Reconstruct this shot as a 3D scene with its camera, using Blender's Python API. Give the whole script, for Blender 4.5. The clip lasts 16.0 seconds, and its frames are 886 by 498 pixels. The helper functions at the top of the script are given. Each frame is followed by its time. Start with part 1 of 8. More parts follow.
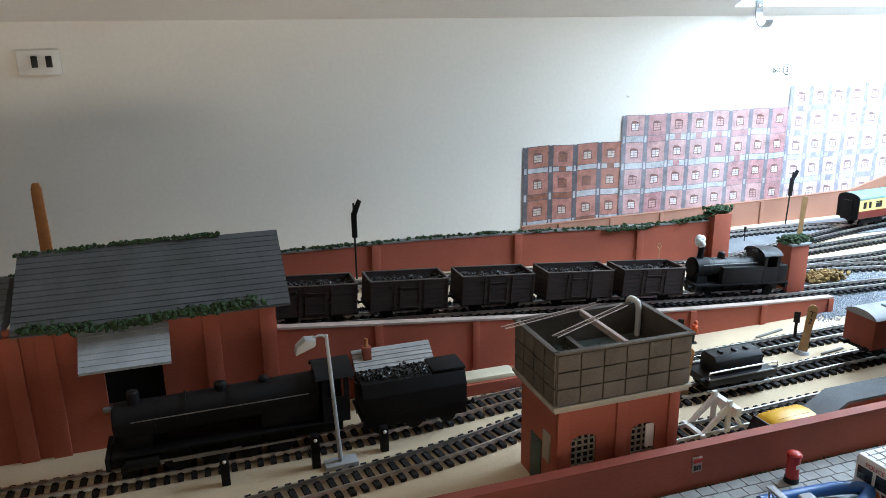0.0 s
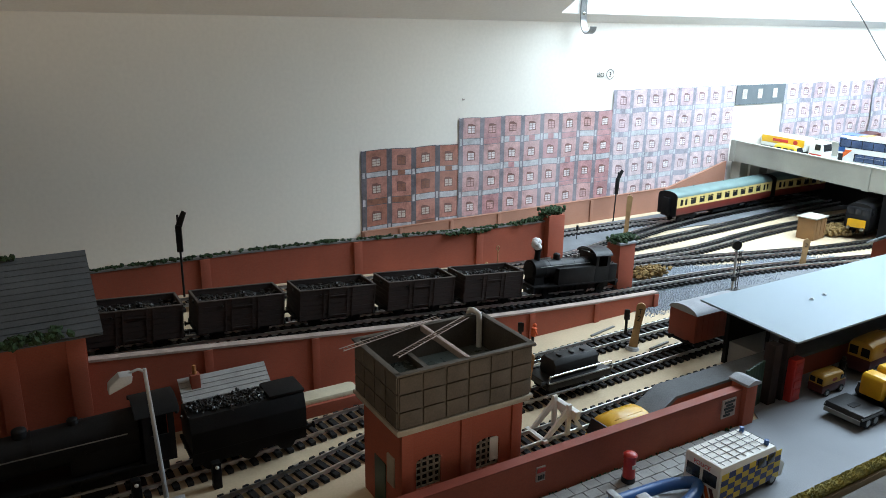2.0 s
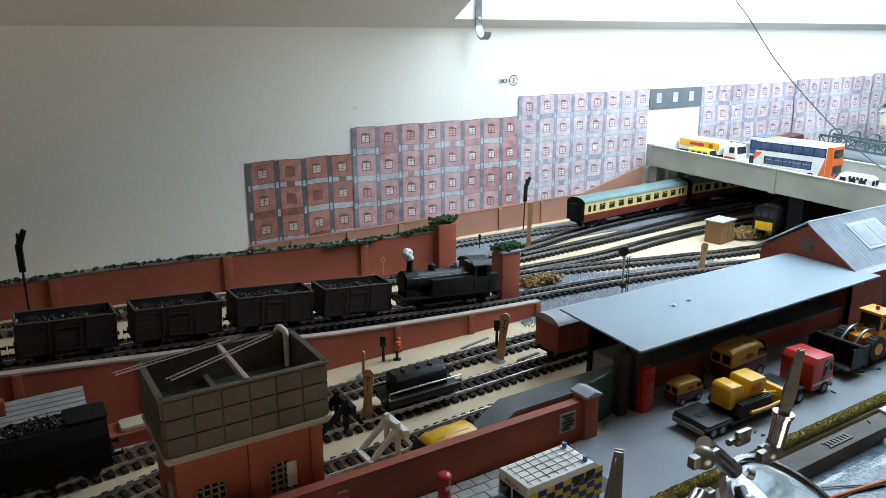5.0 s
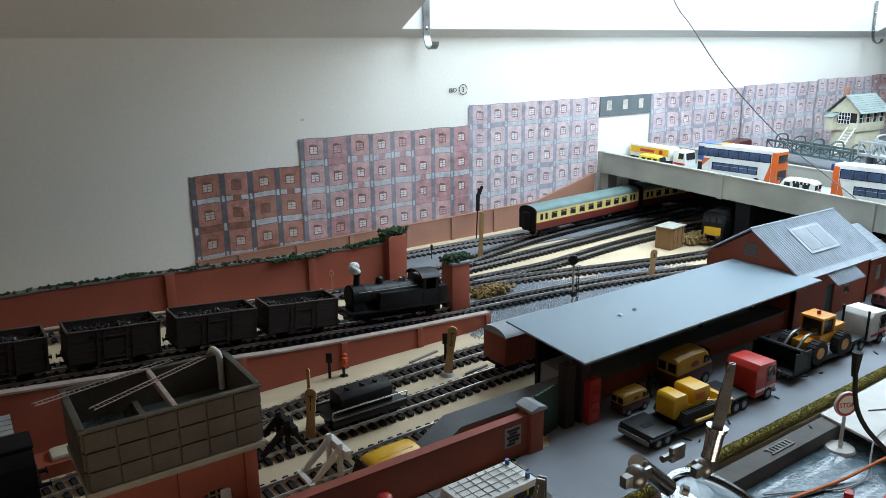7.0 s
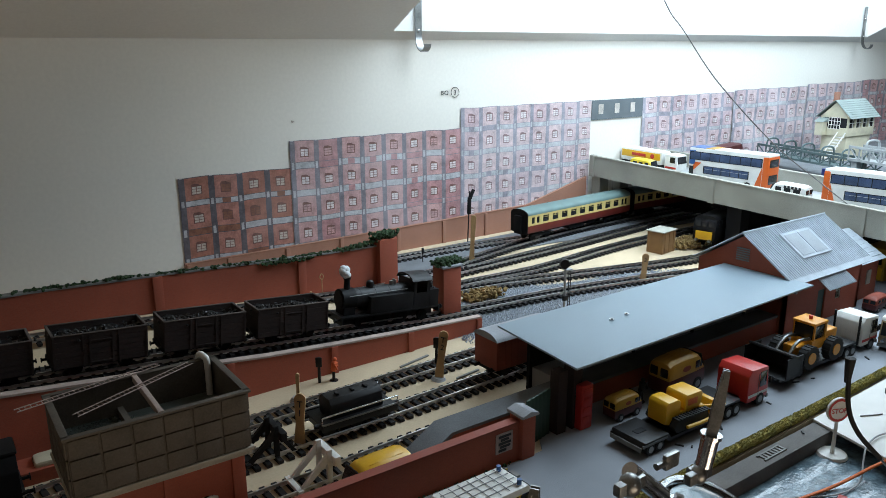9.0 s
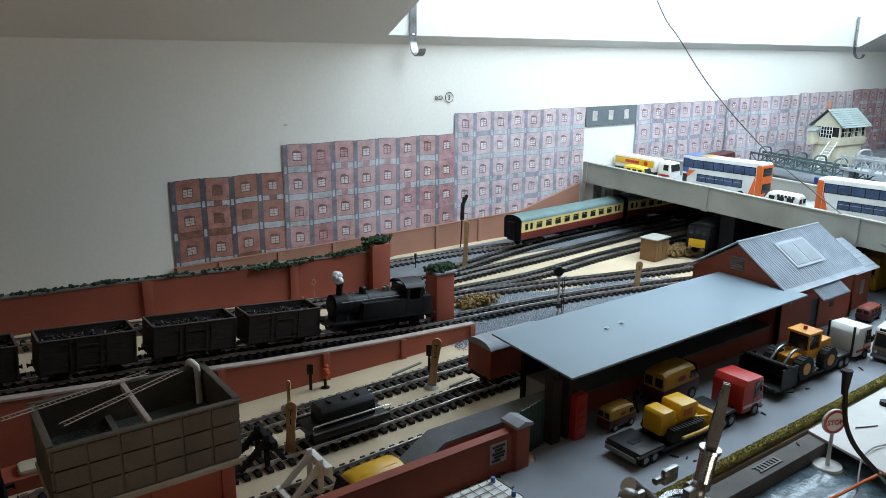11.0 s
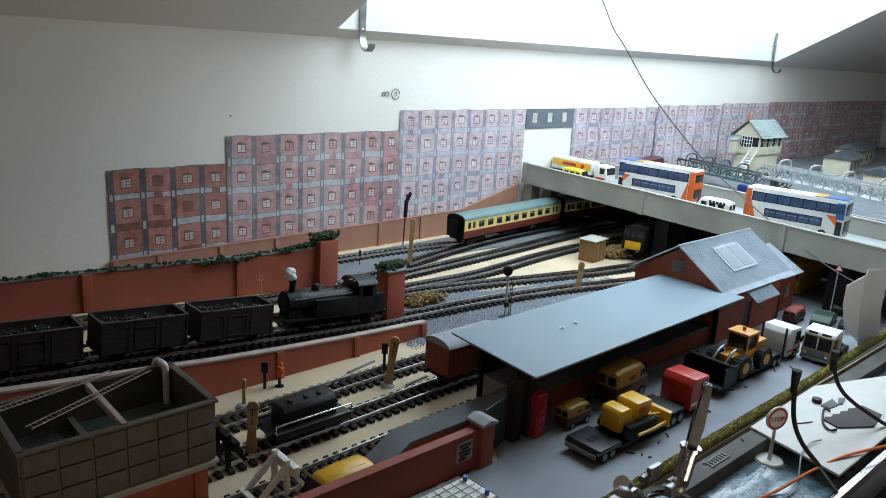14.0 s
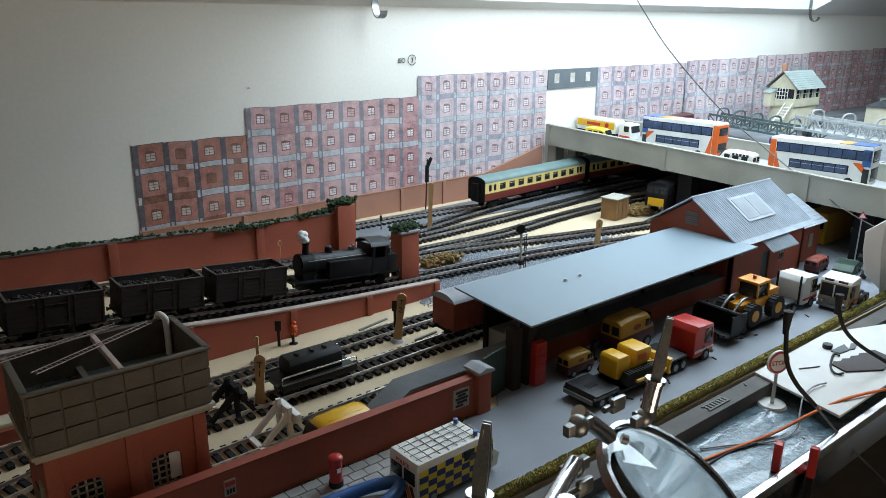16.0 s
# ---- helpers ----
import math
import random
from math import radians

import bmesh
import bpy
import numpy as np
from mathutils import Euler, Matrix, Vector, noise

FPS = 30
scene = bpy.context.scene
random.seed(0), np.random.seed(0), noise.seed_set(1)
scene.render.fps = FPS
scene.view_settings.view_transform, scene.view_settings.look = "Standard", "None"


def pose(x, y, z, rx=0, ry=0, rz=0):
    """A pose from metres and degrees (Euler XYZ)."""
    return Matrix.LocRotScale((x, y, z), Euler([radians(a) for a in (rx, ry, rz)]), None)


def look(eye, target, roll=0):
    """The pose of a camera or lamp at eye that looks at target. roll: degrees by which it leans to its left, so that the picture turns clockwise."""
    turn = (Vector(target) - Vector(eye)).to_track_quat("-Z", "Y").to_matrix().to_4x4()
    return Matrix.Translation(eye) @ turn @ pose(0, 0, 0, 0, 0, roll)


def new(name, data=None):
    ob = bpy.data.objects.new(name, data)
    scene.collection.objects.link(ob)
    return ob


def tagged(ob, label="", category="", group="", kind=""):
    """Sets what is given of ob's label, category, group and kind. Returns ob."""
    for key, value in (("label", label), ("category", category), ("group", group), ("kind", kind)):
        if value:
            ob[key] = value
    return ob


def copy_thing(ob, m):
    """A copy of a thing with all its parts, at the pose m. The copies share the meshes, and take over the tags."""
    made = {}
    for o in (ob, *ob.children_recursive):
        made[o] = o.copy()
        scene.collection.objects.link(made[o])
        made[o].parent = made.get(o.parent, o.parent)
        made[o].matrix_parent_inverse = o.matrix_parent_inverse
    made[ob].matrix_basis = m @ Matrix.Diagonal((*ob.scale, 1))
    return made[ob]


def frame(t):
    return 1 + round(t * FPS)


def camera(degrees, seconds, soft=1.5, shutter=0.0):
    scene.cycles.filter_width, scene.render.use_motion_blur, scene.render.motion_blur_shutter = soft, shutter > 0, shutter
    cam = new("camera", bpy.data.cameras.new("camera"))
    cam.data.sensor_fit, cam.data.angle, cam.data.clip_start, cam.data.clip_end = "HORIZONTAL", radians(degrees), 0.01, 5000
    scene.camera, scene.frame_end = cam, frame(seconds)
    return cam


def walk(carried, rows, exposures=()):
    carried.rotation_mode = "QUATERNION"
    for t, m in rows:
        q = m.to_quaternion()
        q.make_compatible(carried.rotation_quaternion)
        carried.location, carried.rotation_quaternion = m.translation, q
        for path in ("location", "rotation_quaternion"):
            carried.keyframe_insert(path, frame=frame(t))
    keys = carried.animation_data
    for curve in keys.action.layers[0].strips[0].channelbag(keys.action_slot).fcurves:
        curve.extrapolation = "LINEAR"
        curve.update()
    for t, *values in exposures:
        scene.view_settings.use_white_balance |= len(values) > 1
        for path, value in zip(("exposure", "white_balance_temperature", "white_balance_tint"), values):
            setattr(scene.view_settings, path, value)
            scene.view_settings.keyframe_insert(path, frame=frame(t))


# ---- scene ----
cam = camera(61.3, 16.0, soft=0.55)
PATH = [
    (0, (0.365, -9.181, 3.017), (0.972, -7.359, 2.457), -0.8),
    (0.5, (0.03, -9.3, 3.131), (0.788, -7.537, 2.567), 1.5),
    (1, (0.276, -9.141, 3.043), (1.205, -7.467, 2.465), 1.2),
    (1.5, (0.5, -9.022, 3.08), (1.48, -7.374, 2.51), 0.7),
    (2, (0.524, -8.963, 3.077), (1.505, -7.316, 2.507), 0.8),
    (2.5, (0.545, -8.968, 3.101), (1.538, -7.328, 2.533), 0.8),
    (3, (0.661, -9.079, 3.124), (1.63, -7.422, 2.566), -0.5),
    (3.5, (0.989, -9.184, 2.966), (1.94, -7.526, 2.378), 0.7),
    (4, (1.281, -9.246, 3.023), (2.228, -7.583, 2.441), -0.4),
    (4.5, (1.476, -9.323, 3.044), (2.471, -7.677, 2.493), -0.1),
    (4.7, (1.578, -9.366, 3.027), (2.585, -7.727, 2.48), -0.1),
    (6.8, (1.897, -9.449, 3.037), (2.987, -7.855, 2.516), -0.6),
    (7, (1.898, -9.417, 3.069), (3.0, -7.833, 2.541), -0.5),
    (7.5, (1.893, -9.417, 3.053), (3.003, -7.837, 2.529), -0.3),
    (8, (1.921, -9.399, 3.044), (3.033, -7.823, 2.515), -0.1),
    (8.5, (1.924, -9.394, 3.051), (3.041, -7.82, 2.527), 0.1),
    (9, (1.925, -9.369, 3.063), (3.048, -7.798, 2.542), -0.1),
    (11.5, (1.957, -9.29, 3.073), (3.106, -7.733, 2.566), 0.7),
    (12, (1.989, -9.298, 3.086), (3.147, -7.745, 2.588), 0.5),
    (12.5, (2.009, -9.294, 3.087), (3.18, -7.749, 2.594), 0.8),
    (13, (2.055, -9.306, 3.087), (3.245, -7.776, 2.595), 0.8),
    (13.5, (1.896, -9.241, 3.055), (3.088, -7.717, 2.549), 2.3),
    (14, (1.64, -9.044, 3.08), (2.954, -7.626, 2.567), 3.4),
    (14.5, (1.666, -8.893, 3.033), (2.986, -7.486, 2.506), 2.1),
    (15, (1.636, -8.863, 2.983), (2.937, -7.452, 2.419), 1.8),
    (15.5, (1.627, -9.133, 3.001), (2.907, -7.706, 2.43), 1.1),
    (16, (1.863, -9.483, 2.995), (3.061, -7.993, 2.408), 0.4),
]
EXPOSURES = [(0, 1.2, 5850, 10), (0.5, 1.05, 5950, 10), (1.0, 0.75, 6150, 10), (1.5, 0.55, 6250, 10), (3.0, 0.42, 6300, 10), (3.5, 0.36, 6300, 10), (4.5, 0.26, 6300, 10), (7.0, -0.1, 6300, 10), (9.0, -0.17, 6300, 10), (12.5, -0.27, 6300, 10), (14.5, -0.27, 6350, 10), (15.5, -0.15, 6400, 10), (16.0, -0.05, 6400, 10)]
walk(cam, [(t, look(Vector(eye) * 0.1, Vector(target) * 0.1, roll)) for t, eye, target, roll in PATH],
     exposures=EXPOSURES)

# ---- world, light, exposure ----
world = bpy.data.worlds.new("world")
scene.world = world
world.use_nodes = True
wn = world.node_tree.nodes
sky = wn.new("ShaderNodeTexSky")
sky.sky_type, sky.sun_disc = "NISHITA", False
sky.sun_elevation, sky.sun_rotation = radians(40), radians(200)
world.node_tree.links.new(sky.outputs[0], wn["Background"].inputs[0])
wn["Background"].inputs[1].default_value = 0.10
SLOPE = 0.55                       # rise of the attic ceiling towards the room
WALL_TOP = 0.317


def ceil_z(y):
    return WALL_TOP - SLOPE * y


SKY_X0, SKY_X1, SKY_Y0, SKY_Y1 = 0.764, 2.09, -0.021, -0.62
lamp = bpy.data.lights.new("skylight_daylight", "AREA")
lamp.shape, lamp.size, lamp.size_y = "RECTANGLE", 1.2, 0.62
lamp.energy, lamp.color = 20.0, (0.745, 0.90, 1.0)
lamp_ob = new("skylight_daylight", lamp)
lamp_ob.matrix_world = look((1.40, -0.40, 0.72), (1.40, -0.28, 0.5))
# added warm fill from low in the room, no source seen there
lamp2 = bpy.data.lights.new("room_fill_lamp", "AREA")
lamp2.shape, lamp2.size, lamp2.size_y = "RECTANGLE", 1.2, 0.5
lamp2.energy, lamp2.color = 8.0, (1.0, 0.80, 0.58)
lamp2_ob = new("room_fill_lamp", lamp2)
lamp2_ob.matrix_world = look((0.30, -2.15, -0.52), (0.30, 0.0, 0.24))


# ---- materials ----
def mat(name, color, rough=0.6, metal=0.0, vary=0.18, scale=60.0, bump=0.15, fine=900.0, tint=None, spec=0.5, coat=0.0):
    """Colour with broad blotches and fine grain, and a little relief."""
    m = bpy.data.materials.new(name)
    m.use_nodes = True
    nt, n = m.node_tree, m.node_tree.nodes
    b = n["Principled BSDF"]
    b.inputs["Roughness"].default_value = rough
    b.inputs["Metallic"].default_value = metal
    b.inputs["Specular IOR Level"].default_value = spec
    b.inputs["Coat Weight"].default_value = coat
    geo = n.new("ShaderNodeNewGeometry")
    big, small = n.new("ShaderNodeTexNoise"), n.new("ShaderNodeTexNoise")
    big.inputs["Scale"].default_value, small.inputs["Scale"].default_value = scale, fine
    big.inputs["Detail"].default_value, small.inputs["Detail"].default_value = 5, 3
    for t in (big, small):
        nt.links.new(geo.outputs["Position"], t.inputs["Vector"])
    ramp = n.new("ShaderNodeMix")
    ramp.data_type = "RGBA"
    dark = [c * (1 - vary * 1.5) for c in color] if tint is None else list(tint)
    lite = [min(1, c * (1 + vary)) for c in color]
    ramp.inputs[6].default_value, ramp.inputs[7].default_value = (*dark, 1), (*lite, 1)
    add = n.new("ShaderNodeMath")
    add.operation = "MULTIPLY_ADD"
    add.inputs[1].default_value, add.inputs[2].default_value = 0.45, 0.0
    nt.links.new(small.outputs[0], add.inputs[0])
    sm = n.new("ShaderNodeMath")
    sm.operation = "MULTIPLY_ADD"
    sm.inputs[1].default_value = 0.75
    nt.links.new(big.outputs[0], sm.inputs[0])
    nt.links.new(add.outputs[0], sm.inputs[2])
    st = n.new("ShaderNodeMapRange")
    st.inputs[1].default_value, st.inputs[2].default_value = 0.38, 0.82
    nt.links.new(sm.outputs[0], st.inputs[0])
    nt.links.new(st.outputs[0], ramp.inputs[0])
    nt.links.new(ramp.outputs[2], b.inputs["Base Color"])
    if bump:
        bp = n.new("ShaderNodeBump")
        bp.inputs["Strength"].default_value, bp.inputs["Distance"].default_value = bump, 0.0006
        nt.links.new(small.outputs[0], bp.inputs["Height"])
        nt.links.new(bp.outputs[0], b.inputs["Normal"])
    rr = n.new("ShaderNodeMapRange")
    rr.inputs[3].default_value, rr.inputs[4].default_value = max(0.02, rough - 0.12), min(1, rough + 0.12)
    nt.links.new(big.outputs[0], rr.inputs[0])
    nt.links.new(rr.outputs[0], b.inputs["Roughness"])
    return m


def brick_mat(name, c1, c2, mortar, scale=1.0):
    """Embossed brick card at model scale: courses about a millimetre high."""
    m = mat(name, c1, 0.75, vary=0.22, scale=25)
    nt, n = m.node_tree, m.node_tree.nodes
    b = n["Principled BSDF"]
    geo = n.new("ShaderNodeNewGeometry")
    sep, com, ad = n.new("ShaderNodeSeparateXYZ"), n.new("ShaderNodeCombineXYZ"), n.new("ShaderNodeMath")
    nt.links.new(geo.outputs["Position"], sep.inputs[0])
    nt.links.new(sep.outputs[0], ad.inputs[0])
    nt.links.new(sep.outputs[1], ad.inputs[1])
    nt.links.new(ad.outputs[0], com.inputs[0])
    nt.links.new(sep.outputs[2], com.inputs[1])
    br = n.new("ShaderNodeTexBrick")
    br.inputs["Scale"].default_value = 1
    br.inputs["Brick Width"].default_value, br.inputs["Row Height"].default_value = 0.0032 * scale, 0.0011 * scale
    br.inputs["Mortar Size"].default_value = 0.00012 * scale
    br.inputs["Color1"].default_value, br.inputs["Color2"].default_value = (*c1, 1), (*c2, 1)
    br.inputs["Mortar"].default_value = (*mortar, 1)
    nt.links.new(com.outputs[0], br.inputs["Vector"])
    mix = n.new("ShaderNodeMix")
    mix.data_type = "RGBA"
    mix.inputs[0].default_value = 0.55
    old = b.inputs["Base Color"].links[0].from_socket
    nt.links.new(br.outputs[0], mix.inputs[6])
    nt.links.new(old, mix.inputs[7])
    nt.links.new(mix.outputs[2], b.inputs["Base Color"])
    return m


M_WALL = mat("cream_wall_paint", (0.76, 0.725, 0.655), 0.85, vary=0.05, scale=3.0, bump=0.1, fine=220)
M_CEIL = mat("white_ceiling_paint", (0.74, 0.73, 0.71), 0.85, vary=0.05, scale=4.0, bump=0.1, fine=260)
M_REVEAL = mat("white_gloss_paint", (0.80, 0.81, 0.81), 0.5, vary=0.03, scale=5)
M_BOARD = mat("pale_fibreboard", (0.56, 0.445, 0.295), 0.8, vary=0.10, scale=14, bump=0.2, fine=500)
M_TARMAC = mat("grey_tarmac_paint", (0.235, 0.255, 0.285), 0.6, vary=0.2, scale=12, bump=0.3, fine=1200)
M_GREYBED = mat("grey_bed_paint", (0.16, 0.17, 0.18), 0.85, vary=0.25, scale=30, bump=0.3)
M_GRAVEL = mat("grey_ballast", (0.30, 0.33, 0.37), 0.85, vary=0.35, scale=350, bump=0.5, fine=1500)
M_RED = brick_mat("red_brick_card", (0.365, 0.084, 0.044), (0.305, 0.062, 0.033), (0.25, 0.095, 0.06))
M_SALMON = brick_mat("salmon_brick_card", (0.36, 0.17, 0.11), (0.32, 0.14, 0.09), (0.33, 0.20, 0.15))
M_CAP = mat("stone_capping", (0.42, 0.33, 0.29), 0.8, vary=0.2)
M_GREYCAP = mat("grey_coping", (0.30, 0.31, 0.33), 0.75)
M_SLATE = mat("slate_grey_roof", (0.075, 0.085, 0.095), 0.6, vary=0.25, scale=40)
M_LSLATE = mat("pale_slate_roof", (0.40, 0.45, 0.50), 0.6, vary=0.15, scale=60)
M_AWN = mat("blue_grey_painted_sheet", (0.225, 0.29, 0.335), 0.48, vary=0.08, scale=10, bump=0.1)
M_STEEL = mat("nickel_rail", (0.72, 0.71, 0.69), 0.33, metal=1.0, vary=0.15)
M_SLEEPER = mat("black_plastic_sleeper", (0.016, 0.015, 0.015), 0.75, vary=0.3, scale=200, spec=0.2)
M_BLACK = mat("weathered_black", (0.011, 0.011, 0.012), 0.45, vary=0.4, scale=80, spec=0.3)
# soot on rolling stock; also painted shade under bridge, canopy and in the shed
M_SOOT_SHADE = mat("soot_and_shade_black", (0.007, 0.007, 0.008), 0.6, vary=0.4, scale=60, spec=0.2)
M_COAL = mat("coal", (0.012, 0.012, 0.013), 0.35, vary=0.5, scale=300, bump=0.5)
M_WAGON = mat("bauxite_brown_weathered", (0.027, 0.015, 0.0125), 0.85, vary=0.35, scale=70)
M_WAGONIN = mat("pale_wagon_rim", (0.085, 0.066, 0.057), 0.8, vary=0.25)
M_MOSS = mat("dark_green_moss", (0.025, 0.055, 0.018), 0.95, vary=0.6, scale=300, bump=0.8)
M_MOSSY = mat("yellow_green_moss", (0.24, 0.185, 0.035), 0.95, vary=0.6, scale=130, bump=0.8, tint=(0.05, 0.065, 0.018))
M_STRAW = mat("straw_scatter", (0.23, 0.15, 0.05), 0.95, vary=0.6, scale=300, tint=(0.07, 0.04, 0.015))
M_CONCRETE = mat("weathered_concrete", (0.34, 0.335, 0.285), 0.8, vary=0.15, scale=18)
M_TANK = mat("weathered_tank_brown", (0.098, 0.082, 0.064), 0.8, vary=0.3, scale=45)
M_STONE = mat("stone_cornice", (0.36, 0.32, 0.26), 0.8, vary=0.15)
M_WATER = mat("murky_grey_green_water", (0.085, 0.10, 0.09), 0.3, vary=0.4, scale=40)
M_WOOD = mat("pale_lolly_stick_wood", (0.50, 0.32, 0.15), 0.7, vary=0.15, scale=90)
M_ORWOOD = mat("orange_wood", (0.38, 0.15, 0.04), 0.7, vary=0.15, scale=90)
M_BRWOOD = mat("brown_card", (0.24, 0.13, 0.05), 0.75, vary=0.12, scale=70)
M_WHITE = mat("white_plastic", (0.74, 0.73, 0.69), 0.5, vary=0.08)
M_CREAMP = mat("cream_plastic", (0.62, 0.57, 0.42), 0.55, vary=0.1)
M_RED2 = mat("bright_red_paint", (0.50, 0.030, 0.022), 0.35, vary=0.12)
M_LEMON = mat("lemon_yellow_paint", (0.74, 0.54, 0.04), 0.4, vary=0.08)
M_YEL = mat("yellow_paint", (0.72, 0.40, 0.012), 0.35, vary=0.08)
M_MUST = mat("mustard_paint", (0.46, 0.26, 0.03), 0.4, vary=0.12)
M_MAROON = mat("maroon_paint", (0.075, 0.014, 0.014), 0.4, vary=0.2)
M_COACHCREAM = mat("coach_cream", (0.66, 0.52, 0.20), 0.4, vary=0.08)
M_COACHRED = mat("coach_crimson", (0.16, 0.022, 0.016), 0.4, vary=0.15)
M_COACHROOF = mat("coach_roof_grey_green", (0.13, 0.20, 0.19), 0.55, vary=0.15)
M_VANRED = mat("van_red_brown", (0.27, 0.055, 0.030), 0.65, vary=0.15)
M_ORANGE = mat("orange_paint", (0.66, 0.12, 0.015), 0.4, vary=0.06)
M_BLUE = mat("blue_paint", (0.03, 0.11, 0.33), 0.35, vary=0.1)
M_DBLUE = mat("deep_blue_paint", (0.012, 0.025, 0.16), 0.35, vary=0.1)
M_GREENP = mat("green_plastic", (0.03, 0.30, 0.12), 0.4, vary=0.1)
M_EDGE = mat("weathered_brown_edging", (0.13, 0.12, 0.11), 0.8, vary=0.25, scale=40)
M_DGREEN = mat("dark_green_paint", (0.02, 0.05, 0.03), 0.5, vary=0.15)
M_GANTRY = mat("grey_green_girder", (0.085, 0.125, 0.125), 0.6, vary=0.15)
M_LGIRD = mat("light_grey_girder", (0.38, 0.40, 0.40), 0.6, vary=0.12)
M_RUBBER = mat("black_rubber", (0.016, 0.016, 0.016), 0.8, vary=0.3)
M_CHROME = mat("chrome", (0.62, 0.62, 0.63), 0.18, metal=1.0, vary=0.1)
M_DULL = mat("dull_metal", (0.30, 0.30, 0.29), 0.4, metal=1.0, vary=0.25)
M_LAMPGREY = mat("grey_lamp_post", (0.36, 0.37, 0.38), 0.5, vary=0.1)
M_GLASSD = mat("dark_glazing", (0.02, 0.022, 0.025), 0.12, vary=0.2, bump=0)
M_GLASSB = mat("blue_glazing", (0.055, 0.085, 0.16), 0.12, vary=0.3, bump=0)
M_PAVE = mat("grey_paving_slab", (0.36, 0.36, 0.35), 0.8, vary=0.15, scale=120)
M_KERB = mat("grey_kerb", (0.20, 0.20, 0.19), 0.8, vary=0.15)
M_SHEET = mat("off_white_board", (0.66, 0.64, 0.60), 0.6, vary=0.05)
M_PAPER = mat("white_paper", (0.80, 0.82, 0.84), 0.7, vary=0.03)
M_WAVE = mat("glossy_blue_grey_water", (0.12, 0.18, 0.215), 0.2, vary=0.5, scale=90, bump=1.0, fine=330, coat=0.4)
M_GREENGREY = mat("pale_green_grey_roof", (0.27, 0.32, 0.30), 0.7, vary=0.1, scale=40)
M_CLOUD = mat("clouded_roof_light", (0.29, 0.32, 0.35), 0.6, vary=0.12, scale=60)
M_CABLE = mat("grey_wire", (0.16, 0.15, 0.14), 0.5, vary=0.1)
M_ORCABLE = mat("orange_wire", (0.75, 0.17, 0.03), 0.45, vary=0.06)
M_FLOOR = mat("dark_carpet", (0.10, 0.09, 0.085), 0.95, vary=0.2, scale=20)
def print_mat(name, color, fade, rough=0.34):
    """Printed paper: ink that fades in large soft patches and mottles at the size of the print."""
    m = mat(name, color, rough, vary=0.28, scale=95, bump=0, fine=420)
    nt, n = m.node_tree, m.node_tree.nodes
    b = n["Principled BSDF"]
    geo, tex, mix, rng = n.new("ShaderNodeNewGeometry"), n.new("ShaderNodeTexNoise"), n.new("ShaderNodeMix"), n.new("ShaderNodeMapRange")
    tex.inputs["Scale"].default_value, tex.inputs["Detail"].default_value = 11.0, 4
    rng.inputs[1].default_value, rng.inputs[2].default_value, rng.inputs[4].default_value = 0.42, 0.72, 0.5
    mix.data_type = "RGBA"
    mix.inputs[7].default_value = (*fade, 1)
    nt.links.new(geo.outputs["Position"], tex.inputs["Vector"])
    nt.links.new(tex.outputs[0], rng.inputs[0])
    nt.links.new(rng.outputs[0], mix.inputs[0])
    nt.links.new(b.inputs["Base Color"].links[0].from_socket, mix.inputs[6])
    nt.links.new(mix.outputs[2], b.inputs["Base Color"])
    return m


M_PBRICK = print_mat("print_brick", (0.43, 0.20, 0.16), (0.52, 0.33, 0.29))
# the inks numbered 1 and 2 have the skylight's glare mixed into their colour
M_PBRICK2 = print_mat("print_brick_glare", (0.59, 0.455, 0.46), (0.68, 0.60, 0.62))
M_PBRICK1 = print_mat("print_brick_half_glare", (0.52, 0.315, 0.305), (0.64, 0.50, 0.50))
M_PPIL1 = print_mat("print_pilaster_half_glare", (0.215, 0.20, 0.225), (0.40, 0.37, 0.41))
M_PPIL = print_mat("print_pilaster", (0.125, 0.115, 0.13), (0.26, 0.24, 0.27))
M_PPIL2 = print_mat("print_pilaster_glare", (0.30, 0.285, 0.33), (0.47, 0.45, 0.50))
M_PBAND = print_mat("print_band", (0.47, 0.48, 0.50), (0.62, 0.62, 0.64))
M_PWIN = print_mat("print_window", (0.55, 0.50, 0.44), (0.60, 0.55, 0.50))
M_PARCH = print_mat("print_lintel", (0.19, 0.095, 0.08), (0.30, 0.19, 0.18))
M_PARCH2 = print_mat("print_lintel_glare", (0.23, 0.14, 0.14), (0.38, 0.28, 0.29))
M_PWIN2 = print_mat("print_window_glare", (0.66, 0.61, 0.60), (0.72, 0.68, 0.68))
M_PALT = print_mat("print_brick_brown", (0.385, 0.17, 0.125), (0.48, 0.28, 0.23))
M_PALT1 = print_mat("print_alt_brick_half_glare", (0.46, 0.245, 0.25), (0.58, 0.42, 0.43))
M_PALT2 = print_mat("print_alt_brick_glare", (0.53, 0.40, 0.42), (0.65, 0.56, 0.59))
M_PBROWN = print_mat("print_brown_board", (0.25, 0.115, 0.075), (0.36, 0.22, 0.18))
M_AMBER = mat("amber_paint", (0.66, 0.27, 0.012), 0.38, vary=0.1)
M_TAN = mat("tan_paint", (0.40, 0.31, 0.17), 0.45, vary=0.12)
M_BEDDARK = mat("dark_ballast_bed", (0.022, 0.020, 0.019), 0.9, vary=0.4, scale=120, bump=0.5)
M_DKBROWN = mat("dark_brown_card", (0.075, 0.060, 0.058), 0.8, vary=0.15)
M_PLAIN = mat("grey_print", (0.13, 0.15, 0.16), 0.6, vary=0.15, bump=0)
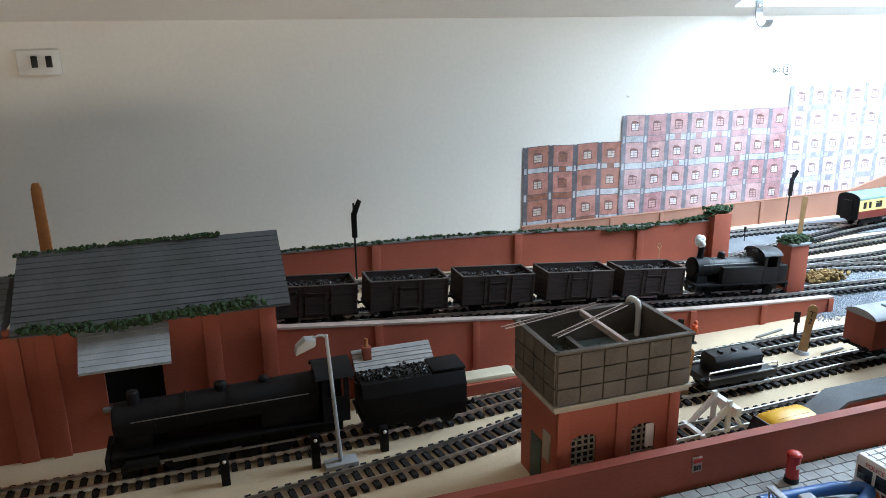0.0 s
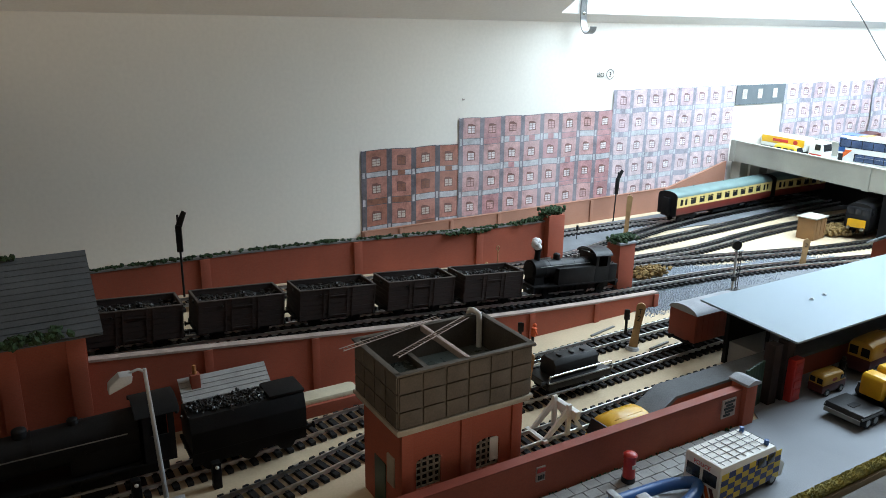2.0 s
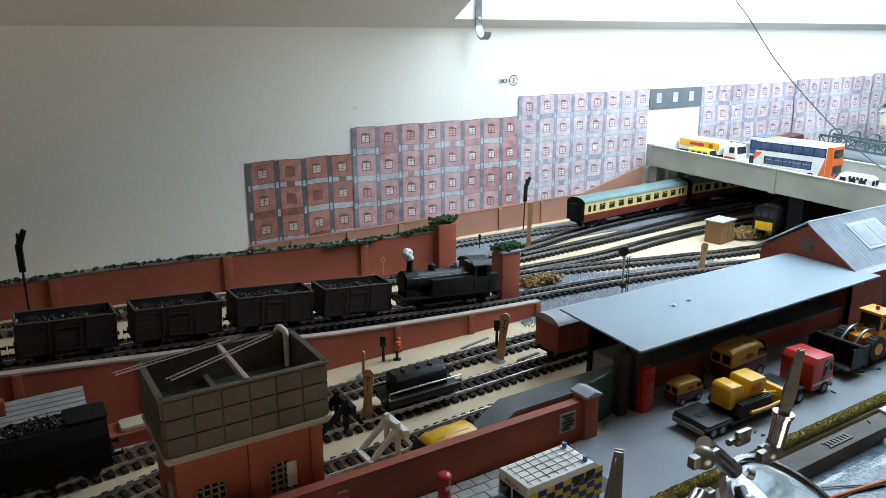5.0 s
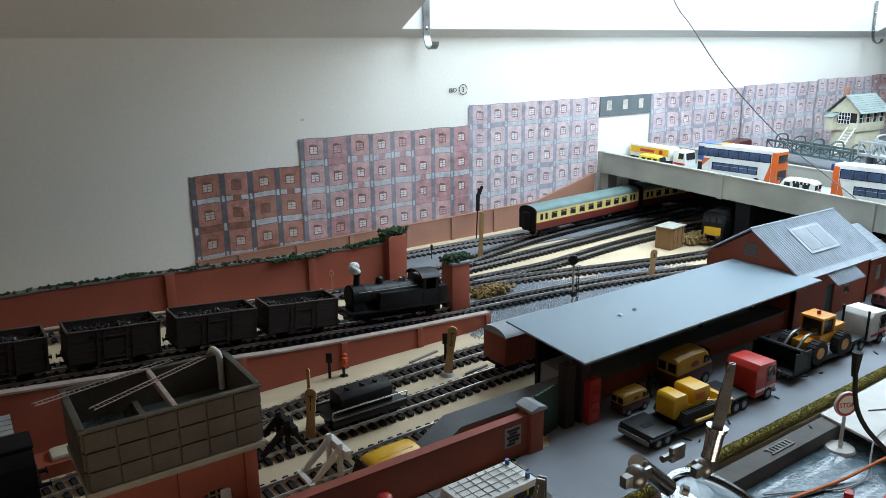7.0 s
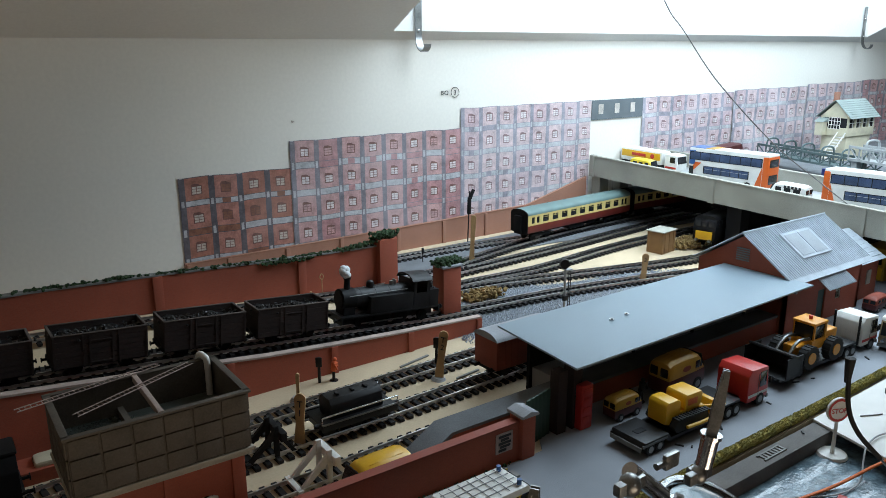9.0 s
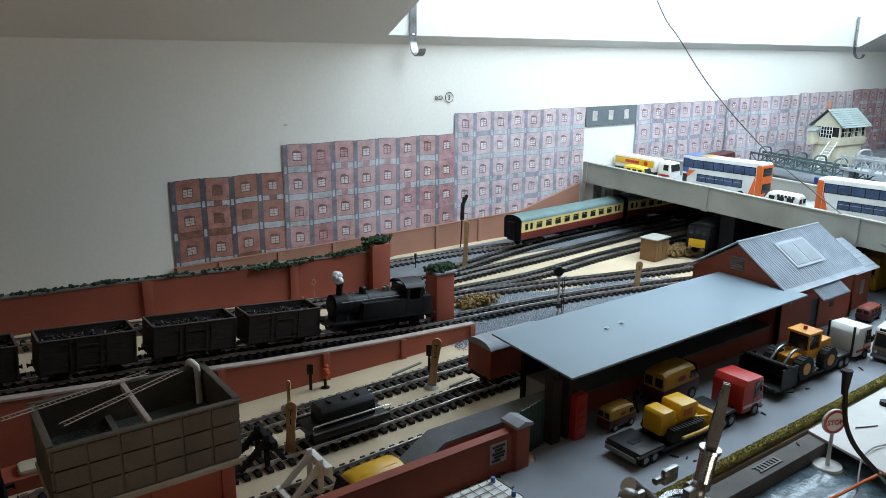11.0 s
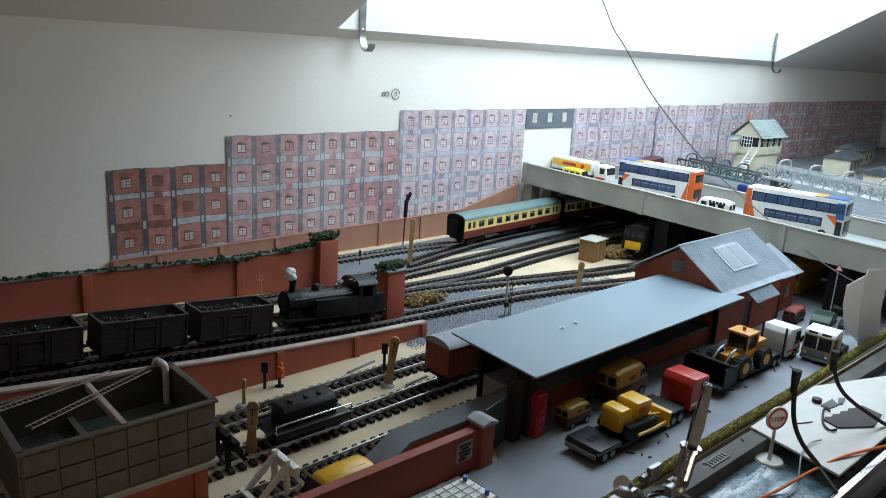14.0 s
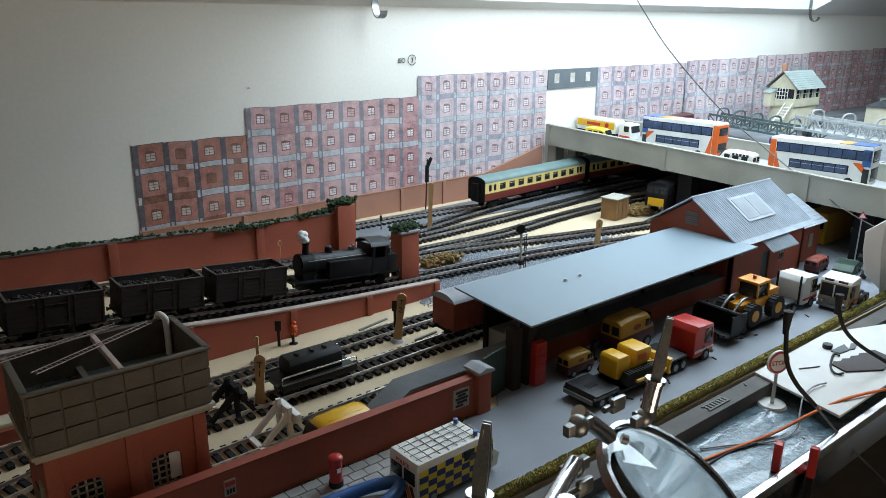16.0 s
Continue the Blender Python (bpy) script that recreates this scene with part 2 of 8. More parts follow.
M_INK = mat("black_ink", (0.015, 0.015, 0.015), 0.6, vary=0.1, bump=0)
M_SKIN = mat("hi_vis_orange", (0.62, 0.10, 0.02), 0.6, vary=0.1)


# ---- building blocks ----
def bm_new():
    return bmesh.new()


def box(bm, x0, x1, y0, y1, z0, z1, bevel=0.0, m=None):
    """A block, its edges bevelled where asked."""
    own = bmesh.new()
    bmesh.ops.create_cube(own, size=1)
    for v in own.verts:
        v.co = Vector((x0 + (v.co.x + 0.5) * (x1 - x0), y0 + (v.co.y + 0.5) * (y1 - y0), z0 + (v.co.z + 0.5) * (z1 - z0)))
    if bevel:
        bmesh.ops.bevel(own, geom=own.edges[:], offset=bevel, segments=2, profile=0.6, affect="EDGES")
    if m is not None:
        own.transform(m)
    merge(bm, own)


def merge(bm, own):
    me = bpy.data.meshes.new("tmp")
    own.to_mesh(me)
    own.free()
    bm.from_mesh(me)
    bpy.data.meshes.remove(me)


def cyl(bm, p, q, r, r2=None, seg=16, caps=True):
    """A cylinder or cone from p to q."""
    p, q = Vector(p), Vector(q)
    d = q - p
    own = bmesh.new()
    bmesh.ops.create_cone(own, cap_ends=caps, segments=seg, radius1=r, radius2=r if r2 is None else r2, depth=d.length)
    own.transform(Matrix.Translation((p + q) / 2) @ d.to_track_quat("Z", "Y").to_matrix().to_4x4())
    merge(bm, own)


def ball(bm, c, r, sx=1, sy=1, sz=1, sub=2):
    own = bmesh.new()
    bmesh.ops.create_icosphere(own, subdivisions=sub, radius=r)
    own.transform(Matrix.Translation(c) @ Matrix.Diagonal((sx, sy, sz, 1)))
    merge(bm, own)


def prism(bm, poly, axis, a, b, bevel=0.0):
    """A polygon (two coordinates, in the order of the other axes) drawn out along an axis from a to b."""
    own = bmesh.new()
    put = {"x": lambda u, v, w: (w, u, v), "y": lambda u, v, w: (u, w, v), "z": lambda u, v, w: (u, v, w)}[axis]
    va = [own.verts.new(put(u, v, a)) for u, v in poly]
    vb = [own.verts.new(put(u, v, b)) for u, v in poly]
    own.faces.new(va)
    own.faces.new(vb[::-1])
    for i in range(len(poly)):
        j = (i + 1) % len(poly)
        own.faces.new((va[i], vb[i], vb[j], va[j]))
    bmesh.ops.recalc_face_normals(own, faces=own.faces[:])
    if bevel:
        bmesh.ops.bevel(own, geom=own.edges[:], offset=bevel, segments=2, profile=0.6, affect="EDGES")
    merge(bm, own)


def spline(pts, step):
    """Points at even steps along a smooth line."""
    pts = [Vector(p) for p in pts]
    ext = [2 * pts[0] - pts[1]] + pts + [2 * pts[-1] - pts[-2]]
    dense = []
    for i in range(1, len(ext) - 2):
        p0, p1, p2, p3 = ext[i - 1:i + 3]
        for k in range(24):
            t = k / 24
            dense.append(0.5 * (2 * p1 + (p2 - p0) * t + (2 * p0 - 5 * p1 + 4 * p2 - p3) * t * t + (3 * p1 - p0 - 3 * p2 + p3) * t ** 3))
    dense.append(pts[-1])
    out, acc = [dense[0]], 0.0
    for a, b in zip(dense, dense[1:]):
        d = (b - a).length
        while acc + d >= step:
            a = a + (b - a) * ((step - acc) / d)
            d = (b - a).length
            out.append(a.copy())
            acc = 0.0
        acc += d
    return out


def sweep(bm, pts, profile, up=Vector((0, 0, 1))):
    """A closed profile (side, up) drawn along points."""
    rings = []
    for i, p in enumerate(pts):
        d = (pts[min(i + 1, len(pts) - 1)] - pts[max(i - 1, 0)]).normalized()
        side = d.cross(up).normalized()
        top = side.cross(d)
        rings.append([bm.verts.new(p + side * u + top * v) for u, v in profile])
    n = len(profile)
    for a, b in zip(rings, rings[1:]):
        for k in range(n):
            bm.faces.new((a[k], a[(k + 1) % n], b[(k + 1) % n], b[k]))
    bm.faces.new(rings[0][::-1])
    bm.faces.new(rings[-1])


def tube(bm, pts, r, seg=8, step=0.004):
    pts = spline(pts, step)
    prof = [(r * math.cos(2 * math.pi * k / seg), r * math.sin(2 * math.pi * k / seg)) for k in range(seg)]
    up = Vector((0, 0, 1)) if abs((pts[-1] - pts[0]).normalized().z) < 0.9 else Vector((1, 0.2, 0))
    sweep(bm, pts, prof, up)


def mesh_of(name, bm, material):
    me = bpy.data.meshes.new(name)
    bm.normal_update()
    bm.to_mesh(me)
    bm.free()
    for x in (material if isinstance(material, (list, tuple)) else [material]):
        me.materials.append(x)
    return me


def smooth(me, angle=0.6):
    me.shade_smooth()
    me.set_sharp_from_angle(angle=angle)


def part(name, bm, material, parent, label=""):
    """One mesh under a thing or a part; with no parent, a thing that is one mesh."""
    me = mesh_of(name, bm, material)
    smooth(me)
    ob = new(name, me)
    ob.parent = parent
    if label:
        ob["label"] = label
    return ob


def thing(name, m, label, category, group="", kind=""):
    ob = new(name)
    ob.matrix_world = m
    ob.empty_display_size = 0.01
    return tagged(ob, label, category, group, kind)


def solid(name, bm, material, label, category, group="", kind=""):
    return tagged(part(name, bm, material, None), label, category, group, kind)


def ground_z(y):
    """The board lies level at the front and climbs a little to the back."""
    return max(0.0, min(0.008, (y + 0.33) * 0.025))


def clumps(bm, centre_line, spread, n, r0, r1, seed, lift=0.5):
    """Many small uneven tufts along a line."""
    rnd = random.Random(seed)
    pts = spline(centre_line, 0.002)
    for _ in range(n):
        p = rnd.choice(pts)
        r = rnd.uniform(r0, r1)
        c = p + Vector((rnd.gauss(0, spread), rnd.gauss(0, spread), rnd.random() * spread * lift + r * 0.3))
        own = bmesh.new()
        bmesh.ops.create_icosphere(own, subdivisions=1, radius=r)
        for v in own.verts:
            v.co *= rnd.uniform(0.55, 1.35)
        own.transform(Matrix.Translation(c) @ Euler((rnd.random() * 6, rnd.random() * 6, 0)).to_matrix().to_4x4())
        vs = [bm.verts.new(v.co) for v in own.verts]
        own.verts.index_update()
        for f in own.faces:
            bm.faces.new([vs[v.index] for v in f.verts])
        own.free()


# ---- the attic room ----
def make_room():
    bm = bm_new()
    box(bm, -1.6, 3.4, 0.0, 0.1, -0.9, WALL_TOP + 0.05)
    solid("wall_north", bm, M_WALL, "cream painted plaster wall behind the layout", "wall", kind="structure")
    bm = bm_new()
    box(bm, -1.7, -1.6, -3.0, 0.1, -0.9, 2.0)
    solid("wall_west", bm, M_WALL, "cream painted end wall of the attic", "wall", kind="structure")
    bm = bm_new()
    box(bm, 3.4, 3.5, -3.0, 0.1, -0.9, 2.0)
    solid("wall_east", bm, M_WALL, "cream painted far end wall of the attic", "wall", kind="structure")
    bm = bm_new()
    box(bm, -1.7, 3.5, -3.1, -3.0, -0.9, 2.0)
    solid("wall_south", bm, M_WALL, "cream painted wall closing the attic", "wall", kind="structure")
    bm = bm_new()
    box(bm, -1.7, 3.5, -3.1, 0.1, -1.0, -0.9)
    solid("floor", bm, M_FLOOR, "dark carpeted attic floor", "floor", kind="structure")
    # sloping ceiling with the opening of the roof window
    bm = bm_new()
    th = 0.05

    def slab(x0, x1, y0, y1):
        own = bmesh.new()
        vs = [own.verts.new((x, y, ceil_z(y) + h)) for h in (0, th) for x, y in ((x0, y0), (x1, y0), (x1, y1), (x0, y1))]
        for f in ((3, 2, 1, 0), (4, 5, 6, 7), (0, 1, 5, 4), (1, 2, 6, 5), (2, 3, 7, 6), (3, 0, 4, 7)):
            own.faces.new([vs[k] for k in f])
        bmesh.ops.recalc_face_normals(own, faces=own.faces[:])
        merge(bm, own)

    slab(-1.6, SKY_X0, -3.0, 0.0)
    slab(SKY_X1, 3.4, -3.0, 0.0)
    slab(SKY_X0, SKY_X1, -3.0, SKY_Y1)
    slab(SKY_X0, SKY_X1, SKY_Y0, 0.0)
    solid("ceiling", bm, M_CEIL, "white painted sloping attic ceiling in shade", "ceiling", kind="structure")
    # reveals of the roof window
    top = 0.30
    win = thing("window_1", pose(0, 0, 0), "roof window with a deep white painted reveal", "window", kind="structure")
    bm = bm_new()
    prism(bm, [(SKY_Y0 + 0.002, ceil_z(SKY_Y0) + 0.004), (SKY_Y0 + 0.03, ceil_z(SKY_Y0) + 0.004), (SKY_Y0 + 0.03, 0.9), (SKY_Y0 + 0.002, 0.9)], "x", SKY_X0, SKY_X1)
    part("sill_reveal", bm, M_REVEAL, win)
    for x0, x1 in ((SKY_X0 - 0.03, SKY_X0 - 0.001), (SKY_X1 + 0.001, SKY_X1 + 0.03)):
        bm = bm_new()
        prism(bm, [(SKY_Y0 + 0.03, ceil_z(SKY_Y0) + 0.03), (SKY_Y1, ceil_z(SKY_Y1) + 0.003), (SKY_Y1, ceil_z(SKY_Y1) + top), (SKY_Y0 + 0.03, 0.9)], "x", x0, x1)
        part("side_reveal", bm, M_REVEAL, win)
    bm = bm_new()
    box(bm, SKY_X0, SKY_X1, SKY_Y1 - 0.03, SKY_Y1, ceil_z(SKY_Y1) + 0.003, ceil_z(SKY_Y1) + top)
    part("head_reveal", bm, M_REVEAL, win)


make_room()


def strap_hook(x, flip=1):
    ob = thing("ceiling_hook", pose(x, -0.024, 0.301), "bent steel strap hook screwed to the window reveal", "hook", "hooks")
    bm = bm_new()
    path = [(0, 0, 0.095), (0, 0, 0.03), (0, -0.001, 0.015), (0, -0.006, 0.004), (0, -0.014, 0.0), (0, -0.021, 0.004), (0, -0.023, 0.010)]
    pts = spline(path, 0.002)
    prof = [(-0.0055, -0.0008), (0.0055, -0.0008), (0.0055, 0.0008), (-0.0055, 0.0008)]
    rings = []
    for i, p in enumerate(pts):
        d = (pts[min(i + 1, len(pts) - 1)] - pts[max(i - 1, 0)]).normalized()
        side = Vector((1, 0, 0))
        topv = side.cross(d)
        rings.append([bm.verts.new(p + side * u + topv * v) for u, v in prof])
    for a, b in zip(rings, rings[1:]):
        for k in range(4):
            bm.faces.new((a[k], a[(k + 1) % 4], b[(k + 1) % 4], b[k]))
    bm.faces.new(rings[0][::-1])
    bm.faces.new(rings[-1])
    part("strap", bm, M_DULL, ob)
    for z in (0.068, 0.028):
        bm = bm_new()
        ball(bm, (0, -0.001, z), 0.0028, sy=0.5)
        part("screw", bm, M_CHROME, ob)
    return ob


strap_hook(0.803)
strap_hook(2.062)


def wall_fittings():
    bm = bm_new()
    box(bm, -0.13, -0.088, -0.006, 0.0, 0.262, 0.288, 0.001)
    sw = tagged(part("wall_switch_plate", bm, M_WHITE, None), "small white plate with two dark switches on the wall", "switch")
    for x in (-0.113, -0.099):
        bm = bm_new()
        box(bm, x - 0.003, x + 0.003, -0.010, -0.006, 0.27, 0.282, 0.0008)
        part("toggle", bm, M_BLACK, sw)
    # handwritten note on the plaster: a short word and a ringed figure
    note = thing("pencil_note", pose(0.871, -0.0012, 0.2365, 90), "black handwritten note and ringed figure on the plaster", "writing")
    for txt, x, s in (("ISO", -0.006, 0.0095), ("3", 0.0135, 0.010)):
        cu = bpy.data.curves.new("letters", "FONT")
        cu.body, cu.size, cu.align_x = txt, s, "CENTER"
        cu.extrude = 0.0002
        tmp = new("tmp", cu)
        me = bpy.data.meshes.new_from_object(tmp.evaluated_get(bpy.context.evaluated_depsgraph_get()))
        bpy.data.objects.remove(tmp)
        me.materials.append(M_INK)
        ob = new("letters", me)
        ob.parent, ob.location = note, (x, 0, 0)
    bm = bm_new()
    tube(bm, [(0.0135 + 0.0075 * math.cos(a * 0.4), 0.0036 + 0.0075 * math.sin(a * 0.4), 0) for a in range(16)], 0.0005, 6, 0.0015)
    part("ring", bm, M_INK, note)


    bm = bm_new()
    tube(bm, [(0.6135, -0.0006, 0.2125), (0.6150, -0.0006, 0.2095), (0.6165, -0.0006, 0.2120), (0.6180, -0.0006, 0.2090)], 0.0004, 6, 0.001)
    solid("pencil_scribble", bm, M_CAP, "small faint scribble on the plaster above the prints", "writing")


wall_fittings()


# ---- printed sheets on the wall ----
def backscene(x0, x1, z0, z1, cols, rows, pale, wave, seed):
    """A printed paper sheet of brick bays: pilasters, bands, windows with dark lintels. pale (0 to 2): how much
    skylight glare is mixed into the inks.
    """
    rnd = random.Random(seed)
    bm = bm_new()
    pw, ph = (x1 - x0) / cols, 0.0372
    xs, zs = [], []
    for c in range(cols):
        a = x0 + c * pw
        xs += [(a + u * pw, k) for u, k in ((0.0, "p"), (0.05, "q"), (0.15, "p"), (0.21, "b"), (0.41, "f"), (0.445, "w"), (0.585, "m"), (0.605, "w"), (0.745, "f"), (0.78, "b"))]
    xs.append((x1, ""))
    z, row = z1, 0
    while z > z0 + 0.004:
        zs += [(z - u * ph, k, row) for u, k in ((0.0, "d"), (0.025, "b"), (0.24, "l"), (0.315, "f"), (0.335, "w"), (0.405, "m"), (0.42, "w"), (0.50, "m"), (0.515, "w"), (0.585, "f"), (0.62, "b"), (0.79, "d"), (0.81, "s"))]
        z -= ph * (1 + 0.03 * rnd.uniform(-1, 1))
        row += 1
    zs = [q for q in zs if q[0] > z0 + 0.002] + [(z0, "", row)]

    def off(x, zz):
        curl = 0.5 + 0.5 * (z1 - zz) / max(0.02, z1 - z0)
        return -0.0012 - wave * curl * (0.5 + 0.5 * math.sin(x * 62 + seed) * math.cos(x * 23 + seed * 2) + 0.3 * math.sin(zz * 70 + x * 30))

    def arch(kx, kz):
        """The lintel's top edge is lower towards its ends."""
        return -0.055 * ph if kz == "l" and kx in "fb" else 0.0

    grid = [[bm.verts.new((x, off(x, q), q + arch(kx, kz) + 0.0006 * math.sin(x * 90 + seed))) for x, kx in xs] for q, kz, _ in zs]
    mood = {(b, r): (rnd.random(), rnd.random(), rnd.random()) for b in range(cols) for r in range(row + 1)}
    for r in range(len(zs) - 1):
        for c in range(len(xs) - 1):
            f = bm.faces.new((grid[r][c], grid[r + 1][c], grid[r + 1][c + 1], grid[r][c + 1]))
            kx, kz = xs[c][1], zs[r][1]
            tone, sash, board = mood[(c // 10, zs[r][2])]
            k = 5 if tone < 0.3 else 0
            if kx in "pq":
                k = 1 if kx == "p" or kz not in "sd" else 2
            elif kz == "d":
                k = 1
            elif kz == "s":
                k = 6 if board < 0.2 else 2
                if board > 0.8 and kx in "wm":
                    k = 6
            elif kz in "lfwm" and kx in "fwm":
                k = 4
                if kz == "w" and kx == "w":
                    k = 3 if sash > 0.25 else (0 if pale else 6)
            f.material_index = k
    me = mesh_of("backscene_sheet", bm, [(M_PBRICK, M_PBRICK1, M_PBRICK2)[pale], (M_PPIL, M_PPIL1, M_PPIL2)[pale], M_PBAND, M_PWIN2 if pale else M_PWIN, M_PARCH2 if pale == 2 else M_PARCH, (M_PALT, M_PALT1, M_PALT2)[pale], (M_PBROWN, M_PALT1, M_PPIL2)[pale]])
    me.polygons.foreach_set("use_smooth", [True] * len(me.polygons))
    ob = new("backscene_sheet", me)
    tagged(ob, "printed sheet of brick bays on the wall, pink with painted skylight glare" if pale == 2 else "printed sheet of brick bays on the wall, rosy with some painted glare" if pale else "red printed sheet of brick bays on the wall", "poster", "printed backscene")
    return ob


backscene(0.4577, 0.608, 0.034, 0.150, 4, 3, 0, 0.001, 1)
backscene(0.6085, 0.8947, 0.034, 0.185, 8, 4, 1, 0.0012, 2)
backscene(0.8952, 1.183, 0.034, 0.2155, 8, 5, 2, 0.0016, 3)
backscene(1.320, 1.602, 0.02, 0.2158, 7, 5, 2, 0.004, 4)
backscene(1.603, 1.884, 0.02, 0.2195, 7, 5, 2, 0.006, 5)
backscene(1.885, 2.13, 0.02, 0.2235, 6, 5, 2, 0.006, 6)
backscene(2.131, 2.50, 0.02, 0.2265, 9, 5, 1, 0.005, 7)
backscene(2.501, 3.0, 0.02, 0.229, 12, 5, 1, 0.005, 8)


def grey_strip():
    bm = bm_new()
    box(bm, 1.1845, 1.3195, -0.0022, -0.001, 0.181, 0.2155)
    ob = tagged(part("grey_printed_strip", bm, M_PLAIN, None), "dark grey printed strip with three small pale windows", "poster")
    for x in (1.207, 1.249, 1.291):
        bm = bm_new()
        box(bm, x - 0.006, x + 0.006, -0.0028, -0.0021, 0.191, 0.208)
        part("printed_window", bm, M_PWIN, ob)


grey_strip()


# ---- the layout's board ----
def board():
    bm = bm_new()
    ys = [-0.75 + 0.01 * k for k in range(43)] + [-0.33 + 0.011 * k for k in range(31)]
    ys = sorted(set(round(y, 4) for y in ys if y < -0.0005 and y >= -0.655)) + [-0.0005]
    prof = [(y, ground_z(y)) for y in ys]
    prism(bm, prof + [(-0.0005, -0.03), (ys[0], -0.03)], "x", -0.7, 3.2)
    solid("ground", bm, M_BOARD, "pale fibreboard baseboard carrying the railway layout", "ground", kind="structure")
    # yard road
    bm = bm_new()
    prism(bm, [(0.20, -0.556), (0.56, -0.556), (0.60, -0.50), (0.93, -0.45), (1.60, -0.45), (1.60, -0.648), (0.20, -0.648)], "z", 0.0002, 0.0016)
    solid("road", bm, M_TARMAC, "grey painted yard road beside the goods depot", "road", kind="structure")
    bm = bm_new()
    box(bm, -0.4, 3.0, -0.672, -0.6555, -0.03, 0.002, 0.001)
    solid("kerb", bm, M_EDGE, "weathered brown grey edging strip along the yard", "kerb", kind="structure")
    bm = bm_new()
    poly = [(0.70, -0.030), (0.98, -0.026), (1.18, -0.022), (1.52, -0.022), (1.52, -0.16), (1.22, -0.135), (1.0, -0.105), (0.85, -0.098), (0.70, -0.122)]
    own = bmesh.new()
    prism(own, poly, "z", 0.0, 0.0014)
    for v in own.verts:
        v.co.z += ground_z(v.co.y) + 0.0003
    merge(bm, own)
    solid("grey_track_bed", bm, M_GREYBED, "grey painted strip beside the back siding", "ground", kind="structure")


board()


def gravel():
    rnd = random.Random(5)
    bm = bm_new()
    own = bmesh.new()
    prism(own, [(0.662, -0.338), (0.70, -0.334), (0.80, -0.334), (0.90, -0.341), (1.08, -0.362), (1.07, -0.322), (1.00, -0.298), (0.93, -0.272), (0.84, -0.246), (0.735, -0.232), (0.70, -0.255), (0.685, -0.30)], "z", -0.001, 0.0006)
    for v in own.verts:
        v.co.z += ground_z(v.co.y)
    merge(bm, own)
    solid("ballast_bed", bm, M_GREYBED, "blue grey painted bed under the loose ballast", "ground", kind="structure")
    bm = bm_new()
    lines = [[(0.695, -0.318, 0), (0.80, -0.318, 0), (0.90, -0.325, 0)], [(0.72, -0.250, 0), (0.85, -0.262, 0), (0.98, -0.297, 0), (1.06, -0.315, 0)],
             [(0.80, -0.262, 0), (0.92, -0.285, 0)], [(0.70, -0.30, 0), (0.86, -0.303, 0), (1.0, -0.322, 0), (1.08, -0.345, 0)], [(0.655, -0.333, 0), (0.70, -0.33, 0)],
             [(0.74, -0.236, 0), (0.84, -0.246, 0)], [(0.93, -0.27, 0), (1.02, -0.290, 0)]]
    pts = [p for l in lines for p in spline(l, 0.002)]
    for _ in range(15000):
        p = rnd.choice(pts)
        x, y = p.x + rnd.gauss(0, 0.006), p.y + max(-0.016, min(0.016, rnd.gauss(0, 0.0075)))
        r = rnd.uniform(0.0008, 0.0017)
        z = ground_z(y) + r * 0.35
        vs = [bm.verts.new((x + r * rnd.uniform(0.6, 1.2) * a, y + r * rnd.uniform(0.6, 1.2) * b, z + r * rnd.uniform(0.5, 0.9) * c))
              for a, b, c in ((1, 0, 0), (-0.5, 0.9, 0), (-0.5, -0.9, 0), (0, 0, 1), (0.2, 0.1, -0.6))]
        for f in ((0, 1, 3), (1, 2, 3), (2, 0, 3)):
            bm.faces.new([vs[k] for k in f])
        bm.verts.remove(vs[4])
    solid("ballast_gravel", bm, M_GRAVEL, "loose blue grey ballast chippings spread round the tracks", "gravel", kind="stuff")


gravel()


# ---- tracks ----
SLEEPER = None


def track(pts, label, clear=0.0):
    global SLEEPER
    ob = thing("railway_track", pose(0, 0, 0), label, "track", "model railway tracks", "structure")
    line = spline(pts, 0.004)
    for s in (-1, 1):
        bm = bm_new()
        side = []
        for i, p in enumerate(line):
            d = (line[min(i + 1, len(line) - 1)] - line[max(i - 1, 0)]).normalized()
            side.append(p + d.cross(Vector((0, 0, 1))).normalized() * s * 0.0086)
        sweep(bm, side, [(-0.0009, 0.0028), (0.0009, 0.0028), (0.0006, 0.0034), (0.0004, 0.0048), (0.0007, 0.0050), (0.0007, 0.0060), (-0.0007, 0.0060), (-0.0007, 0.0050), (-0.0004, 0.0048), (-0.0006, 0.0034)])
        part("rail", bm, M_STEEL, ob)
    if SLEEPER is None:
        bm = bm_new()
        box(bm, -0.0021, 0.0021, -0.016, 0.016, 0.0003, 0.0030)
        for s in (-1, 1):
            box(bm, -0.0014, 0.0014, s * 0.0086 - 0.0022, s * 0.0086 + 0.0022, 0.0030, 0.0037)
        SLEEPER = mesh_of("sleeper", bm, M_SLEEPER)
    ties = spline(pts, 0.0092)
    for i, p in enumerate(ties[:-1]):
        d = ties[i + 1] - p
        t = new("sleeper", SLEEPER)
        t.parent = ob
        t.matrix_world = Matrix.Translation(p) @ Euler((0, -math.atan2(d.z, math.hypot(d.x, d.y)), math.atan2(d.y, d.x))).to_matrix().to_4x4()
    return ob


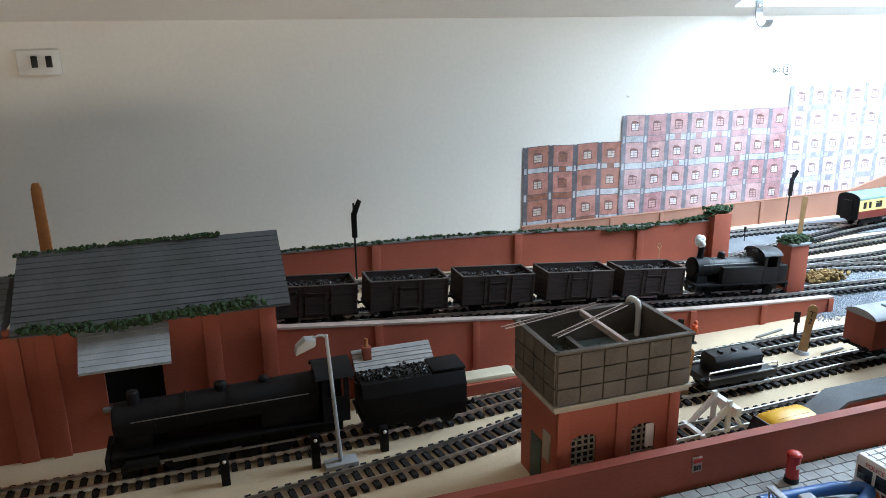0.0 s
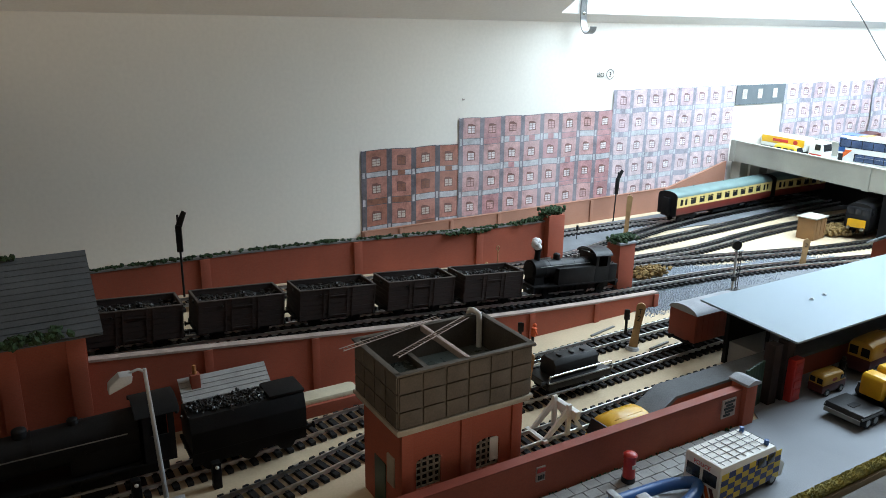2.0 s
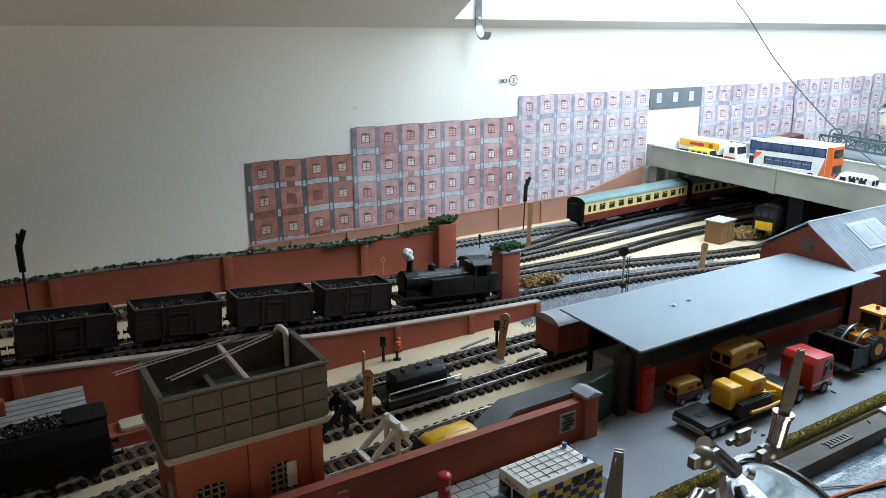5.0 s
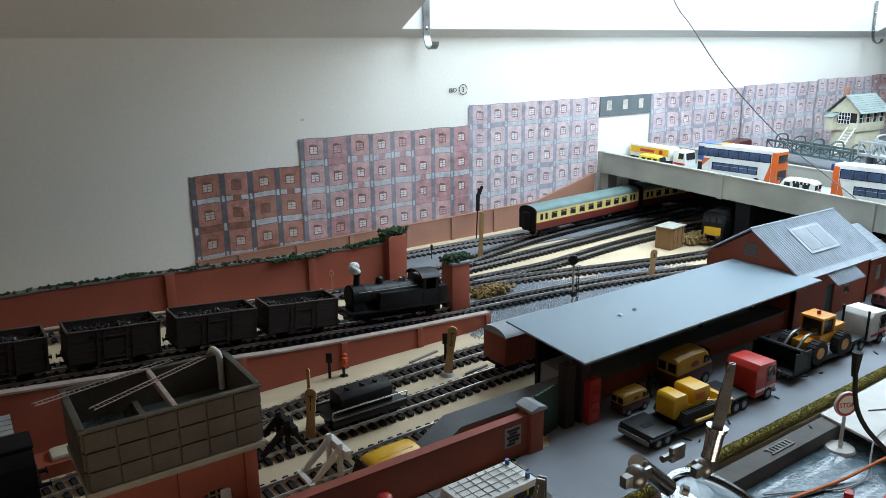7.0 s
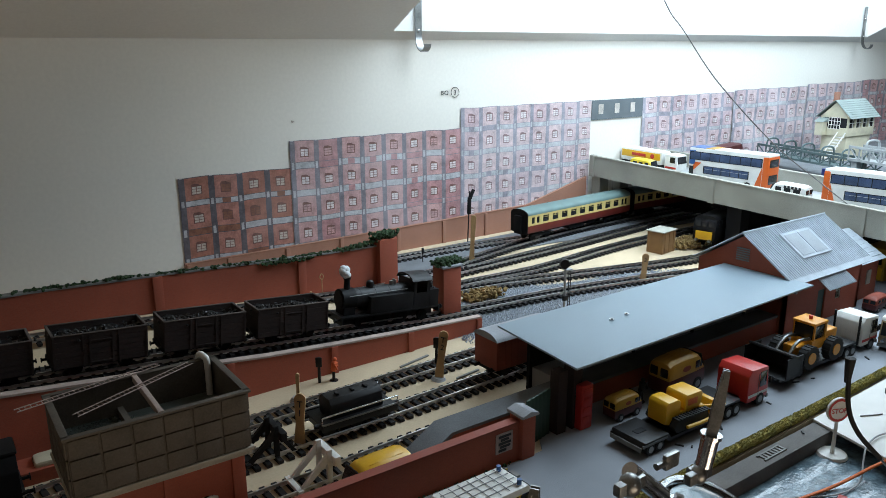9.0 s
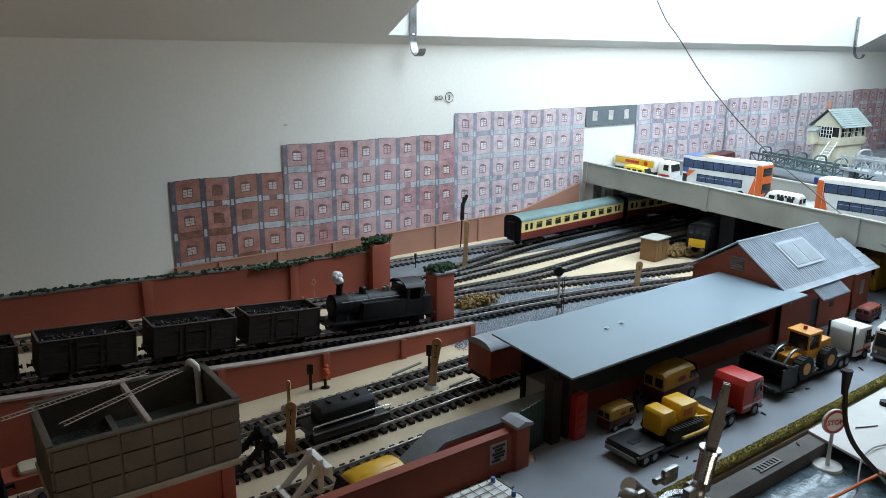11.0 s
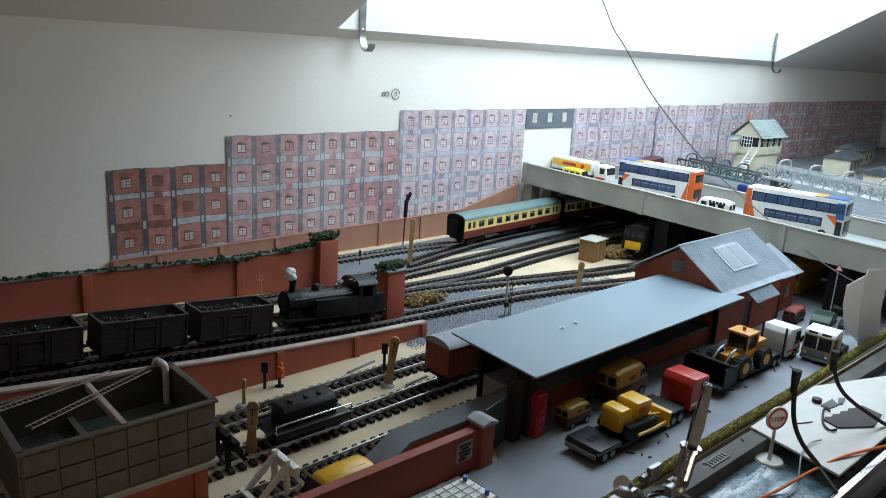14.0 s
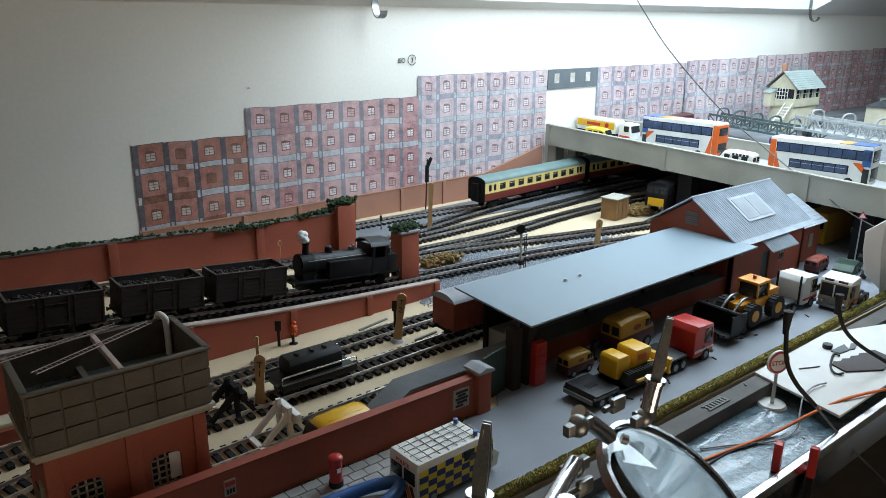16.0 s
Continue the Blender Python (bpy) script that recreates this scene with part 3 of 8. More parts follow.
GZ = ground_z
TRAIN_LINE = [(-0.5, -0.185, 0.050), (-0.1, -0.187, 0.050), (0.20, -0.187, 0.044), (0.40, -0.187, 0.034), (0.55, -0.182, 0.022), (0.66, -0.165, 0.012), (0.75, -0.138, 0.008), (0.85, -0.110, 0.0072),
              (0.98, -0.083, 0.0074), (1.15, -0.068, 0.0074), (1.40, -0.066, 0.0074), (1.8, -0.09, 0.0074), (2.3, -0.10, 0.0074)]
GOODS_LINE = [(-0.5, -0.280, 0.058), (-0.1, -0.280, 0.057), (0.15, -0.280, 0.0445), (0.35, -0.279, 0.0310), (0.52, -0.277, 0.0165), (0.64, -0.275, 0.0062), (0.72, -0.277, 0.0035), (0.83, -0.285, 0.002), (0.94, -0.302, 0.001),
              (1.05, -0.330, 0.0006), (1.20, -0.372, 0.0006), (1.45, -0.45, 0.0006)]
track(TRAIN_LINE, "nickel rail main line on black sleepers, climbing past a brick wall")
track(GOODS_LINE, "nickel rail goods line on black sleepers running down to the ballast")
track([(0.30, -0.045, GZ(-0.04)), (0.60, -0.047, GZ(-0.04)), (0.78, -0.048, GZ(-0.04)), (0.90, -0.055, GZ(-0.05)), (1.0, -0.070, GZ(-0.07))], "back siding on a grey strip along the wall")
track([(0.66, -0.166, 0.0088), (0.74, -0.150, GZ(-0.15)), (0.81, -0.146, GZ(-0.146)), (1.02, -0.132, GZ(-0.13)), (1.31, -0.110, GZ(-0.11)), (1.6, -0.12, GZ(-0.12)), (2.2, -0.15, GZ(-0.15))], "running line on bare fibreboard towards the bridge")
track([(0.66, -0.20, GZ(-0.2)), (0.76, -0.193, GZ(-0.19)), (0.89, -0.196, GZ(-0.2)), (1.04, -0.180, GZ(-0.18)), (1.19, -0.176, GZ(-0.176)), (1.5, -0.19, GZ(-0.19)), (2.2, -0.21, GZ(-0.21))], "siding on bare fibreboard towards the bridge")
track([(0.66, -0.212, GZ(-0.212)), (0.75, -0.210, GZ(-0.21)), (0.86, -0.230, GZ(-0.23)), (0.99, -0.262, GZ(-0.262)), (1.12, -0.288, GZ(-0.288)), (1.4, -0.32, GZ(-0.32)), (2.2, -0.36, 0)], "diverging siding edged with ballast")
track([(0.28, -0.392, 0), (0.40, -0.384, 0), (0.52, -0.380, 0), (0.65, -0.377, 0), (0.80, -0.374, 0), (1.0, -0.39, 0), (1.2, -0.42, 0)], "depot siding on bare fibreboard")
track([(0.350, -0.4375, 0), (0.50, -0.435, 0), (0.65, -0.430, 0), (0.90, -0.428, 0), (1.3, -0.46, 0)], "depot siding ending at a buffer stop")
track([(0.343, -0.4935, 0), (0.42, -0.4915, 0), (0.50, -0.488, 0), (0.62, -0.485, 0)], "short siding ending at a white buffer stop")
track([(-0.4, -0.41, 0), (0.0, -0.408, 0), (0.15, -0.406, 0), (0.28, -0.392, 0)], "engine siding beside the shed")
track([(-0.05, -0.490, 0), (0.10, -0.468, 0), (0.20, -0.453, 0), (0.30, -0.424, 0), (0.40, -0.387, 0)], "curved siding joining at a point")


# ---- walls and banks of the layout ----
BANK = [(-0.7, 0.0565), (-0.1, 0.0560), (0.15, 0.0437), (0.35, 0.0302), (0.52, 0.0157), (0.64, 0.0055), (0.70, 0.0005)]


def bank_z(x):
    for (a, za), (b, zb) in zip(BANK, BANK[1:]):
        if x <= b:
            return za + (zb - za) * max(0, (x - a)) / (b - a)
    return 0.0


RETAIN = [(0.085, -0.343, -0.001, 0.0735), (0.24, -0.335, -0.001, 0.0555), (0.386, -0.3275, -0.001, 0.0385), (0.43, -0.3265, -0.001, 0.0335), (0.50, -0.3250, -0.001, 0.0275), (0.58, -0.3240, -0.001, 0.0220), (0.683, -0.3215, -0.001, 0.0160)]


def retain_y(x):
    """The middle of the retaining wall at x."""
    for (a, ya, _, _), (b, yb, _, _) in zip(RETAIN, RETAIN[1:]):
        if x <= b:
            return ya + (yb - ya) * max(0.0, (x - a)) / (b - a)
    return RETAIN[-1][1]


def embankment():
    bm = bm_new()
    own = bmesh.new()
    rows = []
    xs = [-0.7 + 0.02 * k for k in range(70)]
    for x in xs:
        zt = bank_z(x) - 0.001
        zt2 = max(zt, min(0.0495, 0.0495 - (x - 0.0) * 0.030, 0.0435 - (x - 0.2) * 0.052, 0.0331 - (x - 0.4) * 0.080))
        yf = retain_y(x) + 0.002
        ring = [(yf, -0.002), (yf, zt), (-0.22, zt), (-0.205, zt2), (-0.150, zt2), (-0.150, -0.002)]
        rows.append([own.verts.new((x, y, z)) for y, z in ring])
    for a, b in zip(rows, rows[1:]):
        for k in range(6):
            own.faces.new((a[k], a[(k + 1) % 6], b[(k + 1) % 6], b[k]))
    own.faces.new(rows[0][::-1])
    own.faces.new(rows[-1])
    bmesh.ops.recalc_face_normals(own, faces=own.faces[:])
    merge(bm, own)
    solid("embankment", bm, M_BOARD, "sloping fibreboard ramp that carries both upper tracks", "ramp", kind="structure")


embankment()


def goods_bed():
    """Near black strip under the goods line, from the retaining wall to the main line."""
    bm = bm_new()
    rows = []
    for k in range(64):
        x = -0.66 + 0.021 * k
        z = bank_z(x) - 0.001
        yf = retain_y(x) + 0.0035
        rows.append([bm.verts.new((x, y, z + h)) for y, h in ((yf, -0.001), (yf, 0.0006), (-0.238, 0.0006), (-0.238, -0.001))])
    for a, b in zip(rows, rows[1:]):
        for q in range(4):
            bm.faces.new((a[q], a[(q + 1) % 4], b[(q + 1) % 4], b[q]))
    bm.faces.new(rows[0][::-1])
    bm.faces.new(rows[-1])
    bmesh.ops.recalc_face_normals(bm, faces=bm.faces[:])
    solid("goods_track_bed", bm, M_BEDDARK, "near black track bed under the goods line", "ground", kind="structure")


goods_bed()


def wall_run(name, pts, thick, material, label, cap=None, capw=0.002, caph=0.0022, pil=(), pw=0.009, pd=0.0025, front=-1, z0f=None):
    """A wall along pts (x, y, base z, top z) with pilasters and a coping."""
    ob = thing(name, pose(0, 0, 0), label, "wall", "", "structure")
    bm = bm_new()
    own = bmesh.new()
    rows = []
    for x, y, zb, zt in pts:
        rows.append([own.verts.new(c) for c in ((x, y - thick / 2, zb), (x, y - thick / 2, zt), (x, y + thick / 2, zt), (x, y + thick / 2, zb))])
    for a, b in zip(rows, rows[1:]):
        for k in range(4):
            own.faces.new((a[k], a[(k + 1) % 4], b[(k + 1) % 4], b[k]))
    own.faces.new(rows[0][::-1])
    own.faces.new(rows[-1])
    bmesh.ops.recalc_face_normals(own, faces=own.faces[:])
    merge(bm, own)
    part("wall_panel", bm, material, ob)

    def at(x):
        for p, q in zip(pts, pts[1:]):
            if p[0] <= x <= q[0]:
                t = (x - p[0]) / (q[0] - p[0])
                return [a + (b - a) * t for a, b in zip(p, q)]
        return pts[-1]

    if cap is not None:
        bm = bm_new()
        own = bmesh.new()
        rows = []
        for x, y, zb, zt in pts:
            rows.append([own.verts.new(c) for c in ((x, y - thick / 2 - capw, zt), (x, y - thick / 2 - capw, zt + caph), (x, y + thick / 2 + capw, zt + caph), (x, y + thick / 2 + capw, zt))])
        for a, b in zip(rows, rows[1:]):
            for k in range(4):
                own.faces.new((a[k], a[(k + 1) % 4], b[(k + 1) % 4], b[k]))
        own.faces.new(rows[0][::-1])
        own.faces.new(rows[-1])
        bmesh.ops.recalc_face_normals(own, faces=own.faces[:])
        merge(bm, own)
        part("coping", bm, cap, ob)
    for x in pil:
        _, y, zb, zt = at(x)
        bm = bm_new()
        box(bm, x - pw / 2, x + pw / 2, y - thick / 2 - pd, y - thick / 2 + 0.0005, zb, zt - 0.0004, 0.0004)
        part("pilaster", bm, material, ob)
    return ob


wall_run("low_retaining_wall", RETAIN, 0.006, M_RED,
         "red brick retaining wall stepping down with the goods line", M_CAP, 0.001, 0.0018, (0.17, 0.26, 0.395, 0.498, 0.587, 0.679), 0.007, 0.002)
gw = wall_run("garden_wall", [(-0.7, -0.1445, 0.049, 0.084), (0.27, -0.1445, 0.040, 0.0775), (0.385, -0.1445, 0.032, 0.0735), (0.55, -0.1445, 0.018, 0.066), (0.655, -0.1445, 0.008, 0.064)], 0.007, M_RED,
              "long red brick wall topped with dark green moss", M_KERB, 0.001, 0.002, (0.05, 0.215, 0.385, 0.55), 0.010, 0.003)
bm = bm_new()
box(bm, 0.653, 0.679, -0.157, -0.132, 0.003, 0.0735, 0.0006)
part("end_pillar", bm, M_RED, gw)
bm = bm_new()
clumps(bm, [(-0.3, -0.146, 0.083), (0.27, -0.146, 0.0785), (0.385, -0.146, 0.0745), (0.55, -0.146, 0.067), (0.65, -0.146, 0.066)], 0.0016, 700, 0.001, 0.0028, 3)
clumps(bm, [(0.60, -0.148, 0.066), (0.66, -0.146, 0.071)], 0.003, 120, 0.001, 0.0025, 4)
clumps(bm, [(0.50, -0.149, 0.066), (0.56, -0.149, 0.064)], 0.003, 120, 0.001, 0.0025, 14)
clumps(bm, [(0.657, -0.145, 0.074), (0.677, -0.145, 0.0745)], 0.0042, 420, 0.0012, 0.003, 5, 1.2)
solid("moss_growth", bm, M_MOSS, "dark green foam moss growing along the wall top", "plant", kind="stuff")

bp = thing("brick_pillar", pose(0.680, -0.2625, 0.004), "red brick gate pillar with moss on its top", "pillar")
bm = bm_new()
box(bm, -0.0125, 0.0125, -0.011, 0.011, 0, 0.058, 0.0006)
part("shaft", bm, M_RED, bp)
bm = bm_new()
box(bm, -0.0140, 0.0140, -0.0125, 0.0125, 0.058, 0.0605, 0.0005)
part("cap", bm, M_GREYCAP, bp)
bm = bm_new()
clumps(bm, [(-0.011, 0, 0.060), (0.011, 0, 0.060)], 0.0045, 420, 0.0012, 0.003, 8, 1.2)
clumps(bm, [(0.013, 0.004, 0.03), (0.013, 0.004, 0.058)], 0.0014, 80, 0.0008, 0.002, 9, 1.0)
part("moss", bm, M_MOSS, bp, "dark green foam moss")

SAL = [(0.455, -0.006, 0.004, 0.0405), (0.62, -0.006, 0.004, 0.0415), (0.86, -0.006, 0.004, 0.0440), (1.03, -0.006, 0.004, 0.0470)]
sw = wall_run("boundary_wall", SAL, 0.004, M_SALMON, "salmon brick boundary wall in panels along the back", M_SALMON, 0.0006, 0.0012, (0.460, 0.513, 0.595, 0.678, 0.774, 0.858, 0.943, 1.025), 0.006, 0.002)
bm = bm_new()
prism(bm, [(1.03, 0.004), (1.172, 0.004), (1.172, 0.083), (1.03, 0.0475)], "y", -0.0085, -0.004)
part("ramped_panel", bm, M_SALMON, sw)


# ---- left shed ----
def slate_courses(bm, x0, x1, ya, za, yb, zb, n, lap=0.0006):
    """Courses of slates stepping down a roof slope from (ya, za) to (yb, zb)."""
    d = Vector((0, yb - ya, zb - za))
    nrm = Vector((0, -d.z, d.y)).normalized()
    if nrm.z < 0:
        nrm = -nrm
    for k in range(n):
        a, b = Vector((0, ya, za)) + d * (k / n), Vector((0, ya, za)) + d * ((k + 1) / n + 0.1 / n)
        own = bmesh.new()
        vs = [own.verts.new((x,) + tuple((p + nrm * h)[1:])) for x in (x0, x1) for p, h in ((a, 0.0002), (a, lap * 0.5), (b, lap * 1.6), (b, 0.0002))]
        for f in ((0, 1, 2, 3), (7, 6, 5, 4), (0, 4, 5, 1), (1, 5, 6, 2), (2, 6, 7, 3), (3, 7, 4, 0)):
            own.faces.new([vs[q] for q in f])
        bmesh.ops.recalc_face_normals(own, faces=own.faces[:])
        merge(bm, own)


def left_shed():
    ob = thing("goods_shed", pose(0, 0, 0), "red brick goods shed with a dark slate roof edged in moss", "building")
    bm = bm_new()
    X0, X1, Y = -0.32, 0.085, -0.357
    # front wall around the loading opening
    ox0, ox1, oz0, oz1 = -0.043, -0.002, 0.034, 0.066
    for a, b, c, d in ((X0, ox0, 0, 0.103), (ox1, X1, 0, 0.103), (ox0, ox1, 0, oz0), (ox0, ox1, oz1, 0.103)):
        box(bm, a, b, Y, Y + 0.005, c, d)
    prism(bm, [(-0.352, 0.0), (-0.316, 0.0), (-0.316, 0.130), (-0.352, 0.104)], "x", X1 - 0.005, X1)
    part("wall", bm, M_RED, ob)
    for x in (-0.235, -0.10, -0.078, 0.036, 0.078):
        bm = bm_new()
        box(bm, x - 0.006, x + 0.006, Y - 0.003, Y + 0.001, 0, 0.099, 0.0004)
        part("pilaster", bm, M_RED, ob)
    bm = bm_new()
    box(bm, ox0 - 0.004, ox1 + 0.004, Y - 0.004, Y + 0.004, oz0 - 0.003, oz0, 0.0004)
    part("sill", bm, M_KERB, ob)
    # black sheet closing the opening, in place of the shade inside
    bm = bm_new()
    box(bm, ox0 - 0.003, ox1 + 0.003, Y + 0.0055, Y + 0.0075, oz0 - 0.003, oz1 + 0.003)
    part("interior_shade", bm, M_SOOT_SHADE, ob)
    bm = bm_new()
    slate_courses(bm, -0.098, 0.096, -0.298, 0.1435, -0.364, 0.1015, 14)
    prism(bm, [(-0.298, 0.1420), (-0.364, 0.1005), (-0.364, 0.0995), (-0.298, 0.1395)], "x", -0.098, 0.096)
    prism(bm, [(-0.298, 0.1420), (-0.250, 0.112), (-0.250, 0.110), (-0.298, 0.1395)], "x", -0.098, 0.096)
    part("roof", bm, M_SLATE, ob)
    bm = bm_new()
    slate_courses(bm, -0.32, -0.104, -0.306, 0.128, -0.364, 0.1015, 10)
    prism(bm, [(-0.306, 0.127), (-0.364, 0.1005), (-0.364, 0.0995), (-0.250, 0.0995), (-0.250, 0.112)], "x", -0.32, -0.104)
    part("lower_roof", bm, M_SLATE, ob)
    bm = bm_new()
    slate_courses(bm, -0.056, 0.006, -0.357, 0.096, -0.381, 0.074, 7)
    prism(bm, [(-0.357, 0.0955), (-0.381, 0.0735), (-0.381, 0.0720), (-0.357, 0.0935)], "x", -0.056, 0.006)
    part("canopy", bm, M_LSLATE, ob, "pale slated canopy over the opening")
    bm = bm_new()
    clumps(bm, [(-0.09, -0.362, 0.102), (-0.03, -0.366, 0.099), (0.0, -0.364, 0.101), (0.07, -0.362, 0.103)], 0.0032, 520, 0.001, 0.003, 21, 0.9)
    clumps(bm, [(-0.098, -0.300, 0.142), (0.0, -0.299, 0.144), (0.05, -0.299, 0.144)], 0.0016, 200, 0.0008, 0.002, 22)
    part("moss", bm, M_MOSS, ob, "dark green foam moss")


left_shed()


def lean_hut():
    ob = thing("platelayers_hut", pose(0, 0, 0), "small brick hut with a pale slate roof and clay chimney", "hut")
    bm = bm_new()
    box(bm, 0.150, 0.210, -0.366, -0.3455, 0, 0.028, 0.0004)
    part("wall", bm, M_RED, ob)
    bm = bm_new()
    slate_courses(bm, 0.1445, 0.2125, -0.3455, 0.0455, -0.369, 0.0285, 7)
    prism(bm, [(-0.3455, 0.0452), (-0.369, 0.0282), (-0.369, 0.0272), (-0.3455, 0.0272)], "x", 0.146, 0.211)
    part("roof", bm, M_PAVE, ob)
    bm = bm_new()
    box(bm, 0.153, 0.160, -0.3555, -0.3485, 0.036, 0.0505, 0.0003)
    part("chimney", bm, M_RED, ob)
    bm = bm_new()
    cyl(bm, (0.1565, -0.352, 0.0505), (0.1565, -0.352, 0.0575), 0.0018, 0.0013, 10)
    part("chimney_pot", bm, M_ORWOOD, ob)
    # short brick platform with a white top beside the hut
    ob = thing("coal_stage", pose(0, 0, 0), "low brick staging heaped with a cream load", "platform")
    bm = bm_new()
    box(bm, 0.222, 0.292, -0.374, -0.350, 0, 0.0105, 0.0004)
    part("brick_base", bm, M_RED, ob)
    bm = bm_new()
    box(bm, 0.232, 0.286, -0.371, -0.353, 0.0085, 0.0150, 0.0042)
    part("cream_load", bm, M_CREAMP, ob, "rounded cream heap")


lean_hut()


# ---- water tower ----
def water_tower():
    ob = thing("water_tower", pose(0.2845, -0.5088, 0), "brown panelled water tank on a red brick tower base", "water tower")
    W, D = 0.0455, 0.0268
    bm = bm_new()
    wins = ((-0.0255, 0.0092), (0.0195, 0.0092))
    fy = -D
    edges = [-W]
    for c, h in wins:
        edges += [c - h, c + h]
    edges.append(W)
    for k in range(len(edges) - 1):
        if k % 2 == 0:
            box(bm, edges[k], edges[k + 1], fy, fy + 0.004, 0, 0.069)
        else:
            box(bm, edges[k], edges[k + 1], fy, fy + 0.004, 0, 0.0255)
            n = 8
            c, r = (edges[k] + edges[k + 1]) / 2, (edges[k + 1] - edges[k]) / 2
            arch = [(c - r, 0.069), (c - r, 0.0445)] + [(c - r * math.cos(math.pi * i / n), 0.0445 + 0.0035 * math.sin(math.pi * i / n)) for i in range(1, n)] + [(c + r, 0.0445), (c + r, 0.069)]
            prism(bm, arch, "y", fy, fy + 0.004)
    part("front_wall", bm, M_RED, ob)
    for nm, a, b, c, d in (("back_wall", -W, W, D - 0.004, D), ("side_wall", -W, -W + 0.004, fy + 0.004, D - 0.004), ("side_wall", W - 0.004, W, fy + 0.004, D - 0.004)):
        bm = bm_new()
        box(bm, a, b, c, d, 0, 0.069)
        part(nm, bm, M_RED, ob)
    for x in (-W + 0.004, 0.0015, W - 0.004):
        bm = bm_new()
        box(bm, x - 0.004, x + 0.004, fy - 0.0018, fy + 0.001, 0, 0.068, 0.0003)
        part("pilaster", bm, M_RED, ob)
    for c, h in wins:
        bm = bm_new()
        box(bm, c - h, c + h, fy + 0.0026, fy + 0.0034, 0.0255, 0.0482)
        win = part("window", bm, M_GLASSD, ob)
        bm = bm_new()
        for x in (-0.0088, -0.0046, 0.0, 0.0046, 0.0088):
            box(bm, c + x - 0.0006, c + x + 0.0006, fy + 0.0012, fy + 0.0024, 0.0255, 0.0472)
        for z in (0.0260, 0.0305, 0.0350, 0.0395, 0.0440):
            box(bm, c - h, c + h, fy + 0.0012, fy + 0.0024, z - 0.0005, z + 0.0005)
        part("glazing_grid", bm, M_STONE, win, "cream glazing bars")
        if c > 0:
            bm = bm_new()
            box(bm, c + 0.002, c + h - 0.0006, fy + 0.0004, fy + 0.0011, 0.0290, 0.0465)
            part("open_casement", bm, M_WHITE, win, "white opened casement")
    bm = bm_new()
    box(bm, -W - 0.0006, -W + 0.001, -0.006, 0.010, 0, 0.036)
    part("door", bm, M_DGREEN, ob)
    bm = bm_new()
    box(bm, -W - 0.0012, -W + 0.001, -0.019, -0.009, 0.026, 0.047, 0.0006)
    part("blind_window", bm, M_STONE, ob)
    bm = bm_new()
    box(bm, -W - 0.004, W + 0.004, -D - 0.004, D + 0.004, 0.0690, 0.0715, 0.0005)
    box(bm, -W - 0.0055, W + 0.0055, -D - 0.0055, D + 0.0055, 0.0715, 0.0740, 0.0005)
    part("cornice", bm, M_STONE, ob)
    # tank: four sides, floor, panels, rim
    T0, T1, TW, TD = 0.074, 0.1095, 0.0490, 0.0305
    sides = []
    for a, b, c, d in ((-TW, TW, -TD, -TD + 0.002), (-TW, TW, TD - 0.002, TD), (-TW, -TW + 0.002, -TD + 0.002, TD - 0.002), (TW - 0.002, TW, -TD + 0.002, TD - 0.002)):
        bm = bm_new()
        box(bm, a, b, c, d, T0, T1)
        sides.append(part("tank_side", bm, M_TANK, ob))
    nx, ny = 6, 4
    for i in range(nx):
        for k in range(3):
            x0 = -TW + (2 * TW) * i / nx
            bm = bm_new()
            box(bm, x0 + 0.0006, x0 + 2 * TW / nx - 0.0006, -TD - 0.0012, -TD, T0 + 0.0006 + k * 0.0116, T0 + 0.0115 + k * 0.0116, 0.0005)
            part("panel", bm, M_TANK, sides[0])
    for i in range(ny):
        for k in range(3):
            y0 = -TD + (2 * TD) * i / ny
            for s in (-1, 1):
                bm = bm_new()
                x = s * TW
                box(bm, min(x, x + s * 0.0012), max(x, x + s * 0.0012), y0 + 0.0006, y0 + 2 * TD / ny - 0.0006, T0 + 0.0006 + k * 0.0116, T0 + 0.0115 + k * 0.0116, 0.0005)
                part("panel", bm, M_TANK, sides[2 if s < 0 else 3])
    bm = bm_new()
    for a, b, c, d in ((-TW - 0.002, TW + 0.002, -TD - 0.002, -TD + 0.002), (-TW - 0.002, TW + 0.002, TD - 0.002, TD + 0.002), (-TW - 0.002, -TW + 0.002, -TD, TD), (TW - 0.002, TW + 0.002, -TD, TD)):
        box(bm, a, b, c, d, T1, T1 + 0.0015, 0.0003)
    part("rim", bm, M_TANK, ob)
    bm = bm_new()
    box(bm, -TW + 0.002, TW - 0.002, -TD + 0.002, TD - 0.002, T0, T0 + 0.014)
    part("water", bm, M_WATER, ob, "murky grey green water")
    bm = bm_new()
    box(bm, -0.0015, 0.0015, -TD, TD, T1 - 0.002, T1 + 0.0022, 0.0004)
    part("tie_bar", bm, M_CAP, ob, "pale grey cross bar")
    bm = bm_new()
    box(bm, -0.012, -0.0085, -0.012, TD - 0.002, T0 + 0.013, T0 + 0.019)
    part("inner_baffle", bm, M_TANK, ob)
    bm = bm_new()
    tube(bm, [(0.0440, TD - 0.0065, T0 + 0.014), (0.0440, TD - 0.0060, T1 + 0.0005), (0.0430, TD - 0.0030, T1 + 0.0040), (0.0420, TD + 0.0015, T1 + 0.0042), (0.0415, TD + 0.0036, T1 + 0.0005), (0.0413, TD + 0.0038, T1 - 0.010)], 0.0021, 12, 0.001)
    part("filler_pipe", bm, M_WHITE, ob, "white bent filler pipe")
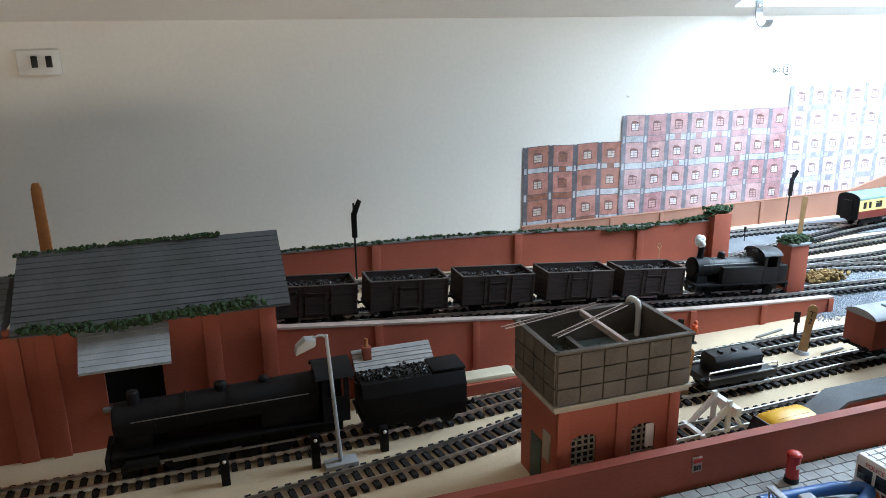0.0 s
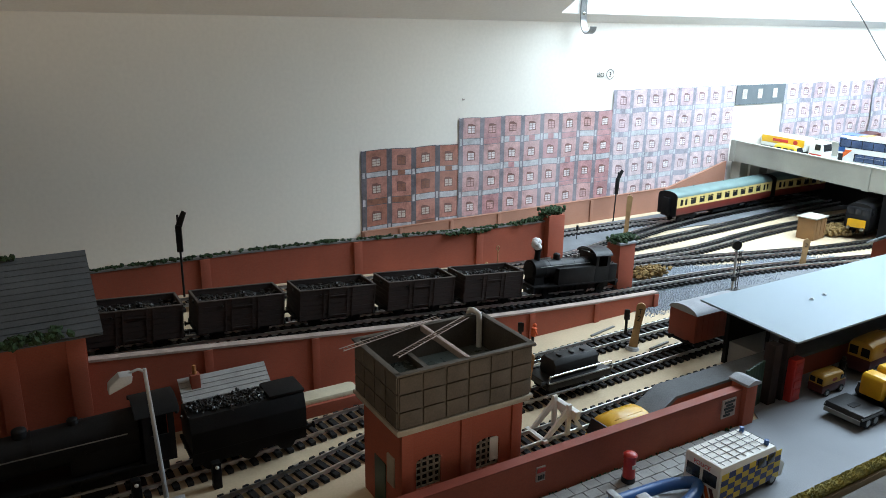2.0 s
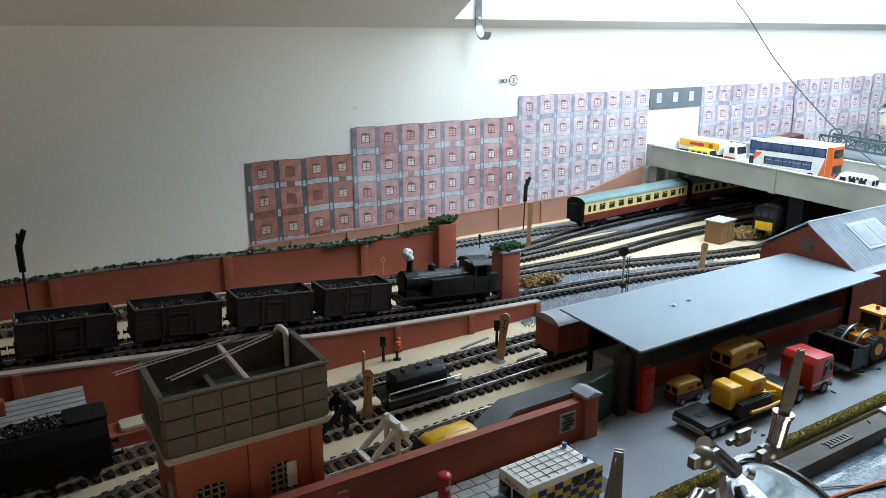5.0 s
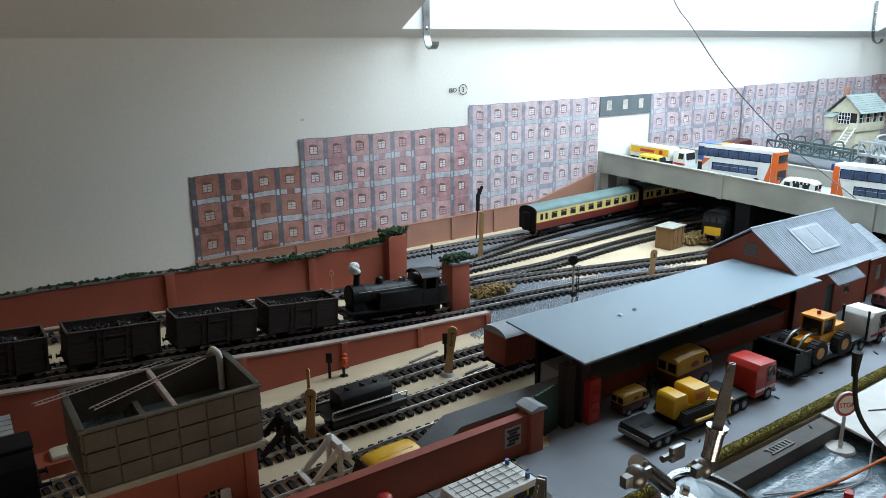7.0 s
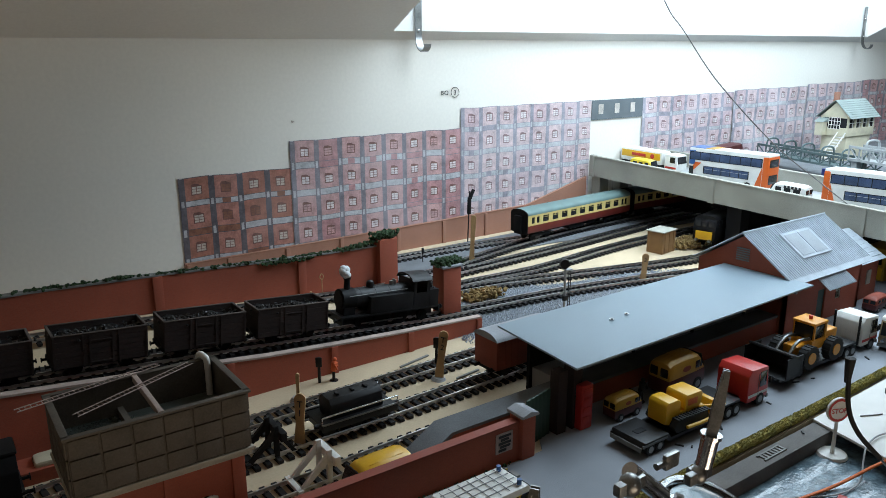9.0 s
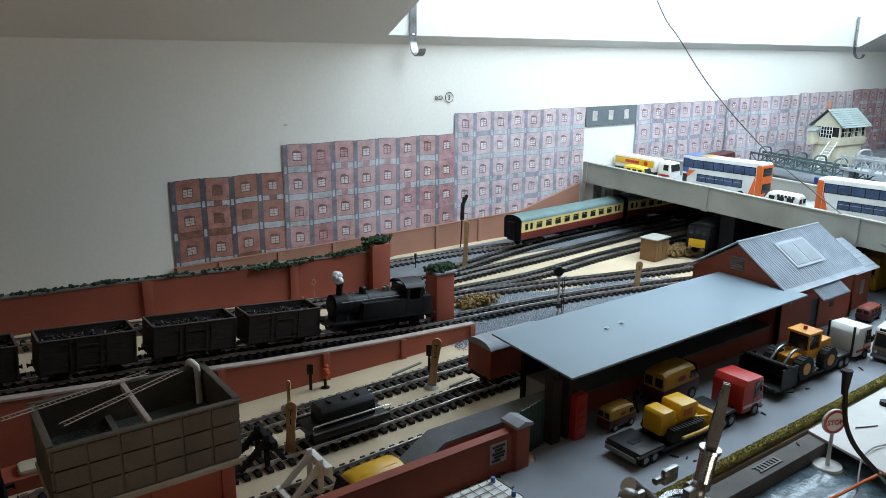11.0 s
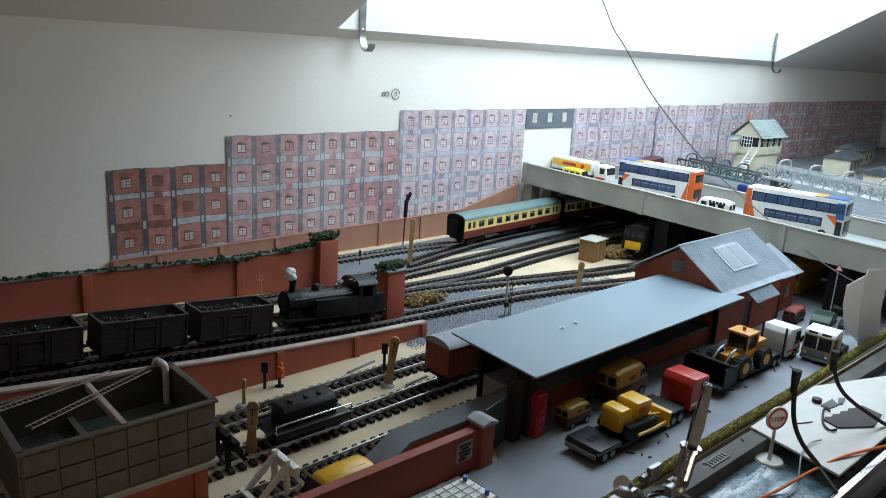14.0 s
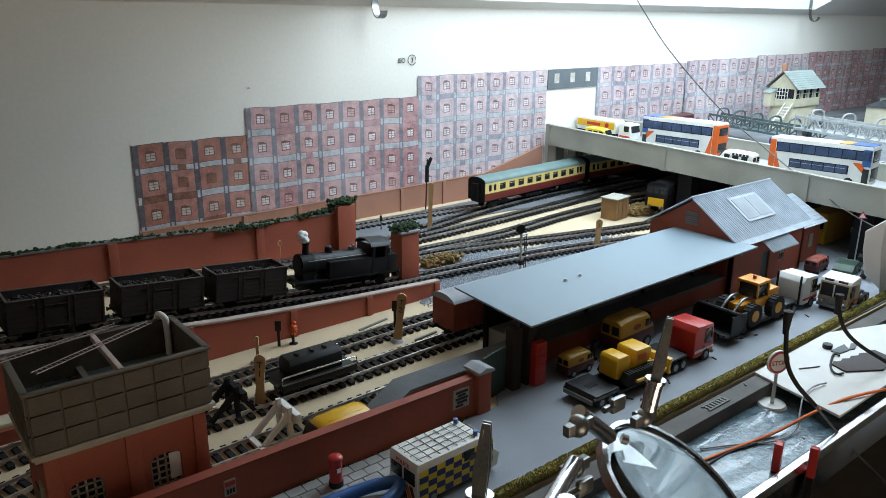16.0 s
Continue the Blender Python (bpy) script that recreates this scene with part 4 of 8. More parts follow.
    # two thin ladders laid over the rim
    for p, q in (((-0.066, 0.014, 0.1130), (0.016, 0.034, 0.1125)), ((-0.040, -0.010, 0.1125), (0.034, 0.026, 0.1120))):
        p, q = Vector(p), Vector(q)
        d = (q - p).normalized()
        s = d.cross(Vector((0, 0, 1))).normalized() * 0.0022
        bm = bm_new()
        for k in (-1, 1):
            cyl(bm, p + s * k, q + s * k, 0.00035, seg=6)
        L = (q - p).length
        for i in range(int(L / 0.003)):
            c = p + d * (0.002 + i * 0.003)
            cyl(bm, c - s, c + s, 0.00025, seg=5)
        part("ladder", bm, M_CAP, ob, "thin pale wire ladder")


water_tower()


def side_wall():
    ob = wall_run("yard_wall", [(0.02, -0.5505, -0.001, 0.0325), (0.5465, -0.5505, -0.001, 0.0325)], 0.0065, M_RED, "plain red brick wall between yard and sidings", M_VANRED, 0.0008, 0.0012)
    bm = bm_new()
    box(bm, 0.537, 0.550, -0.558, -0.543, 0, 0.0370, 0.0004)
    part("end_pillar", bm, M_RED, ob)
    bm = bm_new()
    prism(bm, [(0.535, 0.0370), (0.552, 0.0370), (0.5515, 0.0390), (0.5435, 0.0415), (0.5355, 0.0390)], "y", -0.560, -0.541, 0.0003)
    part("cap", bm, M_GREYCAP, ob, "grey pointed coping")
    # notice with unreadable lines
    bm = bm_new()
    box(bm, 0.5140, 0.5300, -0.5548, -0.5537, 0.0125, 0.0285, 0.0002)
    sign = tagged(part("wall_notice", bm, M_CAP, None), "pale framed notice with dark lines on the yard wall", "sign")
    for k, (a, b) in enumerate(((0.1, 0.9), (0.25, 0.75), (0.1, 0.9), (0.2, 0.85), (0.1, 0.6))):
        bm = bm_new()
        z = 0.0262 - k * 0.0028
        box(bm, 0.5147 + 0.0148 * a, 0.5147 + 0.0148 * b, -0.5553, -0.5547, z - 0.0009, z + 0.0009)
        part("text_bar", bm, M_INK, sign)
    bm = bm_new()
    box(bm, 0.3310, 0.3385, -0.5548, -0.5537, 0.0155, 0.0265, 0.0002)
    sign = tagged(part("small_wall_notice", bm, M_CAP, None), "small faded notice on the yard wall", "sign")
    bm = bm_new()
    box(bm, 0.3315, 0.3380, -0.5553, -0.5547, 0.0225, 0.0255)
    part("red_header", bm, M_RED2, sign)
    for x in (0.3322, 0.3342, 0.3362):
        bm = bm_new()
        box(bm, x, x + 0.0013, -0.5553, -0.5547, 0.0170, 0.0202)
        part("text_bar", bm, M_INK, sign)


side_wall()


# ---- rolling stock ----
def wheel_mesh(bm, x, y, r, w=0.0022, z=None):
    z = r if z is None else z
    cyl(bm, (x, y - w / 2, z), (x, y + w / 2, z), r, seg=20)
    cyl(bm, (x, y - w * 0.7, z), (x, y + w * 0.7, z), r * 0.35, seg=10)


def on_line(line, x, z=0.006):
    """Pose on the rails of a line, at x, pointing along it."""
    pts = spline(line, 0.002)
    i = min(range(1, len(pts) - 1), key=lambda k: abs(pts[k].x - x))
    d = pts[i + 1] - pts[i - 1]
    return Matrix.Translation(pts[i] + Vector((0, 0, z))) @ Euler((0, -math.atan2(d.z, math.hypot(d.x, d.y)), math.atan2(d.y, d.x))).to_matrix().to_4x4()


def coal_wagon():
    ob = thing("coal_wagon", pose(0, 0, 0), "dirty brown open wagon loaded with coal, coupled in a train", "wagon", "coal wagons")
    L, W, Z0, Z1 = 0.0372, 0.0168, 0.0095, 0.0372
    for nm, a, b, c, d in (("side", -L, L, -W, -W + 0.0014), ("side", -L, L, W - 0.0014, W), ("end", -L, -L + 0.0014, -W + 0.0014, W - 0.0014), ("end", L - 0.0014, L, -W + 0.0014, W - 0.0014)):
        bm = bm_new()
        for k in range(6):
            z = Z0 + (Z1 - Z0) * k / 6
            box(bm, a, b, c, d, z + 0.0001, z + (Z1 - Z0) / 6 - 0.0002)
        if nm == "side":
            y = c - 0.0006 if c < 0 else d
            for x in (-L + 0.001, -0.014, -0.009, 0.009, 0.014, L - 0.001):
                box(bm, x - 0.0007, x + 0.0007, y, y + 0.0006, Z0 - 0.001, Z1 - 0.001)
            box(bm, -0.0085, 0.0085, y - 0.0003, y + 0.0008, Z0 + 0.002, Z0 + 0.0028)
            box(bm, -0.0085, 0.0085, y - 0.0003, y + 0.0008, Z1 - 0.007, Z1 - 0.0062)
        part(nm, bm, M_WAGON, ob)
    bm = bm_new()
    for a, b, c, d in ((-L - 0.0004, L + 0.0004, -W - 0.0004, -W + 0.0016), (-L - 0.0004, L + 0.0004, W - 0.0016, W + 0.0004), (-L - 0.0004, -L + 0.0016, -W, W), (L - 0.0016, L + 0.0004, -W, W)):
        box(bm, a, b, c, d, Z1 - 0.0002, Z1 + 0.0007, 0.0002)
    part("rim", bm, M_WAGONIN, ob, "pale worn top rim")
    bm = bm_new()
    box(bm, -L + 0.001, L - 0.001, -W + 0.001, W - 0.001, Z0 - 0.001, Z0)
    box(bm, -L, L, -0.0105, -0.009, 0.008, 0.0125)
    box(bm, -L, L, 0.009, 0.0105, 0.008, 0.0125)
    for s in (-1, 1):
        box(bm, s * L - 0.001, s * L + 0.001, -W, W, 0.009, 0.0125)
        for y in (-0.0095, 0.0095):
            cyl(bm, (s * L, y, 0.0105), (s * (L + 0.0045), y, 0.0105), 0.0012, seg=8)
            cyl(bm, (s * (L + 0.0045), y, 0.0105), (s * (L + 0.0052), y, 0.0105), 0.0022, seg=10)
        for y in (-0.0105, 0.0105):
            box(bm, s * 0.020 - 0.004, s * 0.020 + 0.004, y - 0.0008, y + 0.0008, 0.003, 0.009)
    box(bm, -0.012, 0.012, -0.0125, -0.0117, 0.004, 0.0048)
    part("underframe", bm, M_SOOT_SHADE, ob)
    for x in (-0.020, 0.020):
        bm = bm_new()
        for y in (-0.0082, 0.0082):
            wheel_mesh(bm, x, y, 0.0062)
        cyl(bm, (x, -0.008, 0.0062), (x, 0.008, 0.0062), 0.001, seg=8)
        part("wheelset", bm, M_SOOT_SHADE, ob)
    rnd = random.Random(17)
    bm = bm_new()
    own = bmesh.new()
    n = 14
    grid = [[own.verts.new((-L + 0.0014 + (2 * L - 0.0028) * i / n, -W + 0.0014 + (2 * W - 0.0028) * j / 6, Z1 - 0.0065 + rnd.uniform(-0.0012, 0.0016) + 0.002 * math.sin(i * 0.9))) for j in range(7)] for i in range(n + 1)]
    for i in range(n):
        for j in range(6):
            own.faces.new((grid[i][j], grid[i + 1][j], grid[i + 1][j + 1], grid[i][j + 1]))
    merge(bm, own)
    clumps(bm, [(-0.034, 0, Z1 - 0.005), (0.034, 0, Z1 - 0.005)], 0.0055, 160, 0.0008, 0.0019, 6, 0.3)
    part("coal", bm, M_COAL, ob, "heaped black coal")
    return ob


WAGON_X = (0.036, 0.1235, 0.2105, 0.2975, 0.3845, 0.4715)
w = coal_wagon()
w.matrix_world = on_line(GOODS_LINE, WAGON_X[0])
for x in WAGON_X[1:]:
    copy_thing(w, on_line(GOODS_LINE, x))


def tank_engine():
    ob = thing("tank_locomotive", on_line(GOODS_LINE, 0.5865), "weathered black side tank steam locomotive with cotton wool smoke", "locomotive")
    # local +x points to the cab end
    bm = bm_new()
    box(bm, -0.060, 0.060, -0.0155, 0.0155, 0.0150, 0.0170, 0.0003)
    box(bm, -0.062, -0.060, -0.016, 0.016, 0.010, 0.0175)
    box(bm, 0.060, 0.062, -0.016, 0.016, 0.010, 0.0175)
    box(bm, -0.058, 0.058, -0.0065, 0.0065, 0.006, 0.0150)
    for s in (-1, 1):
        for y in (-0.010, 0.010):
            cyl(bm, (s * 0.062, y, 0.0135), (s * 0.067, y, 0.0135), 0.0013, seg=8)
            cyl(bm, (s * 0.067, y, 0.0135), (s * 0.0678, y, 0.0135), 0.0026, seg=12)
    part("frame", bm, M_BLACK, ob)
    bm = bm_new()
    cyl(bm, (-0.054, 0, 0.0325), (0.028, 0, 0.0325), 0.0105, seg=28)
    for x in (-0.036, -0.018, 0.0, 0.016):
        cyl(bm, (x, 0, 0.0325), (x + 0.0008, 0, 0.0325), 0.0108, seg=28)
    part("boiler", bm, M_BLACK, ob)
    bm = bm_new()
    cyl(bm, (-0.0575, 0, 0.0325), (-0.042, 0, 0.0325), 0.0113, seg=28)
    cyl(bm, (-0.0585, 0, 0.0325), (-0.0575, 0, 0.0325), 0.0085, seg=24)
    box(bm, -0.056, -0.043, -0.009, 0.009, 0.017, 0.030)
    part("smokebox", bm, M_SOOT_SHADE, ob)
    bm = bm_new()
    cyl(bm, (-0.049, 0, 0.042), (-0.049, 0, 0.0535), 0.0036, 0.0031, 18)
    cyl(bm, (-0.049, 0, 0.0535), (-0.049, 0, 0.0555), 0.0040, 0.0040, 18)
    part("chimney", bm, M_SOOT_SHADE, ob)
    bm = bm_new()
    cyl(bm, (-0.021, 0, 0.041), (-0.021, 0, 0.0475), 0.0042, 0.0040, 18)
    ball(bm, (-0.021, 0, 0.0475), 0.0041, sz=0.6)
    part("dome", bm, M_BLACK, ob)
    bm = bm_new()
    cyl(bm, (0.006, 0, 0.042), (0.006, 0, 0.0465), 0.0022, seg=12)
    cyl(bm, (0.010, 0.002, 0.042), (0.010, 0.002, 0.0480), 0.0012, seg=10)
    cyl(bm, (0.010, -0.002, 0.042), (0.010, -0.002, 0.0480), 0.0012, seg=10)
    part("safety_valve", bm, M_DULL, ob)
    for s in (-1, 1):
        bm = bm_new()
        y0, y1 = (0.0085, 0.0155) if s > 0 else (-0.0155, -0.0085)
        box(bm, -0.028, 0.026, y0, y1, 0.0170, 0.0355, 0.0006)
        part("side_tank", bm, M_BLACK, ob)
        bm = bm_new()
        tube(bm, [(-0.052, s * 0.0118, 0.038), (-0.02, s * 0.0116, 0.0385), (0.020, s * 0.0112, 0.039)], 0.0004, 6)
        part("handrail", bm, M_DULL, ob)
    bm = bm_new()
    box(bm, 0.026, 0.0275, -0.0155, 0.0155, 0.0170, 0.048)
    box(bm, 0.046, 0.0475, -0.0155, 0.0155, 0.0170, 0.048)
    for s in (-1, 1):
        y0, y1 = (0.0145, 0.0155) if s > 0 else (-0.0155, -0.0145)
        box(bm, 0.026, 0.0475, y0, y1, 0.0170, 0.034)
        box(bm, 0.026, 0.030, y0, y1, 0.034, 0.048)
        box(bm, 0.0435, 0.0475, y0, y1, 0.034, 0.048)
    part("cab", bm, M_BLACK, ob)
    bm = bm_new()
    n = 10
    arc = [(-0.0168 * math.cos(math.pi * (0.06 + 0.88 * i / n)), 0.0455 + 0.0085 * math.sin(math.pi * (0.06 + 0.88 * i / n))) for i in range(n + 1)]
    arc2 = [(0.94 * a, b - 0.0010) for a, b in arc[::-1]]
    own = bmesh.new()
    prism(own, arc + arc2, "x", 0.0235, 0.0495)
    merge(bm, own)
    part("cab_roof", bm, M_BLACK, ob)
    bm = bm_new()
    box(bm, 0.0475, 0.060, -0.0155, 0.0155, 0.0170, 0.036, 0.0006)
    part("bunker", bm, M_BLACK, ob)
    bm = bm_new()
    clumps(bm, [(0.050, -0.008, 0.0365), (0.057, 0.008, 0.0365)], 0.0025, 60, 0.0008, 0.0019, 7)
    part("bunker_coal", bm, M_COAL, ob)
    for x in (-0.034, -0.010, 0.014):
        for y in (-0.0085, 0.0085):
            bm = bm_new()
            wheel_mesh(bm, x, y, 0.0092)
            part("driving_wheel", bm, M_SOOT_SHADE, ob)
    bm = bm_new()
    for y in (-0.0085, 0.0085):
        wheel_mesh(bm, 0.043, y, 0.0062)
    part("trailing_wheelset", bm, M_SOOT_SHADE, ob)
    for s in (-1, 1):
        bm = bm_new()
        box(bm, -0.036, 0.016, s * 0.0112 - 0.0004, s * 0.0112 + 0.0004, 0.0062, 0.0076)
        part("coupling_rod", bm, M_DULL, ob)
    bm = bm_new()
    rnd = random.Random(3)
    for k in range(22):
        ball(bm, (-0.0500 + rnd.gauss(0, 0.0014) - k * 0.00022, rnd.gauss(0, 0.0014), 0.0570 + k * 0.00042), rnd.uniform(0.0028, 0.0040), sub=2)
    part("smoke_puff", bm, M_PAPER, ob, "white cotton wool smoke")


tank_engine()


def big_engine():
    ob = thing("steam_locomotive", pose(0.093, -0.408, 0.006), "large sooty black steam locomotive with a coal filled tender", "locomotive")
    # local -x is the smokebox end
    bm = bm_new()
    box(bm, -0.130, 0.034, -0.0165, 0.0165, 0.0200, 0.0218, 0.0003)
    box(bm, -0.132, 0.030, -0.0065, 0.0065, 0.008, 0.0200)
    box(bm, -0.134, -0.131, -0.0165, 0.0165, 0.012, 0.0215)
    part("frame", bm, M_SOOT_SHADE, ob)
    bm = bm_new()
    cyl(bm, (-0.100, 0, 0.0400), (0.012, 0, 0.0410), 0.0128, 0.0142, 28)
    for x in (-0.08, -0.05, -0.02):
        cyl(bm, (x, 0, 0.0405), (x + 0.001, 0, 0.0405), 0.0143, seg=28)
    box(bm, -0.030, 0.012, -0.0135, 0.0135, 0.022, 0.046, 0.003)
    part("boiler", bm, M_SOOT_SHADE, ob)
    bm = bm_new()
    cyl(bm, (-0.126, 0, 0.0400), (-0.100, 0, 0.0400), 0.0132, seg=28)
    cyl(bm, (-0.1275, 0, 0.0400), (-0.126, 0, 0.0400), 0.0105, seg=24)
    box(bm, -0.122, -0.104, -0.010, 0.010, 0.0218, 0.034)
    part("smokebox", bm, M_SOOT_SHADE, ob)
    for x, r, z in ((-0.113, 0.0042, 0.0605), (-0.055, 0.0046, 0.0575), (-0.025, 0.0035, 0.0570)):
        bm = bm_new()
        cyl(bm, (x, 0, 0.050), (x, 0, z), r, r * 0.95, 16)
        ball(bm, (x, 0, z), r * 0.97, sz=0.4)
        part("chimney" if x < -0.1 else "dome", bm, M_SOOT_SHADE, ob)
    bm = bm_new()
    box(bm, 0.012, 0.014, -0.0165, 0.0165, 0.0218, 0.056)
    for s in (-1, 1):
        y0, y1 = (0.0155, 0.0165) if s > 0 else (-0.0165, -0.0155)
        box(bm, 0.012, 0.034, y0, y1, 0.0218, 0.040)
        box(bm, 0.012, 0.018, y0, y1, 0.040, 0.056)
        box(bm, 0.030, 0.034, y0, y1, 0.040, 0.056)
    part("cab", bm, M_SOOT_SHADE, ob)
    bm = bm_new()
    n = 10
    arc = [(-0.0175 * math.cos(math.pi * (0.06 + 0.88 * i / n)), 0.0535 + 0.0085 * math.sin(math.pi * (0.06 + 0.88 * i / n))) for i in range(n + 1)]
    prism(bm, arc + [(0.94 * a, b - 0.001) for a, b in arc[::-1]], "x", 0.010, 0.038)
    part("cab_roof", bm, M_SOOT_SHADE, ob)
    for s in (-1, 1):
        bm = bm_new()
        tube(bm, [(-0.115, s * 0.0150, 0.045), (-0.06, s * 0.0152, 0.0455), (0.008, s * 0.0155, 0.046)], 0.0004, 6)
        part("handrail", bm, M_DULL, ob)
        bm = bm_new()
        cyl(bm, (-0.122, s * 0.0135, 0.0135), (-0.100, s * 0.0135, 0.0135), 0.0048, seg=16)
        part("cylinder", bm, M_SOOT_SHADE, ob)
        bm = bm_new()
        box(bm, -0.092, -0.005, s * 0.0116 - 0.0005, s * 0.0116 + 0.0005, 0.0085, 0.0102)
        box(bm, -0.104, -0.045, s * 0.0130 - 0.0005, s * 0.0130 + 0.0005, 0.0110, 0.0124)
        part("coupling_rod", bm, M_DULL, ob)
    for x in (-0.088, -0.064, -0.040, -0.016):
        for y in (-0.0085, 0.0085):
            bm = bm_new()
            wheel_mesh(bm, x, y, 0.0102)
            part("driving_wheel", bm, M_SOOT_SHADE, ob)
    bm = bm_new()
    for y in (-0.0085, 0.0085):
        wheel_mesh(bm, -0.120, y, 0.0062)
    part("leading_wheelset", bm, M_SOOT_SHADE, ob)
    # tender
    bm = bm_new()
    box(bm, 0.042, 0.128, -0.0165, 0.0165, 0.0165, 0.0185)
    prism(bm, [(-0.0165, 0.0185), (0.0165, 0.0185), (0.0165, 0.034), (0.0125, 0.044), (-0.0125, 0.044), (-0.0165, 0.034)], "x", 0.044, 0.126, 0.0006)
    box(bm, 0.100, 0.127, -0.0125, 0.0125, 0.044, 0.047, 0.002)
    part("tender_body", bm, M_SOOT_SHADE, ob)
    bm = bm_new()
    clumps(bm, [(0.050, 0, 0.0435), (0.098, 0, 0.0435)], 0.0046, 420, 0.0007, 0.0015, 12, 0.5)
    part("tender_coal", bm, M_COAL, ob, "glinting black coal")
    for x in (0.058, 0.085, 0.112):
        bm = bm_new()
        for y in (-0.0085, 0.0085):
            wheel_mesh(bm, x, y, 0.0072)
        part("tender_wheelset", bm, M_SOOT_SHADE, ob)
    bm = bm_new()
    for s in (-1, 1):
        box(bm, 0.044, 0.126, s * 0.0135 - 0.0007, s * 0.0135 + 0.0007, 0.008, 0.0165)
        cyl(bm, (0.128, s * 0.010, 0.0145), (0.133, s * 0.010, 0.0145), 0.0013, seg=8)
        cyl(bm, (0.133, s * 0.010, 0.0145), (0.1338, s * 0.010, 0.0145), 0.0026, seg=12)
    part("tender_frame", bm, M_SOOT_SHADE, ob)


big_engine()


def coach():
    ob = thing("railway_coach", pose(0, 0, 0), "crimson and cream passenger coach with a grey green roof", "coach", "train coaches")
    L, W = 0.129, 0.0178
    bm = bm_new()
    prism(bm, [(-W * 0.93, 0.0145), (W * 0.93, 0.0145), (W, 0.018), (W, 0.0262), (-W, 0.0262), (-W, 0.018)], "x", -L, L)
    part("lower_body", bm, M_COACHRED, ob)
    # cream upper side with real window openings
    wins = [(-0.117, 0.0035), (-0.106, 0.003)] + [(-0.088 + 0.0222 * k, 0.0068) for k in range(9)] + [(0.108, 0.003), (0.117, 0.003)]
    for s in (-1, 1):
        bm = bm_new()
        y0, y1 = (W - 0.0012, W) if s > 0 else (-W, -W + 0.0012)
        xs = [-L]
        for c, h in wins:
            xs += [c - h, c + h]
        xs.append(L)
        for k in range(len(xs) - 1):
            if k % 2 == 0:
                box(bm, xs[k], xs[k + 1], y0, y1, 0.0262, 0.0430)
            else:
                box(bm, xs[k], xs[k + 1], y0, y1, 0.0262, 0.0292)
                box(bm, xs[k], xs[k + 1], y0, y1, 0.0392, 0.0430)
        side = part("cream_side", bm, M_COACHCREAM, ob)
        for c, h in wins:
            bm = bm_new()
            yy = s * (W - 0.0008)
            box(bm, c - h, c + h, min(yy, yy - s * 0.0004), max(yy, yy - s * 0.0004), 0.0292, 0.0392)
            pane = part("window_pane", bm, M_GLASSD, side)
            if h > 0.005:
                bm = bm_new()
                box(bm, c - h, c + h, min(yy, yy + s * 0.0003), max(yy, yy + s * 0.0003), 0.0364, 0.0368)
                box(bm, c - 0.0003, c + 0.0003, min(yy, yy + s * 0.0003), max(yy, yy + s * 0.0003), 0.0366, 0.0392)
                part("glazing_bar", bm, M_COACHCREAM, pane)
    bm = bm_new()
    n = 14
    arc = [(-W * 1.02 * math.cos(math.pi * i / n), 0.0428 + 0.0088 * math.sin(math.pi * i / n) ** 0.8) for i in range(n + 1)]
    prism(bm, arc, "x", -L, L)
    roof = part("roof", bm, M_COACHROOF, ob)
    for x in (-0.10, -0.06, -0.02, 0.02, 0.06, 0.10):
        bm = bm_new()
        cyl(bm, (x, 0.005, 0.0495), (x, 0.005, 0.0525), 0.0013, seg=8)
        part("ventilator", bm, M_COACHROOF, roof)
    for s in (-1, 1):
        bm = bm_new()
        x = s * L
        pts = [(-W, 0.0145)] + [(a, b) for a, b in arc] + [(W, 0.0145)]
        prism(bm, pts, "x", min(x, x + s * 0.0012), max(x, x + s * 0.0012))
        box(bm, min(x, x + s * 0.006), max(x, x + s * 0.006), -0.007, 0.007, 0.0145, 0.0415, 0.0008)
        part("black_end", bm, M_SOOT_SHADE, ob)
    bm = bm_new()
    box(bm, -L, L, -0.012, 0.012, 0.0115, 0.0145)
    box(bm, -0.025, 0.012, -0.013, 0.013, 0.0055, 0.0115, 0.001)
    box(bm, 0.022, 0.042, -0.012, 0.012, 0.007, 0.0115, 0.001)
    part("underframe", bm, M_SOOT_SHADE, ob)
    for cx in (-0.092, 0.092):
        bm = bm_new()
        for s in (-1, 1):
            box(bm, cx - 0.023, cx + 0.023, s * 0.0118 - 0.0009, s * 0.0118 + 0.0009, 0.006, 0.0105, 0.0004)
            for x in (-0.017, 0.017):
                wheel_mesh(bm, cx + x, s * 0.0084, 0.0060)
        box(bm, cx - 0.004, cx + 0.004, -0.010, 0.010, 0.006, 0.0115)
        part("bogie", bm, M_SOOT_SHADE, ob)
    return ob


def along(s):
    """Pose of a vehicle whose middle lies s metres down the main line from its start."""
    pts = spline(TRAIN_LINE, 0.002)
    i = min(len(pts) - 60, int(s / 0.002))
    a, b = pts[i - 46], pts[i + 46]
    d = b - a
    return Matrix.Translation((a + b) / 2 + Vector((0, 0, 0.006))) @ Euler((0, 0, math.atan2(d.y, d.x))).to_matrix().to_4x4()


def main_train():
    pts = spline(TRAIN_LINE, 0.002)
    i0 = min(range(len(pts)), key=lambda k: abs(pts[k].x - 0.947))
    s0 = i0 * 0.002 + 0.131
    c = coach()
    c.matrix_world = along(s0)
    for k in (1, 2):
        copy_thing(c, along(s0 + 0.272 * k))
    return s0 + 0.272 * 2 + 0.262


LOCO_S = main_train()


